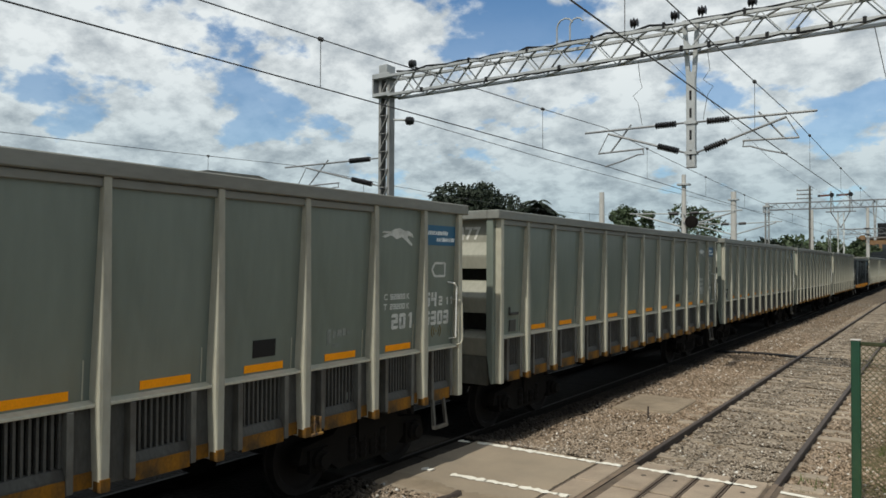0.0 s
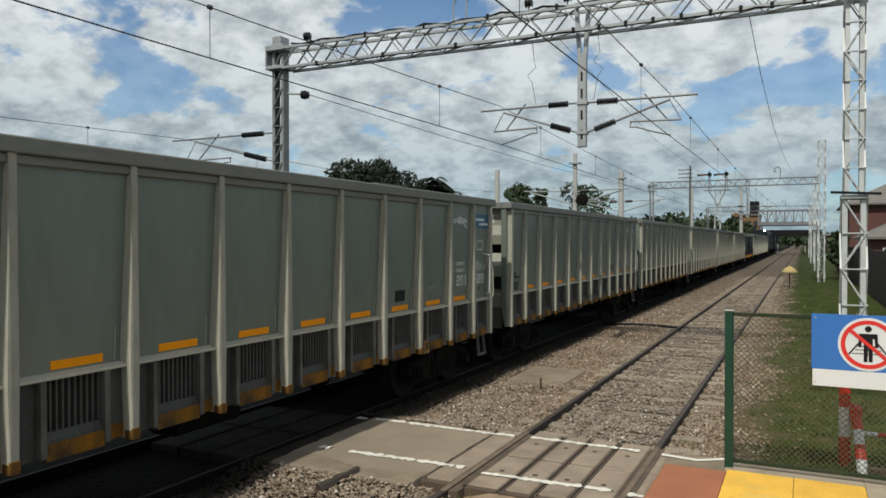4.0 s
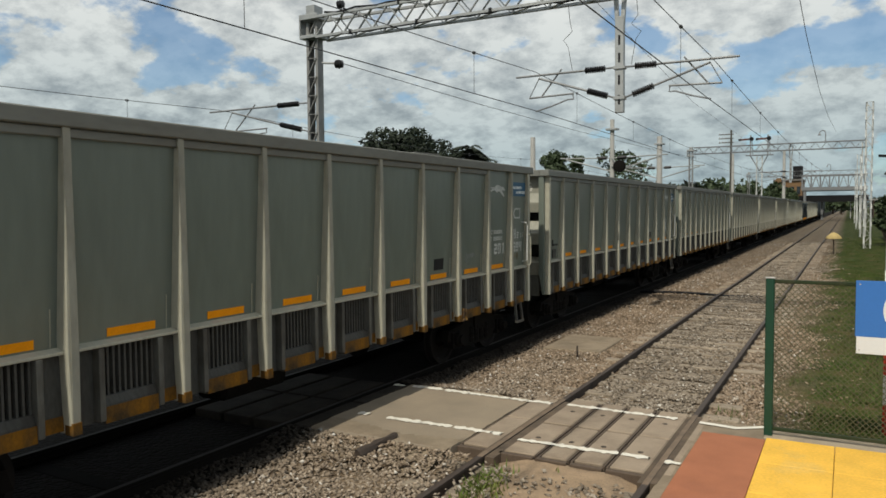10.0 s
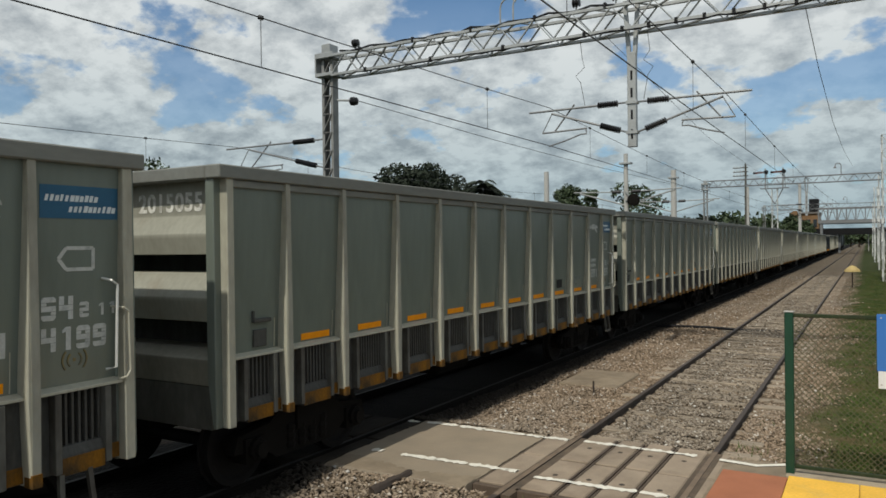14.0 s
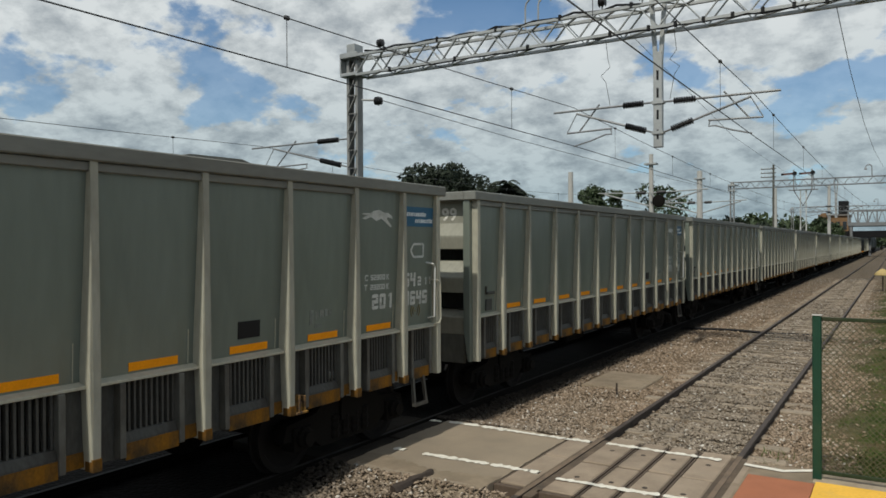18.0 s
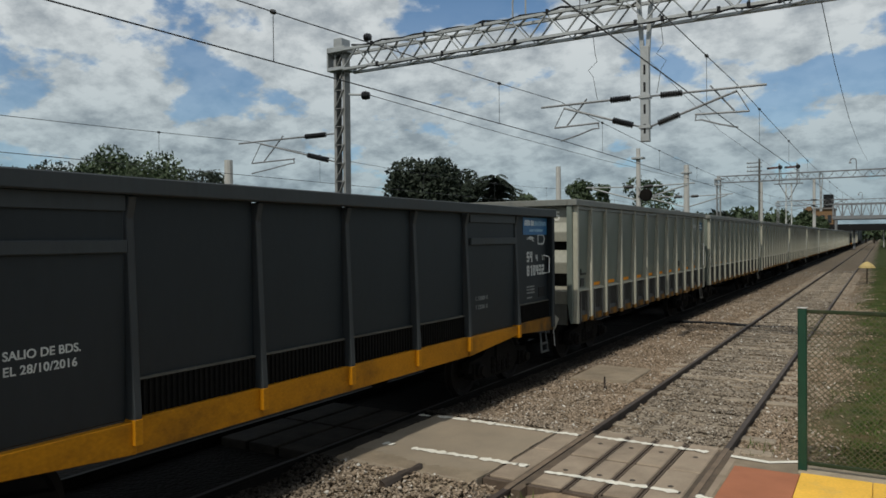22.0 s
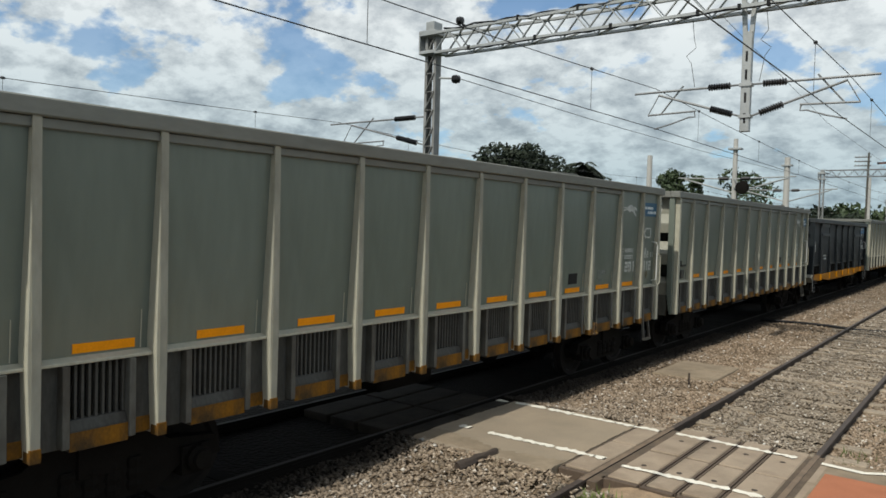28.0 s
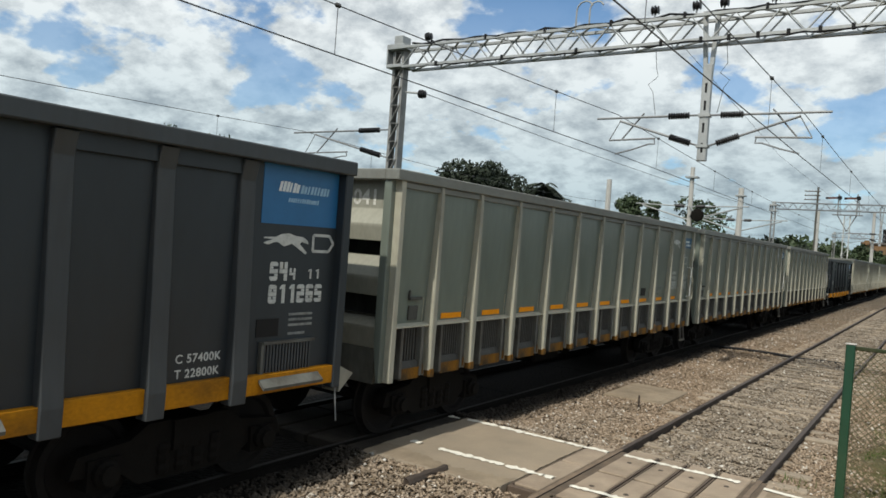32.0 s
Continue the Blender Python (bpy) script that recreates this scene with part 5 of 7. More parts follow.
def dark_wagon(name_no, tall, bays):
    top = 3.40 if tall else 3.17
    PAINT, RIBP = (M_SLATE, M_SLATERIB) if tall else (M_DARK, M_DARKRIB)
    pw = 0.09 if tall else 0.038
    w = empty("low_gondola_wagon" if not tall else "gondola_wagon", "charcoal steel gondola wagon with a yellow painted sill", "freight wagon", "wagons of the goods train")
    L = bays[-1]
    xp = SIDE - 0.12
    post = part("post", prism(B(), [(SIDE - 0.16, 0.92), (SIDE - 0.01, 0.92), (SIDE, 1.15), (SIDE - 0.02, 1.5), (SIDE - 0.075, top - 0.35), (SIDE - 0.03, top - 0.16), (SIDE - 0.16, top - 0.16)], 1, -pw, pw), RIBP, w, bevel=0.008)
    post.matrix_basis = pose(0, -bays[1], 0)
    foot = None if tall else part("post_foot", box(B(), SIDE - 0.13, SIDE + 0.004, -pw - 0.002, pw + 0.002, 0.90, 1.12), M_YELLOW, post, "yellow painted rib foot", bevel=0.004)
    for y in bays[2:-1]:
        p = again(post, w, pose(0, -y, 0))
        if foot:
            again(foot, p)
    for y0, y1 in ((-0.12, 0.0), (-L, -L + 0.12)):
        for s in (1, -1):
            x0, x1 = sorted((s * (SIDE - 0.17), s * (SIDE - 0.01)))
            part("corner_post", box(B(), x0, x1, y0, y1, 0.92, top - 0.1), PAINT, w, bevel=0.012)
    nb = len(bays) - 1
    for i, (a, b) in enumerate(zip(bays, bays[1:])):
        y0, y1 = -b + 0.05, -a - 0.05
        door = (not tall) and i in (1, nb - 2)
        low_end = i in (0, nb - 1)
        if door:
            part("door_panel", box(B(), xp, xp + 0.03, y0, y1, 1.12, top - 0.14), PAINT, w, bevel=0.01)
            part("door_bar", box(B(), xp + 0.03, xp + 0.075, y0 + 0.06, y1, top - 0.64, top - 0.53), RIBP, w, bevel=0.008)
            part("header_plate", box(B(), xp + 0.03, xp + 0.06, y0 + 0.06, y1, top - 0.29, top - 0.15), RIBP, w, bevel=0.006)
            part("sill", prism(B(), [(y0 - 0.05, 0.95 if i > 1 else 0.82), (y1 + 0.05, 0.82 if i > 1 else 0.95), (y1 + 0.05, 1.10), (y0 - 0.05, 1.10)], 0, SIDE - 0.12, SIDE - 0.03), M_YELLOW, w, "yellow painted sill", bevel=0.006)
            continue
        part("side_panel", box(B(), xp - 0.04, xp, y0, y1, 1.10, top - 0.14), PAINT, w)
        if tall and i in (1, 2, 4, 5, 7, 8):
            part("header_plate", box(B(), xp, xp + 0.045, y0, y1, 3.10, top - 0.14), PAINT, w, bevel=0.006)
            part("sill", box(B(), SIDE - 0.12, SIDE - 0.05, y0, y1, 0.98, 1.19), M_YELLOW, w, "yellow painted sill", bevel=0.006)
            continue
        if tall:
            part("sill", box(B(), SIDE - 0.12, SIDE - 0.03, y0, y1, 0.98, 1.17), M_YELLOW, w, "yellow painted sill", bevel=0.006)
            # black sheet painted as the vent's dark inside
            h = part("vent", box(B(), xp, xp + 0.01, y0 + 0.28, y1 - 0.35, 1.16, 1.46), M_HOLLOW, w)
            bm = B()
            for k in range(16):
                yy = y0 + 0.31 + (y1 - y0 - 0.69) * k / 15
                box(bm, xp + 0.01, xp + 0.03, yy - 0.012, yy + 0.012, 1.17, 1.45)
            part("vent_grille", bm, M_SLATERIB, h)
            bm = B()
            box(bm, xp, xp + 0.05, y0 + 0.26, y1 - 0.33, 1.455, 1.485)
            box(bm, xp, xp + 0.05, y0 + 0.25, y0 + 0.28, 1.15, 1.485)
            part("vent_frame", bm, M_DUSTY, h)
            part("hanging_flap", prism(B(), [(SIDE - 0.03, 1.13), (SIDE + 0.06, 1.06), (SIDE + 0.05, 1.03), (SIDE - 0.03, 1.10)], 1, y0 + 0.2, y1 - 0.3), M_DUSTY, w)
            continue
        part("ledge", box(B(), xp, xp + 0.035, y0, y1, 1.435, 1.455), M_ENDGRIME, w, "thin worn ledge")
        # black sheet in place of the shade within the vent
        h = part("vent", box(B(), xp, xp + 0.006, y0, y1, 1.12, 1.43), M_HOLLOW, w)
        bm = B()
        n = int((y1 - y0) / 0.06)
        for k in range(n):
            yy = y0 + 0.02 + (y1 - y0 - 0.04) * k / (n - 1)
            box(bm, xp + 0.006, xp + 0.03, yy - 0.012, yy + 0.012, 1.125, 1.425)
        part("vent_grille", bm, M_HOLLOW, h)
        zb = (0.82, 0.82) if not low_end else ((0.95, 0.86) if i == 0 else (0.86, 0.95))
        zb = zb if not low_end else (zb[1], zb[0]) if i else zb
        part("sill", prism(B(), [(y0 - 0.05, zb[0]), (y1 + 0.05, zb[1]), (y1 + 0.05, 1.12), (y0 - 0.05, 1.12)], 0, SIDE - 0.12, SIDE - 0.05), M_OCHRE if i == 0 else M_YELLOW, w, "yellow painted sill", bevel=0.006)
    for s in (1, -1):
        x0, x1 = sorted((s * (SIDE - 0.18), s * (SIDE + 0.02)))
        part("top_rail", box(B(), x0, x1, -L - 0.02, 0.02, top - 0.15, top), RIBP, w, bevel=0.012)
    part("far_side_wall", box(B(), -SIDE + 0.1, -SIDE + 0.15, -L + 0.05, -0.05, 0.95, top - 0.14), PAINT, w)
    for y, s in ((0, 1), (-L, -1)):
        lo, hi = (y - 0.14, y - 0.08) if s > 0 else (y + 0.08, y + 0.14)
        part("end_plate", box(B(), -1.4, 1.4, lo, hi, 0.9, top - 0.1), PAINT, w)
        lo, hi = (y - 0.1, y + 0.02) if s > 0 else (y - 0.02, y + 0.1)
        part("end_rail", box(B(), -1.37, 1.37, lo, hi, top - 0.15, top - 0.002), PAINT, w, bevel=0.012)
        part("end_rib", box(B(), -1.38, 1.38, lo + (0.03 if s > 0 else 0), hi - (0 if s > 0 else 0.03) - (0.03 if s > 0 else -0.0), top - 0.57, top - 0.50), PAINT, w, bevel=0.01)
        coupler(w, y, s)
        bm = B()
        prism(bm, [(y, 0.86), (y, 1.15), (y + s * 0.22, 1.05)], 0, SIDE - 0.3, SIDE - 0.02)
        part("end_bracket", bm, M_ENDGREY, w, "pale gusset at the corner")
        part("lever_rod", tube(B(), (SIDE - 0.03, y - s * 0.06, 0.93), (SIDE - 0.01, y - s * 0.03, 0.55), 0.008, 6), M_TUBE, w, "thin pale uncoupling rod")
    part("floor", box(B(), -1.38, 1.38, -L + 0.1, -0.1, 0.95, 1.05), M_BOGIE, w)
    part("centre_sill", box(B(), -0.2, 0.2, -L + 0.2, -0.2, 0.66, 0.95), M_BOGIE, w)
    # handwheel at the rear
    bm = B()
    wheel_rim(bm, (0.84, -L - 0.06, top - 0.75), 0.29)
    part("handwheel", bm, M_GALV, w, "pale spoked brake handwheel")
    bm = B()
    box(bm, 0.55, 1.0, -L - 0.02, -L + 0.08, 1.0, top - 0.92)
    prism(bm, [(1.0, 2.1), (1.15, 2.28), (1.15, 2.36), (0.95, 2.3)], 1, -L - 0.05, -L + 0.05)
    part("brake_housing", bm, M_HOLLOW, w)
    words(name_no, 0.22, M_WHITE, w, on_end(0.44, top - 0.41, -L + 0.077), "end_number", 1.05, 0.006)
    step_ladder(w, -L + 0.35, RIBP, 2)
    if not tall:
        step_ladder(w, -0.5, RIBP, 2)
    handrail(w, -L + 0.28, 1.95, 2.33, xp)
    if not tall:
        handrail(w, -0.28, 1.96, 2.30, xp)
    # marks
    if tall:
        decal = part("decal", box(B(), xp, xp + 0.006, -1.20, -0.13, 2.66, 3.27), M_BLUE2, w, "bright blue decal with white strokes")
        part("decal_strokes", slanted_strokes(-1.0, -0.72, 2.99, 0.105, 6, 5, xp + 0.006), M_DECALWHITE, decal)
        part("decal_strokes", slanted_strokes(-0.70, -0.27, 2.99, 0.09, 9, 6, xp + 0.006), M_DECALPALE, decal)
        part("decal_strokes", slanted_strokes(-0.86, -0.42, 2.89, 0.05, 14, 7, xp + 0.006), M_DECALPALE, decal)
    else:
        decal = part("decal", box(B(), xp, xp + 0.006, -1.23, -0.15, 2.69, 3.00), M_BLUE2, w, "bright blue decal with white strokes")
        part("decal_strokes", slanted_strokes(-1.18, -0.76, 2.855, 0.105, 6, 5, xp + 0.006), M_DECALWHITE, decal)
        part("decal_strokes", slanted_strokes(-0.74, -0.19, 2.855, 0.09, 9, 6, xp + 0.006), M_DECALPALE, decal)
        part("decal_strokes", slanted_strokes(-0.96, -0.34, 2.745, 0.055, 14, 7, xp + 0.006), M_DECALPALE, decal)
    part("hound_mark", hound(-1.15 if tall else -1.06, 2.45 if tall else 2.60, 0.62 if tall else 0.32, xp), M_STENCIL, w, "white running-hound shape")
    part("tag_mark", tag_outline(-0.46 if tall else -0.56, 2.40 if tall else 2.52, 0.31, 0.17, xp, True), M_STENCIL, w, "white stencilled tag outline")
    o, dz, hh, pp = (-1.04, 0, 0.19, 0.13) if tall else (-1.07, 0.10, 0.19, 0.135)
    stencil("54", hh, w, o, 2.09 + dz, xp, pp)
    stencil("4", hh * 0.62, w, o + (0.27 if tall else 0.40), 2.10 + dz, xp, 0.1)
    stencil("11", 0.10, w, o + (0.52 if tall else 0.68), 2.11 + dz, xp, 0.11 if tall else 0.07)
    stencil(name_no, hh, w, o, 1.86 + dz * 0.8, xp, pp, name="fleet_number")
    bm = B()
    ms = -0.74 if tall else -1.08
    for k in range(3):
        box(bm, xp, xp + 0.004, ms, ms + 0.34, 1.62 + 0.055 * k, 1.645 + 0.055 * k)
    box(bm, xp, xp + 0.004, ms, ms + 0.24, 1.53, 1.555)
    part("stencil_mark", bm, M_FAINT, w)
    part("label_plate", box(B(), xp, xp + 0.008, -1.17 if tall else -0.55, -0.88 if tall else -0.25, 1.53, 1.71), M_BLACK, w, "small black plate")
    if tall:
        words("C 57400K", 0.11, M_STENCIL, w, on_side(-2.07, 1.36, xp + 0.001), "lettering", 1.1, 0.002)
        words("T 22800K", 0.11, M_STENCIL, w, on_side(-2.07, 1.225, xp + 0.001), "lettering", 1.1, 0.002)
    else:
        words("C 52000 K", 0.09, M_FAINT, w, on_side(-3.10, 1.65, xp + 0.031), "lettering", 1.1, 0.002)
        words("T 22200 K", 0.09, M_FAINT, w, on_side(-3.10, 1.51, xp + 0.031), "lettering", 1.1, 0.002)
        words("SALIO DE BDS.", 0.095, M_STENCIL, w, on_side(-10.36, 1.76, xp + 0.031), "lettering", 1.0, 0.002)
        words("EL 28/10/2016", 0.095, M_STENCIL, w, on_side(-10.36, 1.645, xp + 0.031), "lettering", 1.05, 0.002)
    add_bogie(w, -1.65)
    add_bogie(w, -L + 1.65)
    return w


def locomotive(lit):
    w = empty("locomotive", "dark diesel locomotive hauling the train, rear lamp lit" if lit else "dark diesel locomotive at the head of the train", "locomotive", "locomotives of the goods train")
    L = 17.0
    part("hood", box(B(), -1.3, 1.3, -L + 1.0, -3.6, 1.2, 4.15), M_DARK, w, bevel=0.12)
    part("cab", box(B(), -1.5, 1.5, -3.6, -0.4, 1.2, 4.1), M_DARK, w, bevel=0.15)
    part("frame", box(B(), -1.5, 1.5, -L, 0, 0.95, 1.2), M_BOGIE, w, bevel=0.03)
    part("fuel_tank", box(B(), -1.2, 1.2, -10.4, -6.6, 0.4, 0.95), M_BOGIE, w, bevel=0.1)
    part("roof", prism(B(), [(-1.25, 4.15), (-0.9, 4.62), (0.9, 4.62), (1.25, 4.15)], 1, -L + 1.0, -3.6), M_DARK, w)
    lamp = part("lamp", lathe(B(), (0.95, -L + 0.99, 4.42), (0, -1, 0), [(0, 0.16), (0.12, 0.16), (0.14, 0.12)], 16), M_BLACK, w)
    part("lens", lathe(B(), (0.95, -L + 0.84, 4.42), (0, -1, 0), [(0, 0.13), (0.03, 0.10)], 16), glow("lit_lamp", (1.0, 0.97, 0.9), 40) if lit else M_GLASS, lamp, "lit headlamp" if lit else "")
    add_bogie(w, -2.6)
    add_bogie(w, -L + 2.6)
    return w


def letter_wagon(w, no):
    stencil(no, 0.185, w, -0.845, 1.82, SIDE - 0.14, 0.147, name="fleet_number", lean=True)
    words("201" + no, 0.27, M_NUMBER, w, on_end(0.14, 3.0, -POSTS[-1] + 0.156), "end_number", 1.05, 0.006)


LOW_BAYS = (0, 1.62, 3.40, 4.86, 6.33, 7.79, 9.29, 10.99, 12.53)
TALL_BAYS = (0, 1.42, 2.31, 3.20, 4.7, 6.2, 7.7, 9.15, 10.05, 10.9, 12.4)
# from the engine back; None: wagons that were never near
TRAIN = [("light", "4102"), ("light", "4377"), ("light", "5118"), ("dark", "810417"), ("light", "4920"), ("light", "5240"), ("light", "4388"), ("light", "4477"), ("light", "5303"),
         ("light", "4686"), ("light", "4876"), ("light", "4694"), ("light", "5055"), ("light", "4199"), ("light", "4645"), ("dark", "810432"), ("light", "5295"), ("light", "6012"),
         ("light", "4041"), ("tall", "811265"), ("light", "4530")]


NUDGE = {"4041": 0.16}      # slack in the couplings


def make_train():
    proto = light_wagon()
    used = False
    made = []
    idx = [n for _, n in TRAIN].index("5303")
    y = FRONT_0 + sum(PITCH if k == "light" else DARK_PITCH for k, _ in TRAIN[:idx])
    for k in range(3):
        made.append((locomotive(k == 0), y + 17.9 * (k + 1)))
    for kind, no in TRAIN:
        if kind == "light":
            w = copy_thing(proto, pose(FAR_X, y, 0)) if used else proto
            used = True
            letter_wagon(w, no) if w is not proto else None
        else:
            w = dark_wagon(no, kind == "tall", TALL_BAYS if kind == "tall" else LOW_BAYS)
        made.append((w, y + SHIFT[kind] + NUDGE.get(no, 0)))
        y -= PITCH if kind == "light" else DARK_PITCH
    first = [w for w, _ in made if w is proto][0]
    letter_wagon(first, TRAIN[0][1])
    return made


TRAIN_SET = make_train()


# ---- overhead line: portals, masts, wires ----
UNIT = {}


def strut(parent, p0, p1, w, name="brace", material=None):
    """A flat steel bar between two points, on a shared mesh."""
    material = material or M_GALV
    key = (round(w, 3), material.name)
    if key not in UNIT:
        UNIT[key] = to_mesh("brace", box(B(), -w / 2, w / 2, -w * 0.18, w * 0.18, 0, 1), material)
    ob = new(name, UNIT[key])
    ob.parent = parent
    p0, p1 = Vector(p0), Vector(p1)
    d = p1 - p0
    ob.matrix_basis = Matrix.Translation(p0) @ d.to_track_quat("Z", "Y").to_matrix().to_4x4() @ Matrix.Diagonal((1, 1, d.length, 1))
    return ob


def angle_leg(parent, x, y, z0, z1, sx, sy, w=0.08, name="leg"):
    """An angle-iron leg; its corner points away from the column."""
    t = 0.012
    pts = [(x, y), (x - sx * w, y), (x - sx * w, y - sy * t), (x - sx * t, y - sy * t), (x - sx * t, y - sy * w), (x, y - sy * w)]
    return part(name, prism(B(), pts, 2, z0, z1), M_PALEGALV, parent)


def lattice_column(parent, cx, cy, wx, wy, z0, z1, bay, detail=True, leg=0.08):
    x0, x1, y0, y1 = cx - wx / 2, cx + wx / 2, cy - wy / 2, cy + wy / 2
    for x, sx in ((x0, -1), (x1, 1)):
        for y, sy in ((y0, -1), (y1, 1)):
            angle_leg(parent, x, y, z0, z1, sx, sy, leg)
    n = max(2, round((z1 - z0) / bay))
    joined = None if detail else B()
    for i in range(n):
        a, b = z0 + (z1 - z0) * i / n, z0 + (z1 - z0) * (i + 1) / n
        lo, hi = (a, b) if i % 2 else (b, a)
        lines = [((x0, y0 - 0.004, lo), (x1, y0 - 0.004, hi)), ((x0, y1 + 0.004, lo), (x1, y1 + 0.004, hi)), ((x0 - 0.004, y0, lo), (x0 - 0.004, y1, hi)), ((x1 + 0.004, y0, lo), (x1 + 0.004, y1, hi))]
        lines += [((x0, y0 - 0.006, b), (x1, y0 - 0.006, b)), ((x1 + 0.006, y0, b), (x1 + 0.006, y1, b))]
        for p, q in lines:
            if detail:
                strut(parent, p, q, leg * 0.72, "brace", M_PALEGALV)
            else:
                bar(joined, p, q, leg * 0.6, leg * 0.3)
    if joined:
        part("lacing", joined, M_GALV, parent)


def truss_beam(parent, x0, x1, cy, wy, z0, z1, bay, detail=True, chord=0.075, steel=None):
    steel = steel or M_GALV
    for y in (cy - wy / 2, cy + wy / 2):
        for z in (z0, z1):
            part("chord", box(B(), x0, x1, y - chord / 2, y + chord / 2, z - chord / 2, z + chord / 2), steel, parent, bevel=0.006)
    n = round((x1 - x0) / bay)
    joined = None if detail else B()
    for i in range(n):
        a, m, b = x0 + (x1 - x0) * i / n, x0 + (x1 - x0) * (i + 0.5) / n, x0 + (x1 - x0) * (i + 1) / n
        lines = []
        for y in (cy - wy / 2, cy + wy / 2):
            lines += [((a, y, z0), (m, y, z1)), ((m, y, z1), (b, y, z0))]
        lines += [((a, cy - wy / 2, z1), (m, cy + wy / 2, z1)), ((m, cy + wy / 2, z1), (b, cy - wy / 2, z1)), ((a, cy + wy / 2, z0), (b, cy - wy / 2, z0))]
        for p, q in lines:
            if detail:
                strut(parent, p, q, 0.06, "brace", steel)
            else:
                bar(joined, p, q, 0.05)
    if joined:
        part("web", joined, steel, parent)


def ribbed_insulator(p0, p1, parent, r=0.08):
    d = Vector(p1) - Vector(p0)
    L, prof = d.length, []
    n = max(4, int(L / 0.05))
    for i in range(n):
        s = L * i / n
        prof += [(s, r * 0.45), (s + L / n * 0.3, r), (s + L / n * 0.6, r * 0.95)]
    prof.append((L, r * 0.45))
    return part("insulator", lathe(B(), p0, d, prof, 10), M_INSUL, parent, "dark ribbed porcelain insulator")


def lerp(a, b, f):
    return tuple(u + (v - u) * f for u, v in zip(a, b))


def cantilever(y, x0, s, reach, zt, zb, contact_x, zc):
    """A cantilever from the mast at x0 to one side: top tube, stay, registration tube and steady arm."""
    c = empty("catenary_cantilever", "tubular steel cantilever with dark insulators holding the contact wire", "cantilever", "cantilevers of the overhead line")
    top0, top1 = (x0, y, zt), (x0 + s * reach, y, zt - 0.01)
    low0, low1 = (x0, y, zb), (x0 + s * reach * 0.76, y, zt - 0.08)
    part("top_tube", tube(B(), lerp(top0, top1, 0.28), top1, 0.026, 8), M_TUBE, c)
    part("top_link", tube(B(), top0, lerp(top0, top1, 0.1), 0.022, 6), M_TUBE, c)
    ribbed_insulator(lerp(top0, top1, 0.09), lerp(top0, top1, 0.29), c)
    part("stay_tube", tube(B(), lerp(low0, low1, 0.34), low1, 0.026, 8), M_TUBE, c)
    part("stay_link", tube(B(), low0, lerp(low0, low1, 0.1), 0.022, 6), M_TUBE, c)
    ribbed_insulator(lerp(low0, low1, 0.09), lerp(low0, low1, 0.35), c)
    br0, br1 = (x0 + s * reach * 0.53, y + 0.05, zt + 0.10), (x0 + s * reach * 0.74, y + 0.05, zb + 0.17)
    part("brace", tube(B(), br0, br1, 0.02, 6), M_TUBE, c)
    rg0, rg1 = (x0 + s * reach * 0.40, y, zb + 0.18), (x0 + s * reach * 0.86, y, zb + 0.15)
    part("registration_tube", tube(B(), rg0, rg1, 0.022, 8), M_TUBE, c)
    part("hanger_rod", tube(B(), (x0 + s * reach * 0.76, y, zt - 0.1), rg1, 0.012, 6), M_TUBE, c)
    bm = B()
    sx = x0 + s * reach * 0.41
    pts = [(sx, y, zb + 0.16), (sx - s * 0.02, y, zb + 0.05), (sx + s * 0.12, y, zb + 0.05), lerp((sx, y, zb + 0.05), (contact_x, y, zc), 0.55), (contact_x, y, zc)]
    polytube(bm, pts, 0.018, 6)
    part("steady_arm", bm, M_TUBE, c)
    return c


def wire_run(name, label, pts, r=0.010):
    bm = B()
    polytube(bm, pts, r, 5)
    ob = part(name, bm, M_WIRE)
    return tagged(ob, label, "overhead wire")


def sag(y0, y1, z_sup, drop, n=10):
    return [(y0 + (y1 - y0) * i / n, z_sup - drop * (1 - (2 * i / n - 1) ** 2)) for i in range(n + 1)]


def catenary(supports, zm, zc, sags, rm=0.0085, rc=0.0095):
    """Messenger and contact wire with droppers; supports are (x, y) along the line, sags the messenger's drop in each span."""
    run = empty("catenary", "messenger and contact wire with thin droppers", "overhead wire", "wires of the overhead line")
    mess, cont, drops = [], [], []
    for k, ((xa, a), (xb, b)) in enumerate(zip(supports, supports[1:])):
        pts = sag(a, b, zm, sags[min(k, len(sags) - 1)])
        for y, z in pts[(1 if k else 0):]:
            x = xa + (xb - xa) * (y - a) / (b - a)
            mess.append((x, y, z))
            cont.append((x, y, zc))
        n = max(2, int((b - a) / 6))
        for i in range(n):
            f = (i + 0.5) / n
            i10 = f * 10
            lo = int(i10)
            z = pts[lo][1] + (pts[min(lo + 1, 10)][1] - pts[lo][1]) * (i10 - lo)
            drops.append((xa + (xb - xa) * f, a + (b - a) * f, z))
    part("messenger_wire", polytube(B(), mess, rm, 5), M_WIRE, run)
    part("contact_wire", polytube(B(), cont, rc, 5), M_WIRE, run)
    for dx, dy, dz in drops:
        if 2 < dy < 75:
            d = part("dropper", tube(B(), (dx, dy, zc), (dx, dy, dz), 0.005, 4), M_WIRE, run)
            part("clamp", lathe(B(), (dx, dy - 0.05, dz), (0, 1, 0), [(0, 0.015), (0.02, 0.034), (0.08, 0.034), (0.1, 0.015)], 6), M_WIRE, d)
    return run


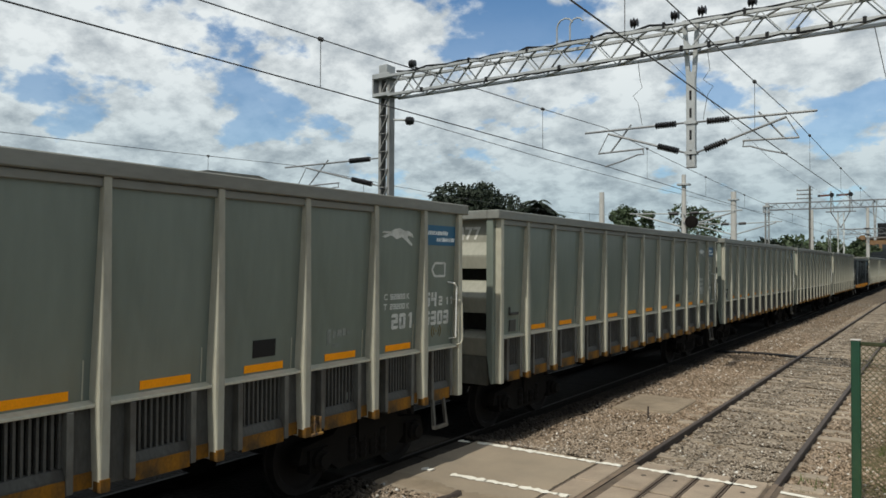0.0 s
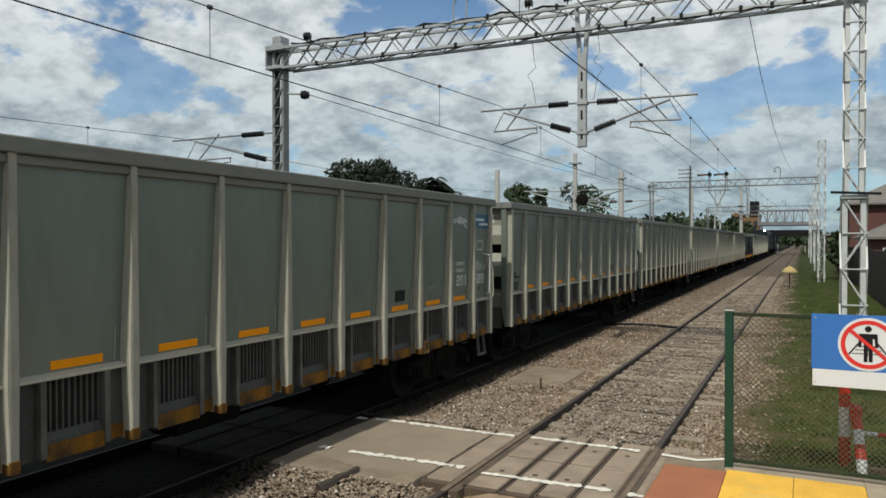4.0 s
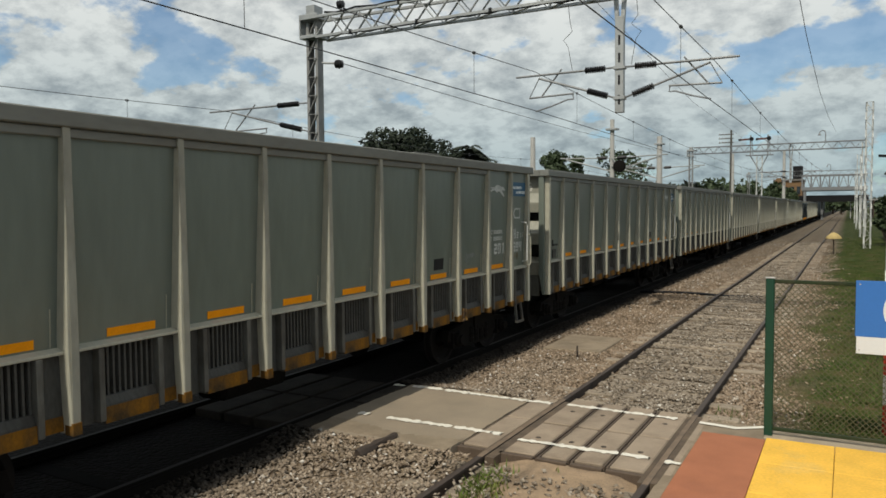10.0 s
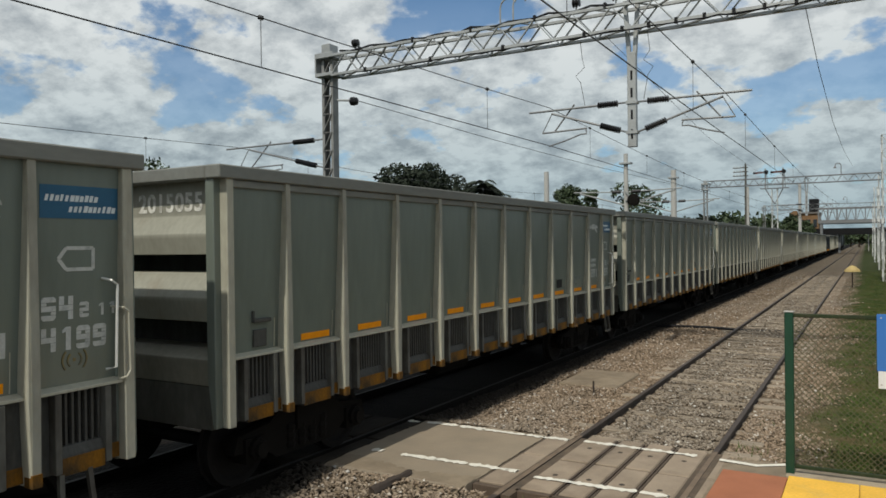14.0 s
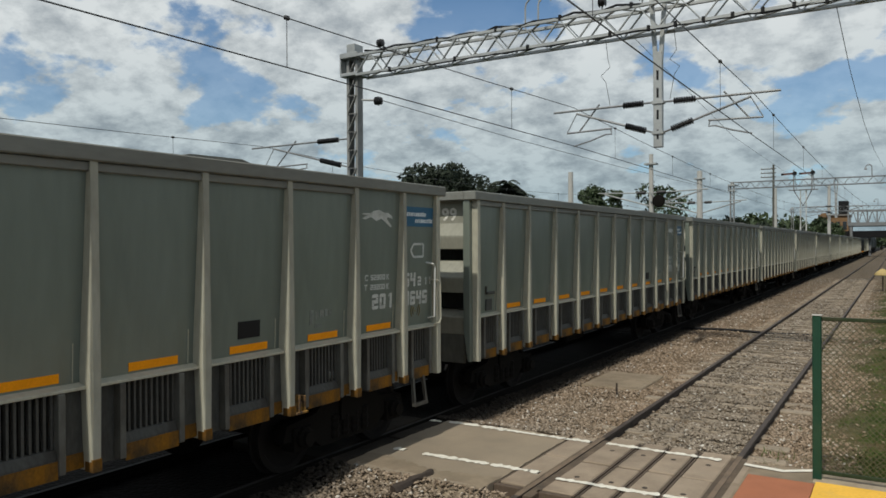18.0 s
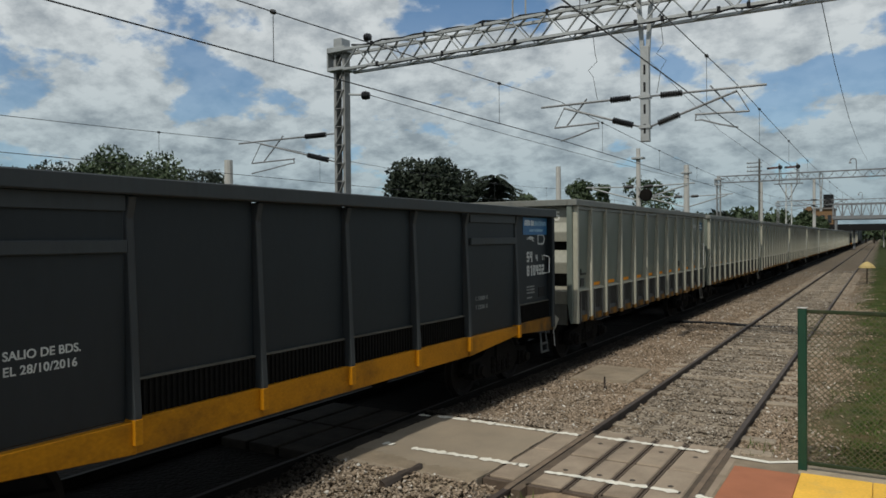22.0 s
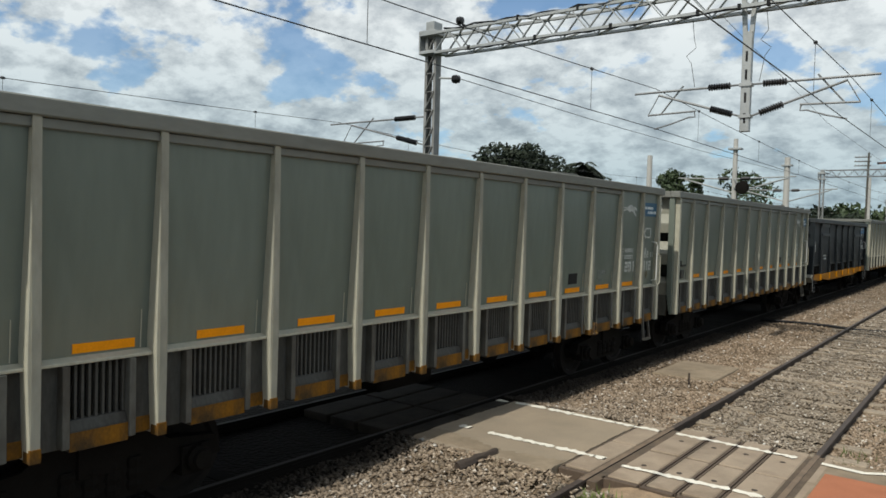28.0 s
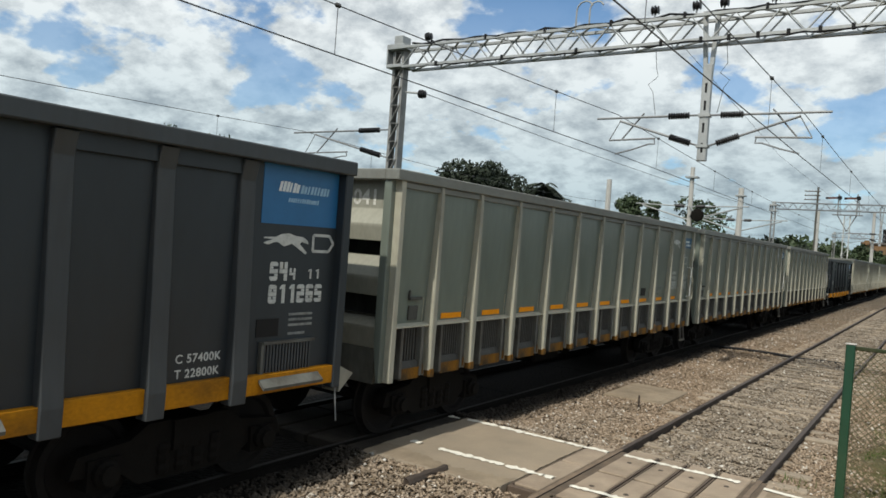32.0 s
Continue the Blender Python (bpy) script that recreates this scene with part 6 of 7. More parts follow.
def portal(y, detail, xl=-13.46, xr=0.91, zb=7.50, zt=8.06, arms=True):
    p = empty("catenary_portal", "galvanised lattice steel portal spanning two tracks", "catenary portal", "portals of the overhead line")
    # left column: two channels laced on the faces along the track
    for s in (-1, 1):
        part("channel", prism(B(), [(xl + s * 0.20, y - 0.125), (xl + s * 0.20, y + 0.125), (xl + s * 0.11, y + 0.125), (xl + s * 0.11, y + 0.11), (xl + s * 0.185, y + 0.11), (xl + s * 0.185, y - 0.11), (xl + s * 0.11, y - 0.11), (xl + s * 0.11, y - 0.125)], 2, -0.5, 8.15), M_COLUMN, p)
    nz = 16
    for i in range(nz):
        za, zc = -0.4 + 8.4 * i / nz, -0.4 + 8.4 * (i + 1) / nz
        for yy, flip in ((y - 0.131, 0), (y + 0.131, 1)):
            strut(p, (xl - 0.16, yy, za if not flip else zc), (xl + 0.16, yy, zc if not flip else za), 0.06, "brace", M_COLUMN)
            strut(p, (xl - 0.16, yy, zc), (xl + 0.16, yy, zc), 0.05, "brace", M_COLUMN)
    lattice_column(p, xr, y, 0.34, 0.27, 3.5, 8.15, 0.62, detail, 0.085)
    lattice_column(p, xr, y, 0.42, 0.33, -0.1, 3.5, 0.70, detail, 0.095)
    part("cap_plate", box(B(), xl - 0.34, xl + 0.30, y - 0.27, y + 0.27, 8.02, 8.17), M_GALV, p, bevel=0.01)
    part("cap_plate", box(B(), xl - 0.34, xl + 0.30, y - 0.26, y + 0.26, 7.50, 7.60), M_GALV, p, bevel=0.01)
    part("cap_plate", box(B(), xl - 0.34, xl - 0.30, y - 0.26, y + 0.26, 7.60, 8.02), M_GALV, p)
    part("column_head", box(B(), xl - 0.14, xl + 0.16, y - 0.2, y + 0.2, 8.17, 8.43), M_GALV, p, bevel=0.01)
    truss_beam(p, xl + 0.25, xr + 0.25, y, 0.5, zb, zt, 0.93, detail, steel=M_GALV if y < 50 else M_TUBE)
    part("cross_arm", bar(B(), (xr - 0.42, y - 0.26, 3.60), (xr + 0.46, y - 0.26, 3.55), 0.05), M_BLACK, p, "dark cross arm")
    part("collar", box(B(), xr - 0.24, xr + 0.24, y - 0.24, y + 0.24, 3.46, 3.54), M_GALV, p, bevel=0.008)
    if arms:
        # drop post between the two tracks
        xd = -4.66
        d = part("drop_post", box(B(), xd - 0.10, xd + 0.10, y - 0.07, y + 0.07, 4.82, 7.0), M_GALV, p, bevel=0.01)
        for z in (5.0, 5.45, 5.95, 6.35):
            part("slot", box(B(), xd - 0.024, xd + 0.024, y - 0.074, y + 0.074, z, z + 0.22), M_BLACK, d)
        for s in (-1, 1):
            part("hanger", bar(B(), (xd + s * 0.05, y, 6.7), (xd + s * 0.15, y, 8.2), 0.09), M_GALV, d)
            part("post_clamp", box(B(), xd - 0.13, xd + 0.13, y - 0.1, y + 0.1, 5.81 if s > 0 else 5.12, 5.88 if s > 0 else 5.19), M_GALV, d)
    return p


def pin_insulator(x, y, z):
    i = empty("pin_insulator", "dark porcelain insulator clamped on the steelwork", "insulator", "insulators on the portal")
    part("stem", tube(B(), (x, y, z), (x, y, z + 0.14), 0.02, 6), M_GALV, i)
    part("skirt", lathe(B(), (x - 0.1, y, z + 0.2), (1, 0, 0), [(0, 0.03), (0.03, 0.11), (0.07, 0.06), (0.10, 0.12), (0.14, 0.06), (0.18, 0.10), (0.2, 0.03)], 12), M_INSUL, i)


PORTAL_Y = 17.0
portal(PORTAL_Y, True)
beam_cable = empty("beam_cable", "black cable strung loosely along the top of the portal beam", "cable")
rngc = random.Random(6)
cable_pts = [(-12.9 + 0.35 * i, PORTAL_Y - 0.26 + rngc.uniform(-0.02, 0.02), 8.11 + rngc.uniform(0.0, 0.05) - 0.03 * (i % 3)) for i in range(39)]
part("sheath", polytube(B(), cable_pts, 0.028, 6), M_BLACK, beam_cable)
for i in range(2, 39, 5):
    part("tie", box(B(), cable_pts[i][0] - 0.03, cable_pts[i][0] + 0.03, PORTAL_Y - 0.31, PORTAL_Y - 0.22, 8.03, 8.16), M_BLACK, beam_cable, bevel=0.006)
low_cable = empty("beam_cable", "black cable lashed along the lower chord of the portal beam", "cable")
low_pts = [(-12.9 + 0.3 * i, PORTAL_Y - 0.27 + rngc.uniform(-0.02, 0.02), 7.46 + rngc.uniform(-0.012, 0.03) - 0.02 * (i % 2)) for i in range(46)]
part("sheath", polytube(B(), low_pts, 0.020, 6), M_BLACK, low_cable)
for i in list(range(3, 26, 7)) + list(range(27, 46, 2)):
    part("tie", box(B(), low_pts[i][0] - 0.035, low_pts[i][0] + 0.035, PORTAL_Y - 0.32, PORTAL_Y - 0.24, 7.43, 7.56), M_BLACK, low_cable, bevel=0.006)
cantilever(PORTAL_Y, -4.54, 1, 2.45, 5.85, 5.16, -2.66, 4.98)
cantilever(PORTAL_Y, -4.78, -1, 2.45, 5.86, 5.17, -6.72, 4.99)
cantilever(PORTAL_Y, -13.74, -1, 3.9, 5.74, 4.92, -17.1, 4.75)
for xx in (-12.34, -5.9, -4.95, -4.35, -3.3):
    pin_insulator(xx, PORTAL_Y - 0.25, 8.08)
bk = empty("feeder_bracket", "short bracket with an insulator on the lattice column", "bracket")
part("arm", tube(B(), (-13.2, PORTAL_Y, 6.82), (-12.72, PORTAL_Y, 6.76), 0.03, 8), M_GALV, bk)
part("insulator", lathe(B(), (-12.72, PORTAL_Y, 6.74), (1, 0, -0.1), [(0, 0.03), (0.03, 0.12), (0.08, 0.07), (0.11, 0.13), (0.16, 0.07), (0.2, 0.11), (0.24, 0.03)], 12), M_INSUL, bk)
for xx, zz, rr in ((-7.9, 8.06, 0.22), (-7.55, 8.06, 0.18)):
    g = empty("gooseneck_pipe", "bent conduit pipe on top of the portal beam", "conduit")
    bm = B()
    pts = [(xx, 16.8, zz), (xx, 16.8, zz + 0.45)] + [(xx + rr - rr * math.cos(a), 16.8, zz + 0.45 + rr * math.sin(a)) for a in (0.5, 1.0, 1.57, 2.1, 2.7)]
    polytube(bm, pts, 0.022, 6)
    part("conduit", bm, M_GALV, g)

portal(74.0, True, -13.36, 1.1, 7.75, 8.35, True)
cantilever(74.0, -4.54, 1, 2.45, 5.85, 5.16, -2.4, 4.98)
cantilever(74.0, -4.78, -1, 2.45, 5.86, 5.17, -7.0, 4.99)
portal(132.0, True, -14.6, 1.0, 7.6, 8.3, False)

def beam_lamp(x, y, z):
    """A swan-neck lamp standing on a portal beam."""
    g = empty("beam_lamp", "swan-neck lamp standing on the portal beam", "lamp", "lamps on the portals")
    pts = [(x, y, z), (x, y, z + 0.78)] + [(x - 0.24 + 0.24 * math.cos(a), y, z + 0.78 + 0.25 * math.sin(a)) for a in (0.5, 1.0, 1.57, 2.1, 2.7, 3.14)]
    part("stem", polytube(B(), pts, 0.04, 6), M_TUBE, g)
    part("shade", lathe(B(), (x - 0.48, y, z + 0.60), (0, 0, 1), [(0, 0.12), (0.04, 0.13), (0.12, 0.08), (0.2, 0.045)], 12), M_TUBE, g, "small dull shade")


beam_lamp(-1.9, 74.0, 8.35)
beam_lamp(-2.6, 132.0, 8.3)

catenary([(-2.74, -28), (-2.68, PORTAL_Y), (-2.2, 74), (-2.7, 132), (-2.5, 260)], 5.90, 4.96, (0.19, 0.33, 0.5))
catenary([(-7.9, -28), (-6.72, PORTAL_Y), (-7.05, 74), (-6.8, 132), (-6.95, 260)], 5.94, 5.01, (0.40, 0.45, 0.5))
catenary([(-17.2, -30), (-17.25, PORTAL_Y), (-17.4, 45), (-17.2, 90), (-17.4, 150)], 5.78, 4.70, (0.45, 0.3, 0.45))
wire_run("feeder_wire", "bare feeder wire on insulators beside the column", [(-12.45, 17, 6.72), (-12.5, 26, 6.66), (-12.55, 38, 6.7), (-12.6, 55, 6.9), (-12.6, 74, 7.3)], 0.011)
wire_run("slack_wire", "thin slack wire from beam to beam", [(-1.05, 17, 7.4), (-1.06, 22, 7.15), (-1.07, 32, 7.1), (-1.06, 45, 7.5), (-1.05, 60, 8.3), (-1.02, 74, 9.1)], 0.009)
wire_run("slack_wire", "thin slack wire from beam to beam", [(-5.3, 17, 7.5), (-5.35, 30, 6.7), (-5.4, 45, 6.6), (-5.3, 74, 7.8)], 0.006)
for x0, s in ((-4.3, 1), (-5.9, -1)):
    wire_run("jumper_wire", "curled jumper lead hanging from the beam", [(x0, 17, 7.45), (x0 + 0.05, 17, 7.0), (x0 - s * 0.1, 17, 6.8), (x0 + s * 0.12, 17, 6.62), (x0, 17, 6.45), (x0 - s * 0.1, 17, 5.9)], 0.007)


def lattice_mast(x, y, h, w, label):
    m = empty("lattice_mast", label, "mast", "masts beside the line")
    lattice_column(m, x, y, w, w, -0.3, h, 0.55, True, 0.07)
    return m


lattice_mast(1.05, 53.5, 9.1, 0.40, "slender galvanised lattice mast standing in the grass")
lattice_mast(0.95, 98, 8.6, 0.36, "slender galvanised lattice mast standing in the grass")


def concrete_mast(x, y, h, arms=True, r=0.20):
    m = empty("concrete_mast", "pale tapered concrete mast with wire arms", "mast", "masts beside the line")
    part("shaft", tube(B(), (x, y, -0.4), (x, y, h), r, 10, r * 0.75), M_CONC, m, smooth=False)
    if arms:
        for s in (-1, 1):
            part("arm", tube(B(), (x, y, 5.02), (x + s * 2.6, y, 5.10), 0.03, 6), M_GALV, m)
            part("stay", tube(B(), (x, y, 4.38), (x + s * 2.3, y, 5.04), 0.035, 6), M_GALV, m)
            part("insulator", lathe(B(), (x + s * 0.25, y, 5.03), (s, 0, 0.03), [(0, 0.03), (0.05, 0.08), (0.4, 0.08), (0.45, 0.03)], 8), M_INSUL, m)
        part("clamp", box(B(), x - 0.28, x + 0.28, y - 0.2, y + 0.2, h - 0.5, h - 0.42), M_GALV, m)
    return m


concrete_mast(-9.95, 35.0, 6.85, True, 0.13)
drum = empty("tension_wheel", "dark tensioning wheel hung beside the mast", "pulley")
part("wheel", lathe(B(), (-9.56, 34.75, 4.62), (0, 1, 0), [(0, 0.05), (0.02, 0.28), (0.07, 0.30), (0.10, 0.25), (0.13, 0.30), (0.18, 0.28), (0.2, 0.05)], 20), M_BOGIE, drum)
part("hanger", bar(B(), (-9.95, 34.86, 5.05), (-9.56, 34.86, 4.62), 0.05), M_GALV, drum)
part("stay", bar(B(), (-9.95, 34.86, 4.62), (-9.56, 34.86, 4.62), 0.05), M_GALV, drum)
concrete_mast(-9.98, 45.2, 6.9, True)
concrete_mast(-17.0, 42.5, 7.0, False)
concrete_mast(-21.0, 19.7, 5.65, False)


def telegraph_pole(x, y, h):
    m = empty("telegraph_pole", "dark wooden telegraph pole with crossarms", "utility pole")
    part("pole", tube(B(), (x, y, -0.4), (x, y, h), 0.15, 8, 0.10), M_ENDGRIME, m)
    for z in (h - 0.5, h - 0.95, h - 1.4):
        a = part("crossarm", box(B(), x - 1.3, x + 0.25, y - 0.07, y + 0.07, z, z + 0.09), M_ENDGRIME, m)
        for k in range(5):
            part("insulator", tube(B(), (x - 1.2 + 0.32 * k, y, z + 0.09), (x - 1.2 + 0.32 * k, y, z + 0.22), 0.04, 6), M_CONC, a)


telegraph_pole(-11.6, 88.0, 11.2)
concrete_mast(-11.2, 86.5, 8.5, False, 0.17)
concrete_mast(-9.36, 133.0, 11.9, False, 0.28)


def bracket_signal():
    m = empty("semaphore_signal", "bracket semaphore signal with two red arms on a lattice mast", "signal")
    x, y = -8.85, 90.0
    lattice_column(m, x, y, 0.62, 0.4, -0.3, 8.4, 0.9, True, 0.07)
    part("platform", box(B(), x - 1.45, x + 1.45, y - 0.3, y + 0.3, 8.4, 8.49), M_TUBE, m)
    part("platform_rail", box(B(), x - 1.45, x + 1.45, y - 0.3, y - 0.26, 8.95, 9.0), M_TUBE, m)
    for xx in (x - 0.95, x + 0.85):
        d = part("doll", tube(B(), (xx, y, 8.45), (xx, y, 10.7), 0.08, 8), M_GALV, m)
        part("arm", prism(B(), [(xx - 1.25, 10.12), (xx + 0.1, 10.18), (xx + 0.1, 10.38), (xx - 1.25, 10.34)], 1, y - 0.1, y - 0.06), M_BRICK, d, "dull red semaphore arm")
        part("arm_tip", box(B(), xx - 1.27, xx - 1.02, y - 0.112, y - 0.102, 10.11, 10.35), M_BLACK, d)
        part("spectacle", lathe(B(), (xx + 0.1, y - 0.2, 10.28), (0, 1, 0), [(0, 0.24), (0.08, 0.24), (0.1, 0.16)], 14), M_BLACK, d)
        part("ladder", bar(B(), (xx + 0.25, y, 8.5), (xx + 0.12, y, 10.5), 0.06), M_TUBE, d)
        part("stay", bar(B(), (x, y, 6.7), (xx, y, 8.4), 0.10), M_TUBE, d)


bracket_signal()


# ---- fence, sign, barrier and plants beside the crossing ----
FY = 9.08


def make_fence():
    f = empty("mesh_fence", "dark green steel fence panel with diamond wire mesh", "fence")
    z0, z1, x0, x1 = 0.03, 1.80, -0.76, 3.1
    part("post", box(B(), x0 - 0.045, x0 + 0.045, FY - 0.045, FY + 0.045, z0 - 0.02, z1 + 0.02), M_GREEN, f, "green square steel post", bevel=0.008)
    part("post", box(B(), x1 - 0.045, x1 + 0.045, FY - 0.045, FY + 0.045, z0 - 0.02, z1 + 0.02), M_GREEN, f, bevel=0.008)
    part("post_cap", box(B(), x0 - 0.05, x0 + 0.05, FY - 0.05, FY + 0.05, z1 + 0.02, z1 + 0.028), M_CONC, f)
    part("top_rail", box(B(), x0 + 0.045, x1 - 0.045, FY - 0.02, FY + 0.02, z1 - 0.035, z1 + 0.005), M_OLIVE, f, bevel=0.005)
    part("bottom_rail", box(B(), x0 + 0.045, x1 - 0.045, FY - 0.02, FY + 0.02, z0 + 0.05, z0 + 0.09), M_OLIVE, f, bevel=0.005)
    # woven diagonals
    bm = B()
    w, h, step = x1 - x0 - 0.09, z1 - z0 - 0.10, 0.062
    a, c = x0 + 0.045, z0 + 0.07
    rise = 1.0
    for i in range(-int(h / rise / step) - 1, int(w / step) + 1):
        for s in (1, -1):
            xs = a + i * step
            pa, pb = Vector((xs, FY, c)), Vector((xs + h / rise, FY, c + h))
            # clip to the panel
            t0, t1 = 0.0, 1.0
            if pa.x < a:
                t0 = (a - pa.x) / (pb.x - pa.x)
            if pb.x > a + w:
                t1 = (a + w - pa.x) / (pb.x - pa.x)
            if t1 - t0 < 0.02:
                continue
            p, q = pa.lerp(pb, t0), pa.lerp(pb, t1)
            if s < 0:
                p.x, q.x = 2 * a + w - p.x, 2 * a + w - q.x
            off = 0.003 * s
            tube(bm, (p.x, FY + off, p.z), (q.x, FY + off, q.z), 0.0044, 4)
    m = part("wire_mesh", bm, M_MESH, f, "woven diamond wire mesh")
    m["kind"] = "stuff"


make_fence()


def ring(bm, cx, cz, r0, r1, y0, y1, n=48):
    v = [[bm.verts.new((cx + r * math.cos(2 * math.pi * i / n), y, cz + r * math.sin(2 * math.pi * i / n))) for i in range(n)] for r, y in ((r0, y0), (r1, y0), (r1, y1), (r0, y1))]
    for k in range(4):
        for i in range(n):
            bm.faces.new((v[k][i], v[k][(i + 1) % n], v[(k + 1) % 4][(i + 1) % n], v[(k + 1) % 4][i]))


def disc(bm, cx, cz, r, y0, y1, n=48):
    prism(bm, [(cx + r * math.cos(2 * math.pi * i / n), cz + r * math.sin(2 * math.pi * i / n)) for i in range(n)], 1, y0, y1)


def make_sign():
    s = empty("warning_sign", "blue and white no-crossing sign fixed to the fence", "sign")
    x0, x1, z0, z1, y = 0.085, 1.17, 1.045, 1.83, FY - 0.05
    part("blue_field", box(B(), x0, x1, y - 0.012, y, z0 + 0.185, z1), M_SIGNBLUE, s, "blue enamel field", bevel=0.002)
    part("white_strip", box(B(), x0 + 0.012, x1 - 0.005, y - 0.012, y, z0, z0 + 0.183), M_SIGNWHITE, s, "white lower strip", bevel=0.002)
    cx, cz = 0.625, 1.52
    bm = B()
    disc(bm, cx, cz, 0.285, y - 0.015, y - 0.012)
    part("white_disc", bm, M_SIGNWHITE, s)
    bm = B()
    ring(bm, cx, cz, 0.215, 0.258, y - 0.018, y - 0.0152)
    part("red_ring", bm, M_SIGNRED, s)
    # plain upright pictogram and track
    bm = B()
    disc(bm, cx + 0.0, cz + 0.165, 0.033, y - 0.0175, y - 0.0152, 20)
    part("pictogram", bm, M_BLACK, s)
    part("pictogram", prism(B(), [(cx - 0.085, cz + 0.115), (cx + 0.085, cz + 0.115), (cx + 0.095, cz - 0.03), (cx + 0.065, cz - 0.03), (cx + 0.058, cz + 0.06), (cx + 0.042, cz + 0.06), (cx + 0.042, cz - 0.185), (cx + 0.006, cz - 0.185), (cx, cz - 0.03), (cx - 0.006, cz - 0.185), (cx - 0.042, cz - 0.185), (cx - 0.042, cz + 0.06), (cx - 0.058, cz + 0.06), (cx - 0.065, cz - 0.03), (cx - 0.095, cz - 0.03)], 1, y - 0.0175, y - 0.0152), M_BLACK, s)
    for k in (-1, 1):
        part("pictogram_rail", bar(B(), (cx + k * 0.18, y - 0.0165, cz - 0.11), (cx + k * 0.09, y - 0.0165, cz + 0.01), 0.002, 0.016), M_BLACK, s)
    for zz, hw in ((-0.10, 0.15), (-0.06, 0.12), (-0.02, 0.09)):
        part("pictogram_tie", box(B(), cx - hw, cx + hw, y - 0.0172, y - 0.0154, cz + zz - 0.004, cz + zz + 0.004), M_BLACK, s)
    sl = part("red_slash", box(B(), -0.23, 0.23, y - 0.0215, y - 0.0182, -0.018, 0.018), M_SIGNRED, s)
    sl.matrix_basis = pose(cx, 0, cz, 0, 41, 0)
    for px in (x0 + 0.04, x1 - 0.04):
        for pz in (z0 + 0.04, z1 - 0.04):
            part("screw", lathe(B(), (px, y - 0.012, pz), (0, -1, 0), [(0, 0.009), (0.004, 0.007)], 8), M_CONC, s)


make_sign()


def banded(name, parent, p0, p1, r, bands, first_red=True, label=""):
    """A round post painted in red and white bands."""
    for i in range(bands):
        a, b = lerp(p0, p1, i / bands), lerp(p0, p1, (i + 1) / bands)
        part(name, tube(B(), a, b, r, 14), M_REDPAINT if (i % 2 == 0) == first_red else M_SIGNWHITE, parent, label, smooth=False)


def make_barrier():
    b = empty("pedestrian_barrier", "red and white painted tubular pedestrian barrier behind the fence", "barrier")
    banded("post_band", b, (0.45, 9.9, -0.03), (0.45, 9.9, 1.02), 0.064, 3)
    banded("leg_band", b, (0.62, 9.55, -0.03), (0.565, 9.86, 0.58), 0.058, 4, False)
    part("elbow", lathe(B(), (0.563, 9.87, 0.56), (-0.02, 0.1, 1), [(0, 0.06), (0.05, 0.074), (0.1, 0.07), (0.14, 0.045), (0.15, 0.01)], 14), M_REDPAINT, b)
    banded("rail_band", b, (0.51, 9.9, 0.93), (2.7, 9.9, 0.93), 0.028, 10)
    banded("rail_band", b, (0.60, 9.9, 0.37), (2.7, 9.9, 0.37), 0.028, 11, False)
    part("base_rail", box(B(), 0.66, 2.6, 9.52, 9.62, -0.03, 0.07), M_TIMBER, b, bevel=0.01)


make_barrier()


def track_marker():
    m = empty("track_marker", "low yellow hooded marker on a short dark post beside the rail", "marker")
    x, y = -0.72, 48.0
    part("post", tube(B(), (x, y, -0.2), (x, y, 0.95), 0.032, 8), M_WOOD, m)
    bm = B()
    lathe(bm, (x, y, 0.78), (0, 0, 1), [(0, 0.42), (0.02, 0.43), (0.14, 0.37), (0.27, 0.22), (0.34, 0.10), (0.37, 0.02)], 10)
    part("hood", bm, mat("faded_yellow_paint", (0.40, 0.30, 0.12), 0.8, 0, 0.2, 3, 20, 0.1), m, "faded yellow hood")


track_marker()


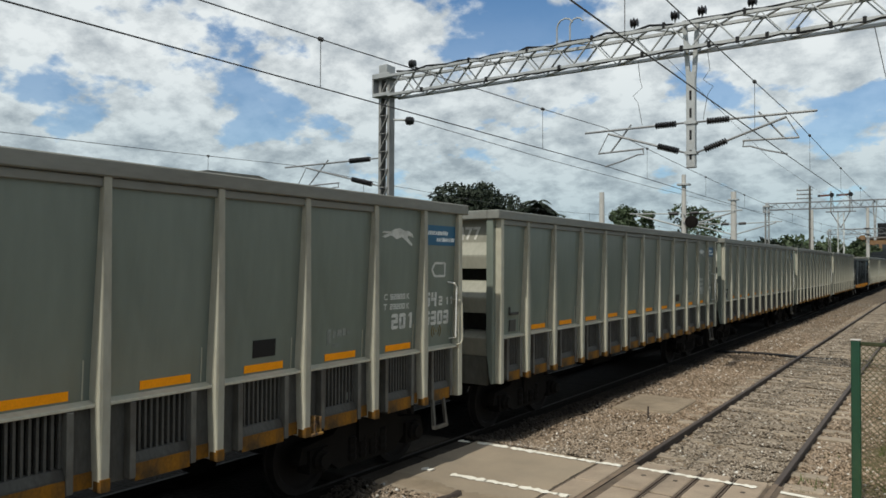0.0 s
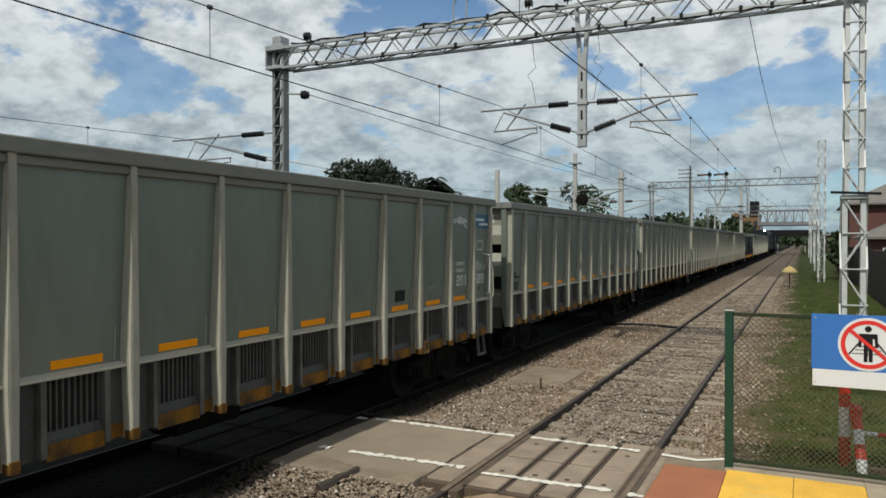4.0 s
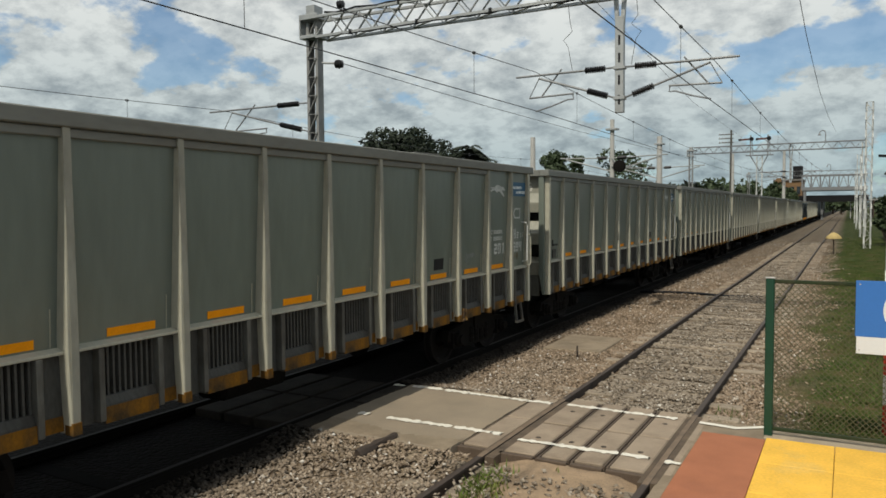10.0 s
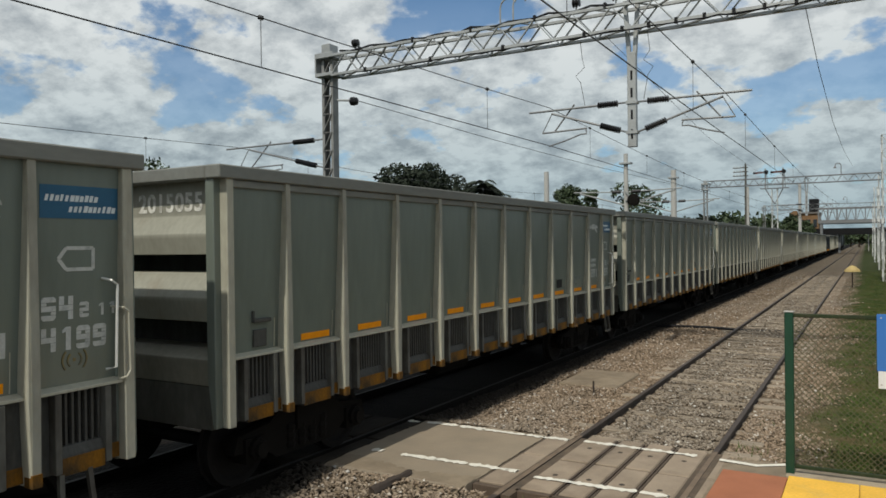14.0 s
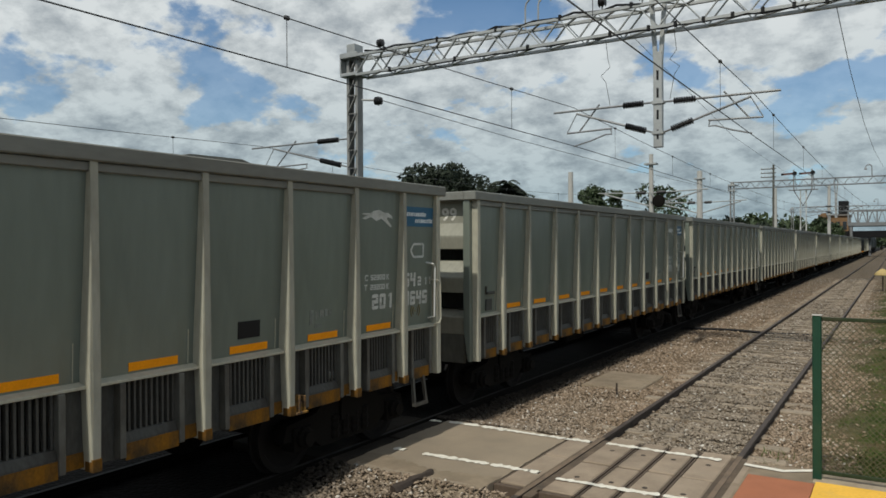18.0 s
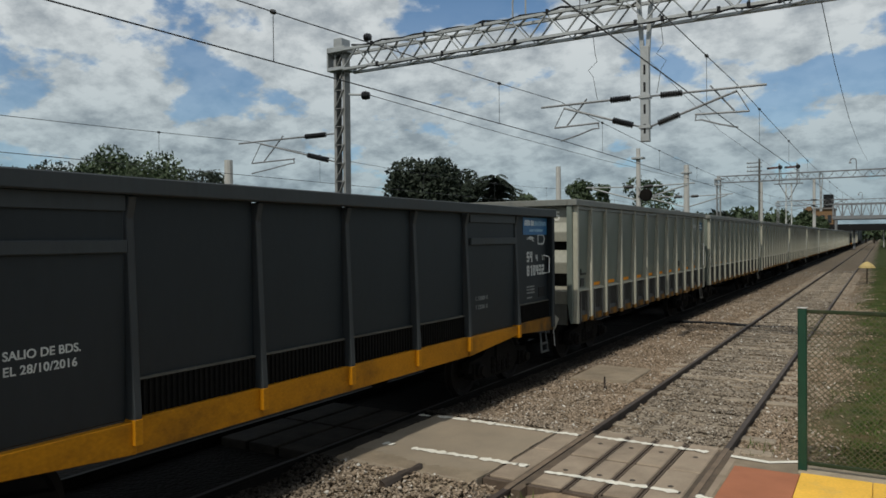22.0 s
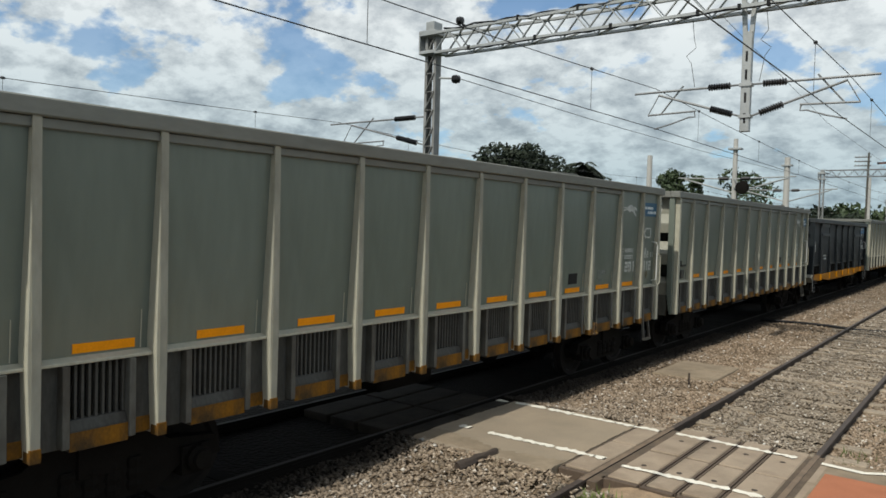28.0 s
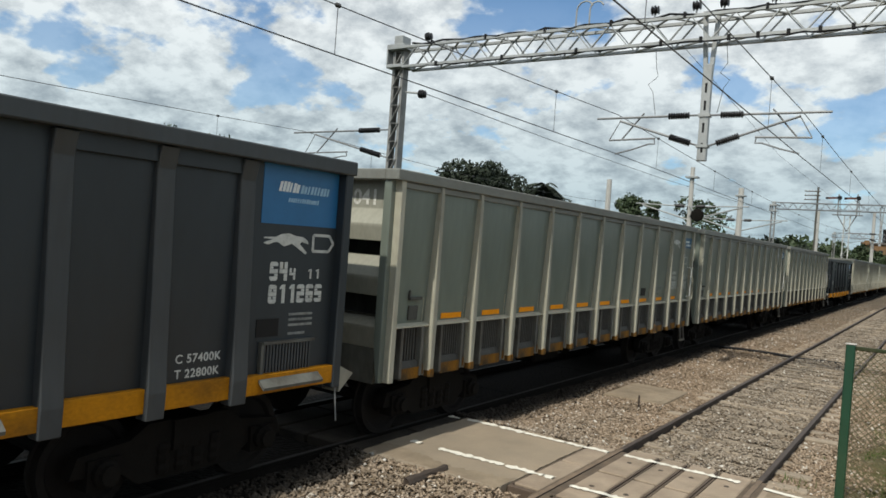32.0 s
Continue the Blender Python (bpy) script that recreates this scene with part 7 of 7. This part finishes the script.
def make_grass():
    rng = np.random.default_rng(4)
    spots = []
    for y0, y1, x0, x1, per in ((9.5, 18, -0.75, 2.6, 1500), (18, 34, -0.9, 3.0, 480), (34, 70, -0.7, 4.0, 120), (4.9, 7.1, -3.2, -1.8, 3200), (9.45, 12, -1.5, -0.6, 260)):
        n = int((y1 - y0) * (x1 - x0) * per)
        spots.append(np.c_[rng.uniform(x0, x1, n), rng.uniform(y0, y1, n)])
    s = np.concatenate(spots)
    clump = np.sin(s[:, 0] * 4.1 + 2 * np.sin(s[:, 1] * 1.3)) + np.sin(s[:, 1] * 3.3 + 1.7 * np.sin(s[:, 0] * 2.1)) + rng.normal(0, 0.7, len(s))
    tuft = (s[:, 0] < -1.7) & (s[:, 1] < 7.1)
    edge = np.clip((0.1 - s[:, 0]) / 0.7, 0, 1) * 1.3      # thins out towards the stones
    s = s[np.where(tuft, clump > 1.75, clump - np.where(s[:, 1] > 9.4, edge, 0) > 0.25)]
    tuft = (s[:, 0] < -1.7) & (s[:, 1] < 7.1)
    n = len(s)
    h, a, lean = rng.uniform(0.03, 0.11, n), rng.uniform(0, 6.283, n), rng.normal(0, 0.5, (n, 2))
    zg = np.array([ground_z(x) for x in s[:, 0]]) + np.where((s[:, 0] < -1.7) & (s[:, 1] < 7.1), 0.075, 0.0)
    wd = 0.006 + 0.05 * h
    dx, dy = np.cos(a) * wd, np.sin(a) * wd
    v = np.zeros((n, 3, 3))
    v[:, 0] = np.c_[s[:, 0] - dx, s[:, 1] - dy, zg - 0.01]
    v[:, 1] = np.c_[s[:, 0] + dx, s[:, 1] + dy, zg - 0.01]
    v[:, 2] = np.c_[s[:, 0] + lean[:, 0] * h, s[:, 1] + lean[:, 1] * h, zg + h]
    me = bpy.data.meshes.new("grass")
    me.vertices.add(3 * n)
    me.vertices.foreach_set("co", v.ravel())
    me.loops.add(3 * n)
    me.loops.foreach_set("vertex_index", np.arange(3 * n))
    me.polygons.add(n)
    me.polygons.foreach_set("loop_start", np.arange(0, 3 * n, 3))
    me.update(calc_edges=True)
    me.materials.append(M_GRASS)
    me.materials.append(M_TUFT)
    me.polygons.foreach_set("material_index", tuft.astype(np.int32))
    tagged(new("grass", me), "short patchy grass with dry spots beside the line", "grass", kind="stuff")


make_grass()


# ---- trees, houses and the station beyond ----
def leaf_cloud(rng, blobs, count, size):
    """Leaf sprays scattered in the outer part of several lumps."""
    vol = np.array([b[3] * b[4] * b[5] for b in blobs])
    pick = rng.choice(len(blobs), count, p=vol / vol.sum())
    bl = np.array(blobs)[pick]
    d = rng.normal(0, 1, (count, 3))
    d /= np.linalg.norm(d, axis=1)[:, None]
    r = rng.uniform(0.3, 1.06, count) ** 0.5
    c = bl[:, :3] + d * bl[:, 3:6] * r[:, None]
    u = rng.normal(0, 1, (count, 3))
    u /= np.linalg.norm(u, axis=1)[:, None]
    w = np.cross(u, rng.normal(0, 1, (count, 3)))
    w /= np.linalg.norm(w, axis=1)[:, None]
    sz = size * rng.uniform(0.5, 1.3, count)[:, None]
    v = np.stack([c - u * sz, c + w * sz * 0.55, c + u * sz, c - w * sz * 0.55], 1).reshape(-1, 3)
    f = np.arange(4 * count).reshape(-1, 4)
    return v, f


def tree(x, y, h, w, seed, material, label, lumps=9, leaves=2600, leaf=0.42, base=0.32):
    rng = np.random.default_rng(seed)
    t = empty("tree", label, "tree", "trees behind the line", m=pose(x, y, -0.5))
    bm = B()
    fork = h * base
    tube(bm, (0, 0, 0), (0.1, 0, fork), w * 0.035 + 0.12, 9, w * 0.025 + 0.08)
    part("trunk", bm, M_BARK, t)
    blobs = []
    for i in range(lumps):
        a, rr = rng.uniform(0, 6.283), rng.uniform(0.15, 0.36) * w
        z = h * rng.uniform(base + 0.16, 0.86)
        k = (1 - abs(z / h - 0.58)) ** 0.7
        bx, by = math.cos(a) * rr * k, math.sin(a) * rr * k
        s = w * rng.uniform(0.15, 0.26)
        z = min(z, h - s * 0.8)
        blobs.append((bx, by, z, s, s, s * 0.8))
        limb = B()
        tube(limb, (0.1, 0, fork), (bx, by, z), w * 0.014 + 0.05, 6, 0.03)
        part("limb", limb, M_BARK, t)
    blobs.append((0, 0, h * 0.66, w * 0.3, w * 0.3, h * 0.22))
    v, f = leaf_cloud(rng, blobs, leaves, leaf)
    raw("crown", v.tolist(), f.tolist(), material, t)
    return t


def palm_like(x, y, h, w, seed):
    """A ragged dark conifer with drooping fronds."""
    rng = random.Random(seed)
    t = empty("tree", "dark ragged tree with drooping feathery branches", "tree", "trees behind the line", m=pose(x, y, -0.5))
    part("trunk", tube(B(), (0, 0, 0), (0, 0, h * 0.75), 0.3, 8, 0.14), M_BARK, t)
    verts, faces = [], []
    for i in range(150):
        a, z = rng.uniform(0, 6.283), h * rng.uniform(0.35, 0.95)
        ln = w * 0.5 * rng.uniform(0.5, 1.0) * (1.15 - 0.5 * z / h)
        rise = rng.uniform(-0.1, 0.45)
        for k in range(14):
            f = k / 14
            px, py = math.cos(a) * ln * f, math.sin(a) * ln * f
            pz = z + ln * (rise * f - 0.45 * f * f)
            for s in (-1, 1):
                q = len(verts)
                lx, ly = -math.sin(a) * s * 0.4, math.cos(a) * s * 0.4
                verts += [(px, py, pz), (px + lx + math.cos(a) * 0.3, py + ly + math.sin(a) * 0.3, pz - rng.uniform(0.05, 0.4)), (px + math.cos(a) * 0.35, py + math.sin(a) * 0.35, pz + 0.08)]
                faces.append((q, q + 1, q + 2))
    raw("crown", verts, faces, M_LEAFDARK, t)
    return t


tree(-45.5, 75, 13.4, 11.5, 1, M_LEAFDARK, "large dense dark-green round tree", 22, 22000, 0.26, 0.2)
palm_like(-39.6, 79, 11.2, 9.5, 2)
tree(-38.4, 84, 9.4, 5.0, 21, M_LEAF, "light-green small tree beside a dark one", 7, 1500, 0.35)
tree(-37.2, 95, 8.2, 3.5, 22, M_LEAF, "small sparse tree with grey-green leaves", 5, 420, 0.34)
tree(-34.9, 95, 12.7, 4.8, 3, M_LEAF, "upright round-topped green tree", 9, 3600, 0.23)
tree(-31.8, 95, 11.5, 3.2, 4, M_LEAF, "small two-lobed green tree", 5, 1500, 0.22)
tree(-24.6, 92, 11.8, 7.4, 5, M_LEAF, "open thin-branched tree with sparse leaves", 11, 1500, 0.28, 0.15)
tree(-27.0, 100, 7.5, 4.5, 6, M_LEAF, "low spreading green tree", 6, 900, 0.34)
tree(-71, 42, 12.0, 11.5, 7, M_LEAFDARK, "low broad dark tree", 11, 6500, 0.2)
tree(-60.8, 42, 12.6, 8.8, 8, M_LEAF, "tall leafy green tree", 12, 6500, 0.19)
tree(-57, 43, 11.2, 10, 9, M_LEAF, "spreading green tree with gaps", 10, 4600, 0.19)
tree(-52.8, 43, 10.8, 8.2, 10, M_LEAF, "spreading green tree with gaps", 10, 3800, 0.19)
tree(-47.3, 43, 10.3, 5.2, 11, M_LEAFDARK, "dark pointed conifer behind the train", 8, 3300, 0.18)
rngt = random.Random(9)
for i in range(26):
    xx = -40 + i * 1.75 + rngt.uniform(-0.8, 0.8)
    if xx > -14:
        continue
    tree(xx, 150 + rngt.uniform(-20, 25), rngt.uniform(6.5, 9.6), rngt.uniform(5, 8.5), 40 + i, M_LEAF if i % 3 else M_LEAFDARK, "distant green tree in a low row along the railway", 7, 420, 0.55)
for xx, yy, hh, ww in ((-13.2, 158, 8.2, 5.0), (-11.2, 162, 7.2, 4.6), (-9.6, 156, 6.2, 3.6), (-16.5, 155, 8.0, 6.0)):
    tree(xx, yy, hh, ww, int(-xx * 10), M_LEAF, "leafy tree in front of the station building", 8, 900, 0.42)
for i in range(16):
    tree(-30 + i * 3.1 + rngt.uniform(-1, 1), 300 + rngt.uniform(-20, 30), rngt.uniform(4.5, 6.5), rngt.uniform(7, 11), 120 + i, M_LEAF if i % 2 else M_LEAFDARK, "distant hazy tree closing the line of the track", 6, 260, 0.8)
tree(2.15, 55.5, 4.3, 1.7, 77, M_LEAF, "bushy green shrub beside the mast", 6, 900, 0.2, 0.1)
tree(2.3, 58.5, 3.7, 1.6, 78, M_LEAF, "bushy green shrub beside the mast", 6, 800, 0.2, 0.1)
for i in range(5):
    tree(4.2 + rngt.uniform(-0.6, 2.5), 75 + i * 9, rngt.uniform(2.6, 3.6), rngt.uniform(2.4, 3.4), 80 + i, M_LEAF, "bushy green shrub beside the mast", 6, 700, 0.3, 0.1)


def make_board_fence():
    f = empty("board_fence", "tall dark stained board fence", "fence")
    bd = None
    y = 22.0
    rng = random.Random(8)
    while y < 60:
        m = pose(2.95, y, rng.uniform(-0.05, 0.05))
        if bd is None:
            bd = part("board", box(B(), -0.02, 0.02, -0.085, 0.085, -0.05, 2.2), M_WOOD, f, bevel=0.004)
            bd.matrix_basis = m
        else:
            again(bd, f, m)
        y += 0.185
    for z in (0.5, 1.7):
        part("fence_rail", box(B(), 2.975, 3.03, 21.9, 60.1, z, z + 0.09), M_WOOD, f)


make_board_fence()


def hip_roof(name, parent, x0, x1, y0, y1, ze, zr, over=0.45):
    bm = B()
    x0, x1, y0, y1 = x0 - over, x1 + over, y0 - over, y1 + over
    inset = min(x1 - x0, y1 - y0) / 2 * 0.98
    long_x = (x1 - x0) > (y1 - y0)
    cx, cy = (x0 + x1) / 2, (y0 + y1) / 2
    r = [(x0 + inset, cy, zr), (x1 - inset, cy, zr)] if long_x else [(cx, y0 + inset, zr), (cx, y1 - inset, zr)]
    e = [bm.verts.new(p) for p in ((x0, y0, ze), (x1, y0, ze), (x1, y1, ze), (x0, y1, ze))]
    lo = [bm.verts.new((v.co.x, v.co.y, ze - 0.12)) for v in e]
    a, b = bm.verts.new(r[0]), bm.verts.new(r[1])
    if long_x:
        fs = [(e[0], e[1], b, a), (e[1], e[2], b), (e[2], e[3], a, b), (e[3], e[0], a)]
    else:
        fs = [(e[0], e[1], a), (e[1], e[2], b, a), (e[2], e[3], b), (e[3], e[0], a, b)]
    for q in fs:
        bm.faces.new(q)
    for i in range(4):
        bm.faces.new((e[i], lo[i], lo[(i + 1) % 4], e[(i + 1) % 4]))
    bm.faces.new(lo[::-1])
    return part(name, bm, M_ROOF, parent, "grey tiled hip roof")


def make_house(x0, x1, y0, y1, h, ridge, windows):
    hs = empty("house", "red brick house with a grey tiled roof behind the fence", "house")
    t = 0.25
    part("wall", box(B(), x0, x0 + t, y0, y1, 0, h), M_BRICK, hs, bevel=0.01)
    part("wall", box(B(), x1 - t, x1, y0, y1, 0, h), M_BRICK, hs, bevel=0.01)
    part("wall", box(B(), x0 + t, x1 - t, y0, y0 + t, 0, h), M_BRICK, hs)
    part("wall", box(B(), x0 + t, x1 - t, y1 - t, y1, 0, h), M_BRICK, hs)
    hip_roof("roof", hs, x0, x1, y0, y1, h + 0.1, ridge)
    for wx, wz, ww, wh in windows:
        w = part("window", box(B(), wx, wx + ww, y0 - 0.03, y0 - 0.005, wz, wz + wh), M_GLASS, hs)
        for a, b, c, d in ((wx - 0.06, wx, wz, wz + wh), (wx + ww, wx + ww + 0.06, wz, wz + wh), (wx - 0.06, wx + ww + 0.06, wz + wh, wz + wh + 0.07), (wx - 0.1, wx + ww + 0.1, wz - 0.08, wz)):
            part("window_frame", box(B(), a, b, y0 - 0.06, y0 - 0.004, c, d), M_SIGNWHITE, w)
        part("mullion", box(B(), wx + ww / 2 - 0.03, wx + ww / 2 + 0.03, y0 - 0.055, y0 - 0.03, wz, wz + wh), M_SIGNWHITE, w)


make_house(2.95, 8.7, 60, 70, 5.2, 7.0, ())
make_house(3.3, 9.5, 46, 54, 2.75, 4.6, ((3.9, 1.3, 1.2, 0.9),))


def make_footbridge():
    f = empty("footbridge", "grey steel truss footbridge over the tracks at the station", "footbridge")
    y, x0, x1, z0, z1 = 160.0, -8.0, 3.0, 5.9, 8.6
    for yy in (y - 1.2, y + 1.2):
        for z in (z0, z1):
            part("chord", box(B(), x0, x1, yy - 0.12, yy + 0.12, z - 0.15, z + 0.15), M_TUBE, f)
        n = 7
        for i in range(n):
            a, b = x0 + (x1 - x0) * i / n, x0 + (x1 - x0) * (i + 1) / n
            strut(f, (a, yy, z0), ((a + b) / 2, yy, z1), 0.22, "brace", M_TUBE)
            strut(f, ((a + b) / 2, yy, z1), (b, yy, z0), 0.22, "brace", M_TUBE)
            strut(f, (a, yy, z0), (a, yy, z1), 0.18, "post", M_TUBE)
    part("deck", box(B(), x0, x1, y - 1.2, y + 1.2, z0 - 0.3, z0 - 0.1), M_TUBE, f)
    part("parapet", box(B(), x0, x1, y - 1.3, y - 1.24, z0, z0 + 0.5), M_TUBE, f)
    for xx in (x0 + 0.5, x1 - 0.5):
        for yy in (y - 1, y + 1):
            part("pier", box(B(), xx - 0.2, xx + 0.2, yy - 0.2, yy + 0.2, 0, z0 - 0.2), M_TUBE, f)
    part("rear_deck", box(B(), -14.0, 3.4, y + 6, y + 9, 3.6, 4.9), M_BLACK, f, "dark deck of the stairs behind the truss")
    for xx in (-13.4, -4.7, 3.0):
        part("pier", box(B(), xx - 0.2, xx + 0.2, y + 7.2, y + 7.8, 0, 3.6), M_TUBE, f)
    c = empty("platform_canopy", "pale station canopy over a dim platform beyond the footbridge", "canopy")
    part("roof", box(B(), -0.2, 5.5, 186, 216, 3.9, 4.25), M_COLUMN, c, bevel=0.03)
    # dark wall added to stand for the shade under the canopy
    part("back_wall", box(B(), 4.6, 4.9, 186, 216, 0, 3.9), M_WOOD, c)
    for k in range(5):
        part("post", tube(B(), (0.4, 188 + 6 * k, 0), (0.4, 188 + 6 * k, 3.9), 0.09, 8), M_CONC, c)
    b = empty("station_building", "orange rendered station building with a dark tank on its roof", "building")
    part("wall", box(B(), -13.5, -8.4, 168, 178, 0, 8.0), M_RENDER, b, bevel=0.02)
    part("stair_flank", prism(B(), [(-16.8, 3.6), (-13.0, 8.6), (-12.2, 8.6), (-12.2, 3.6)], 1, 166.6, 167.2), M_RENDER, b)
    part("roof", box(B(), -13.8, -8.2, 167.7, 178.3, 8.0, 8.3), M_ROOF, b)
    part("tank", box(B(), -10.2, -8.4, 168.5, 171, 8.3, 11.0), M_BLACK, b, "dark roof tank", bevel=0.05)
    for i in range(4):
        part("window", box(B(), -13.0 + i * 1.2, -12.3 + i * 1.2, 167.96, 167.99, 5.2, 6.8), M_GLASS, b)


make_footbridge()


def make_backdrop_buildings():
    for x, y, w, h in ((-60, 190, 14, 7), (-38, 200, 12, 6.5), (-33, 110, 8, 4.0)):
        b = empty("house", "pale low house among the trees", "house", "houses beyond the line")
        part("wall", box(B(), x, x + w, y, y + 8, -0.5, h), M_KERB, b, bevel=0.02)
        hip_roof("roof", b, x, x + w, y, y + 8, h + 0.1, h + 1.8)
        for k in range(3):
            part("window", box(B(), x + 1 + k * w / 3.3, x + 2 + k * w / 3.3, y - 0.04, y - 0.01, h - 2.2, h - 0.9), M_GLASS, b)


make_backdrop_buildings()


def motions():
    """The train rolls away along its track, faster towards the end; wheels turn with it."""
    times = [t for t, _ in RUN]
    spin = [min(32.0, 0.12 * i) for i in range(268)]
    for w, y in TRAIN_SET:
        walk(w, [(t, pose(FAR_X, y + gone(t), 0)) for t in times])
        if -150 < y < 40:
            for bg in [o for o in w.children if o.name.startswith("bogie")]:
                for ws in [o for o in bg.children if o.name.startswith("wheelset")]:
                    c = ws.matrix_basis.translation.copy()
                    walk(ws, [(t, pose(c.x, c.y, c.z, -math.degrees(gone(t) / 0.44) % 360)) for t in spin])


motions()
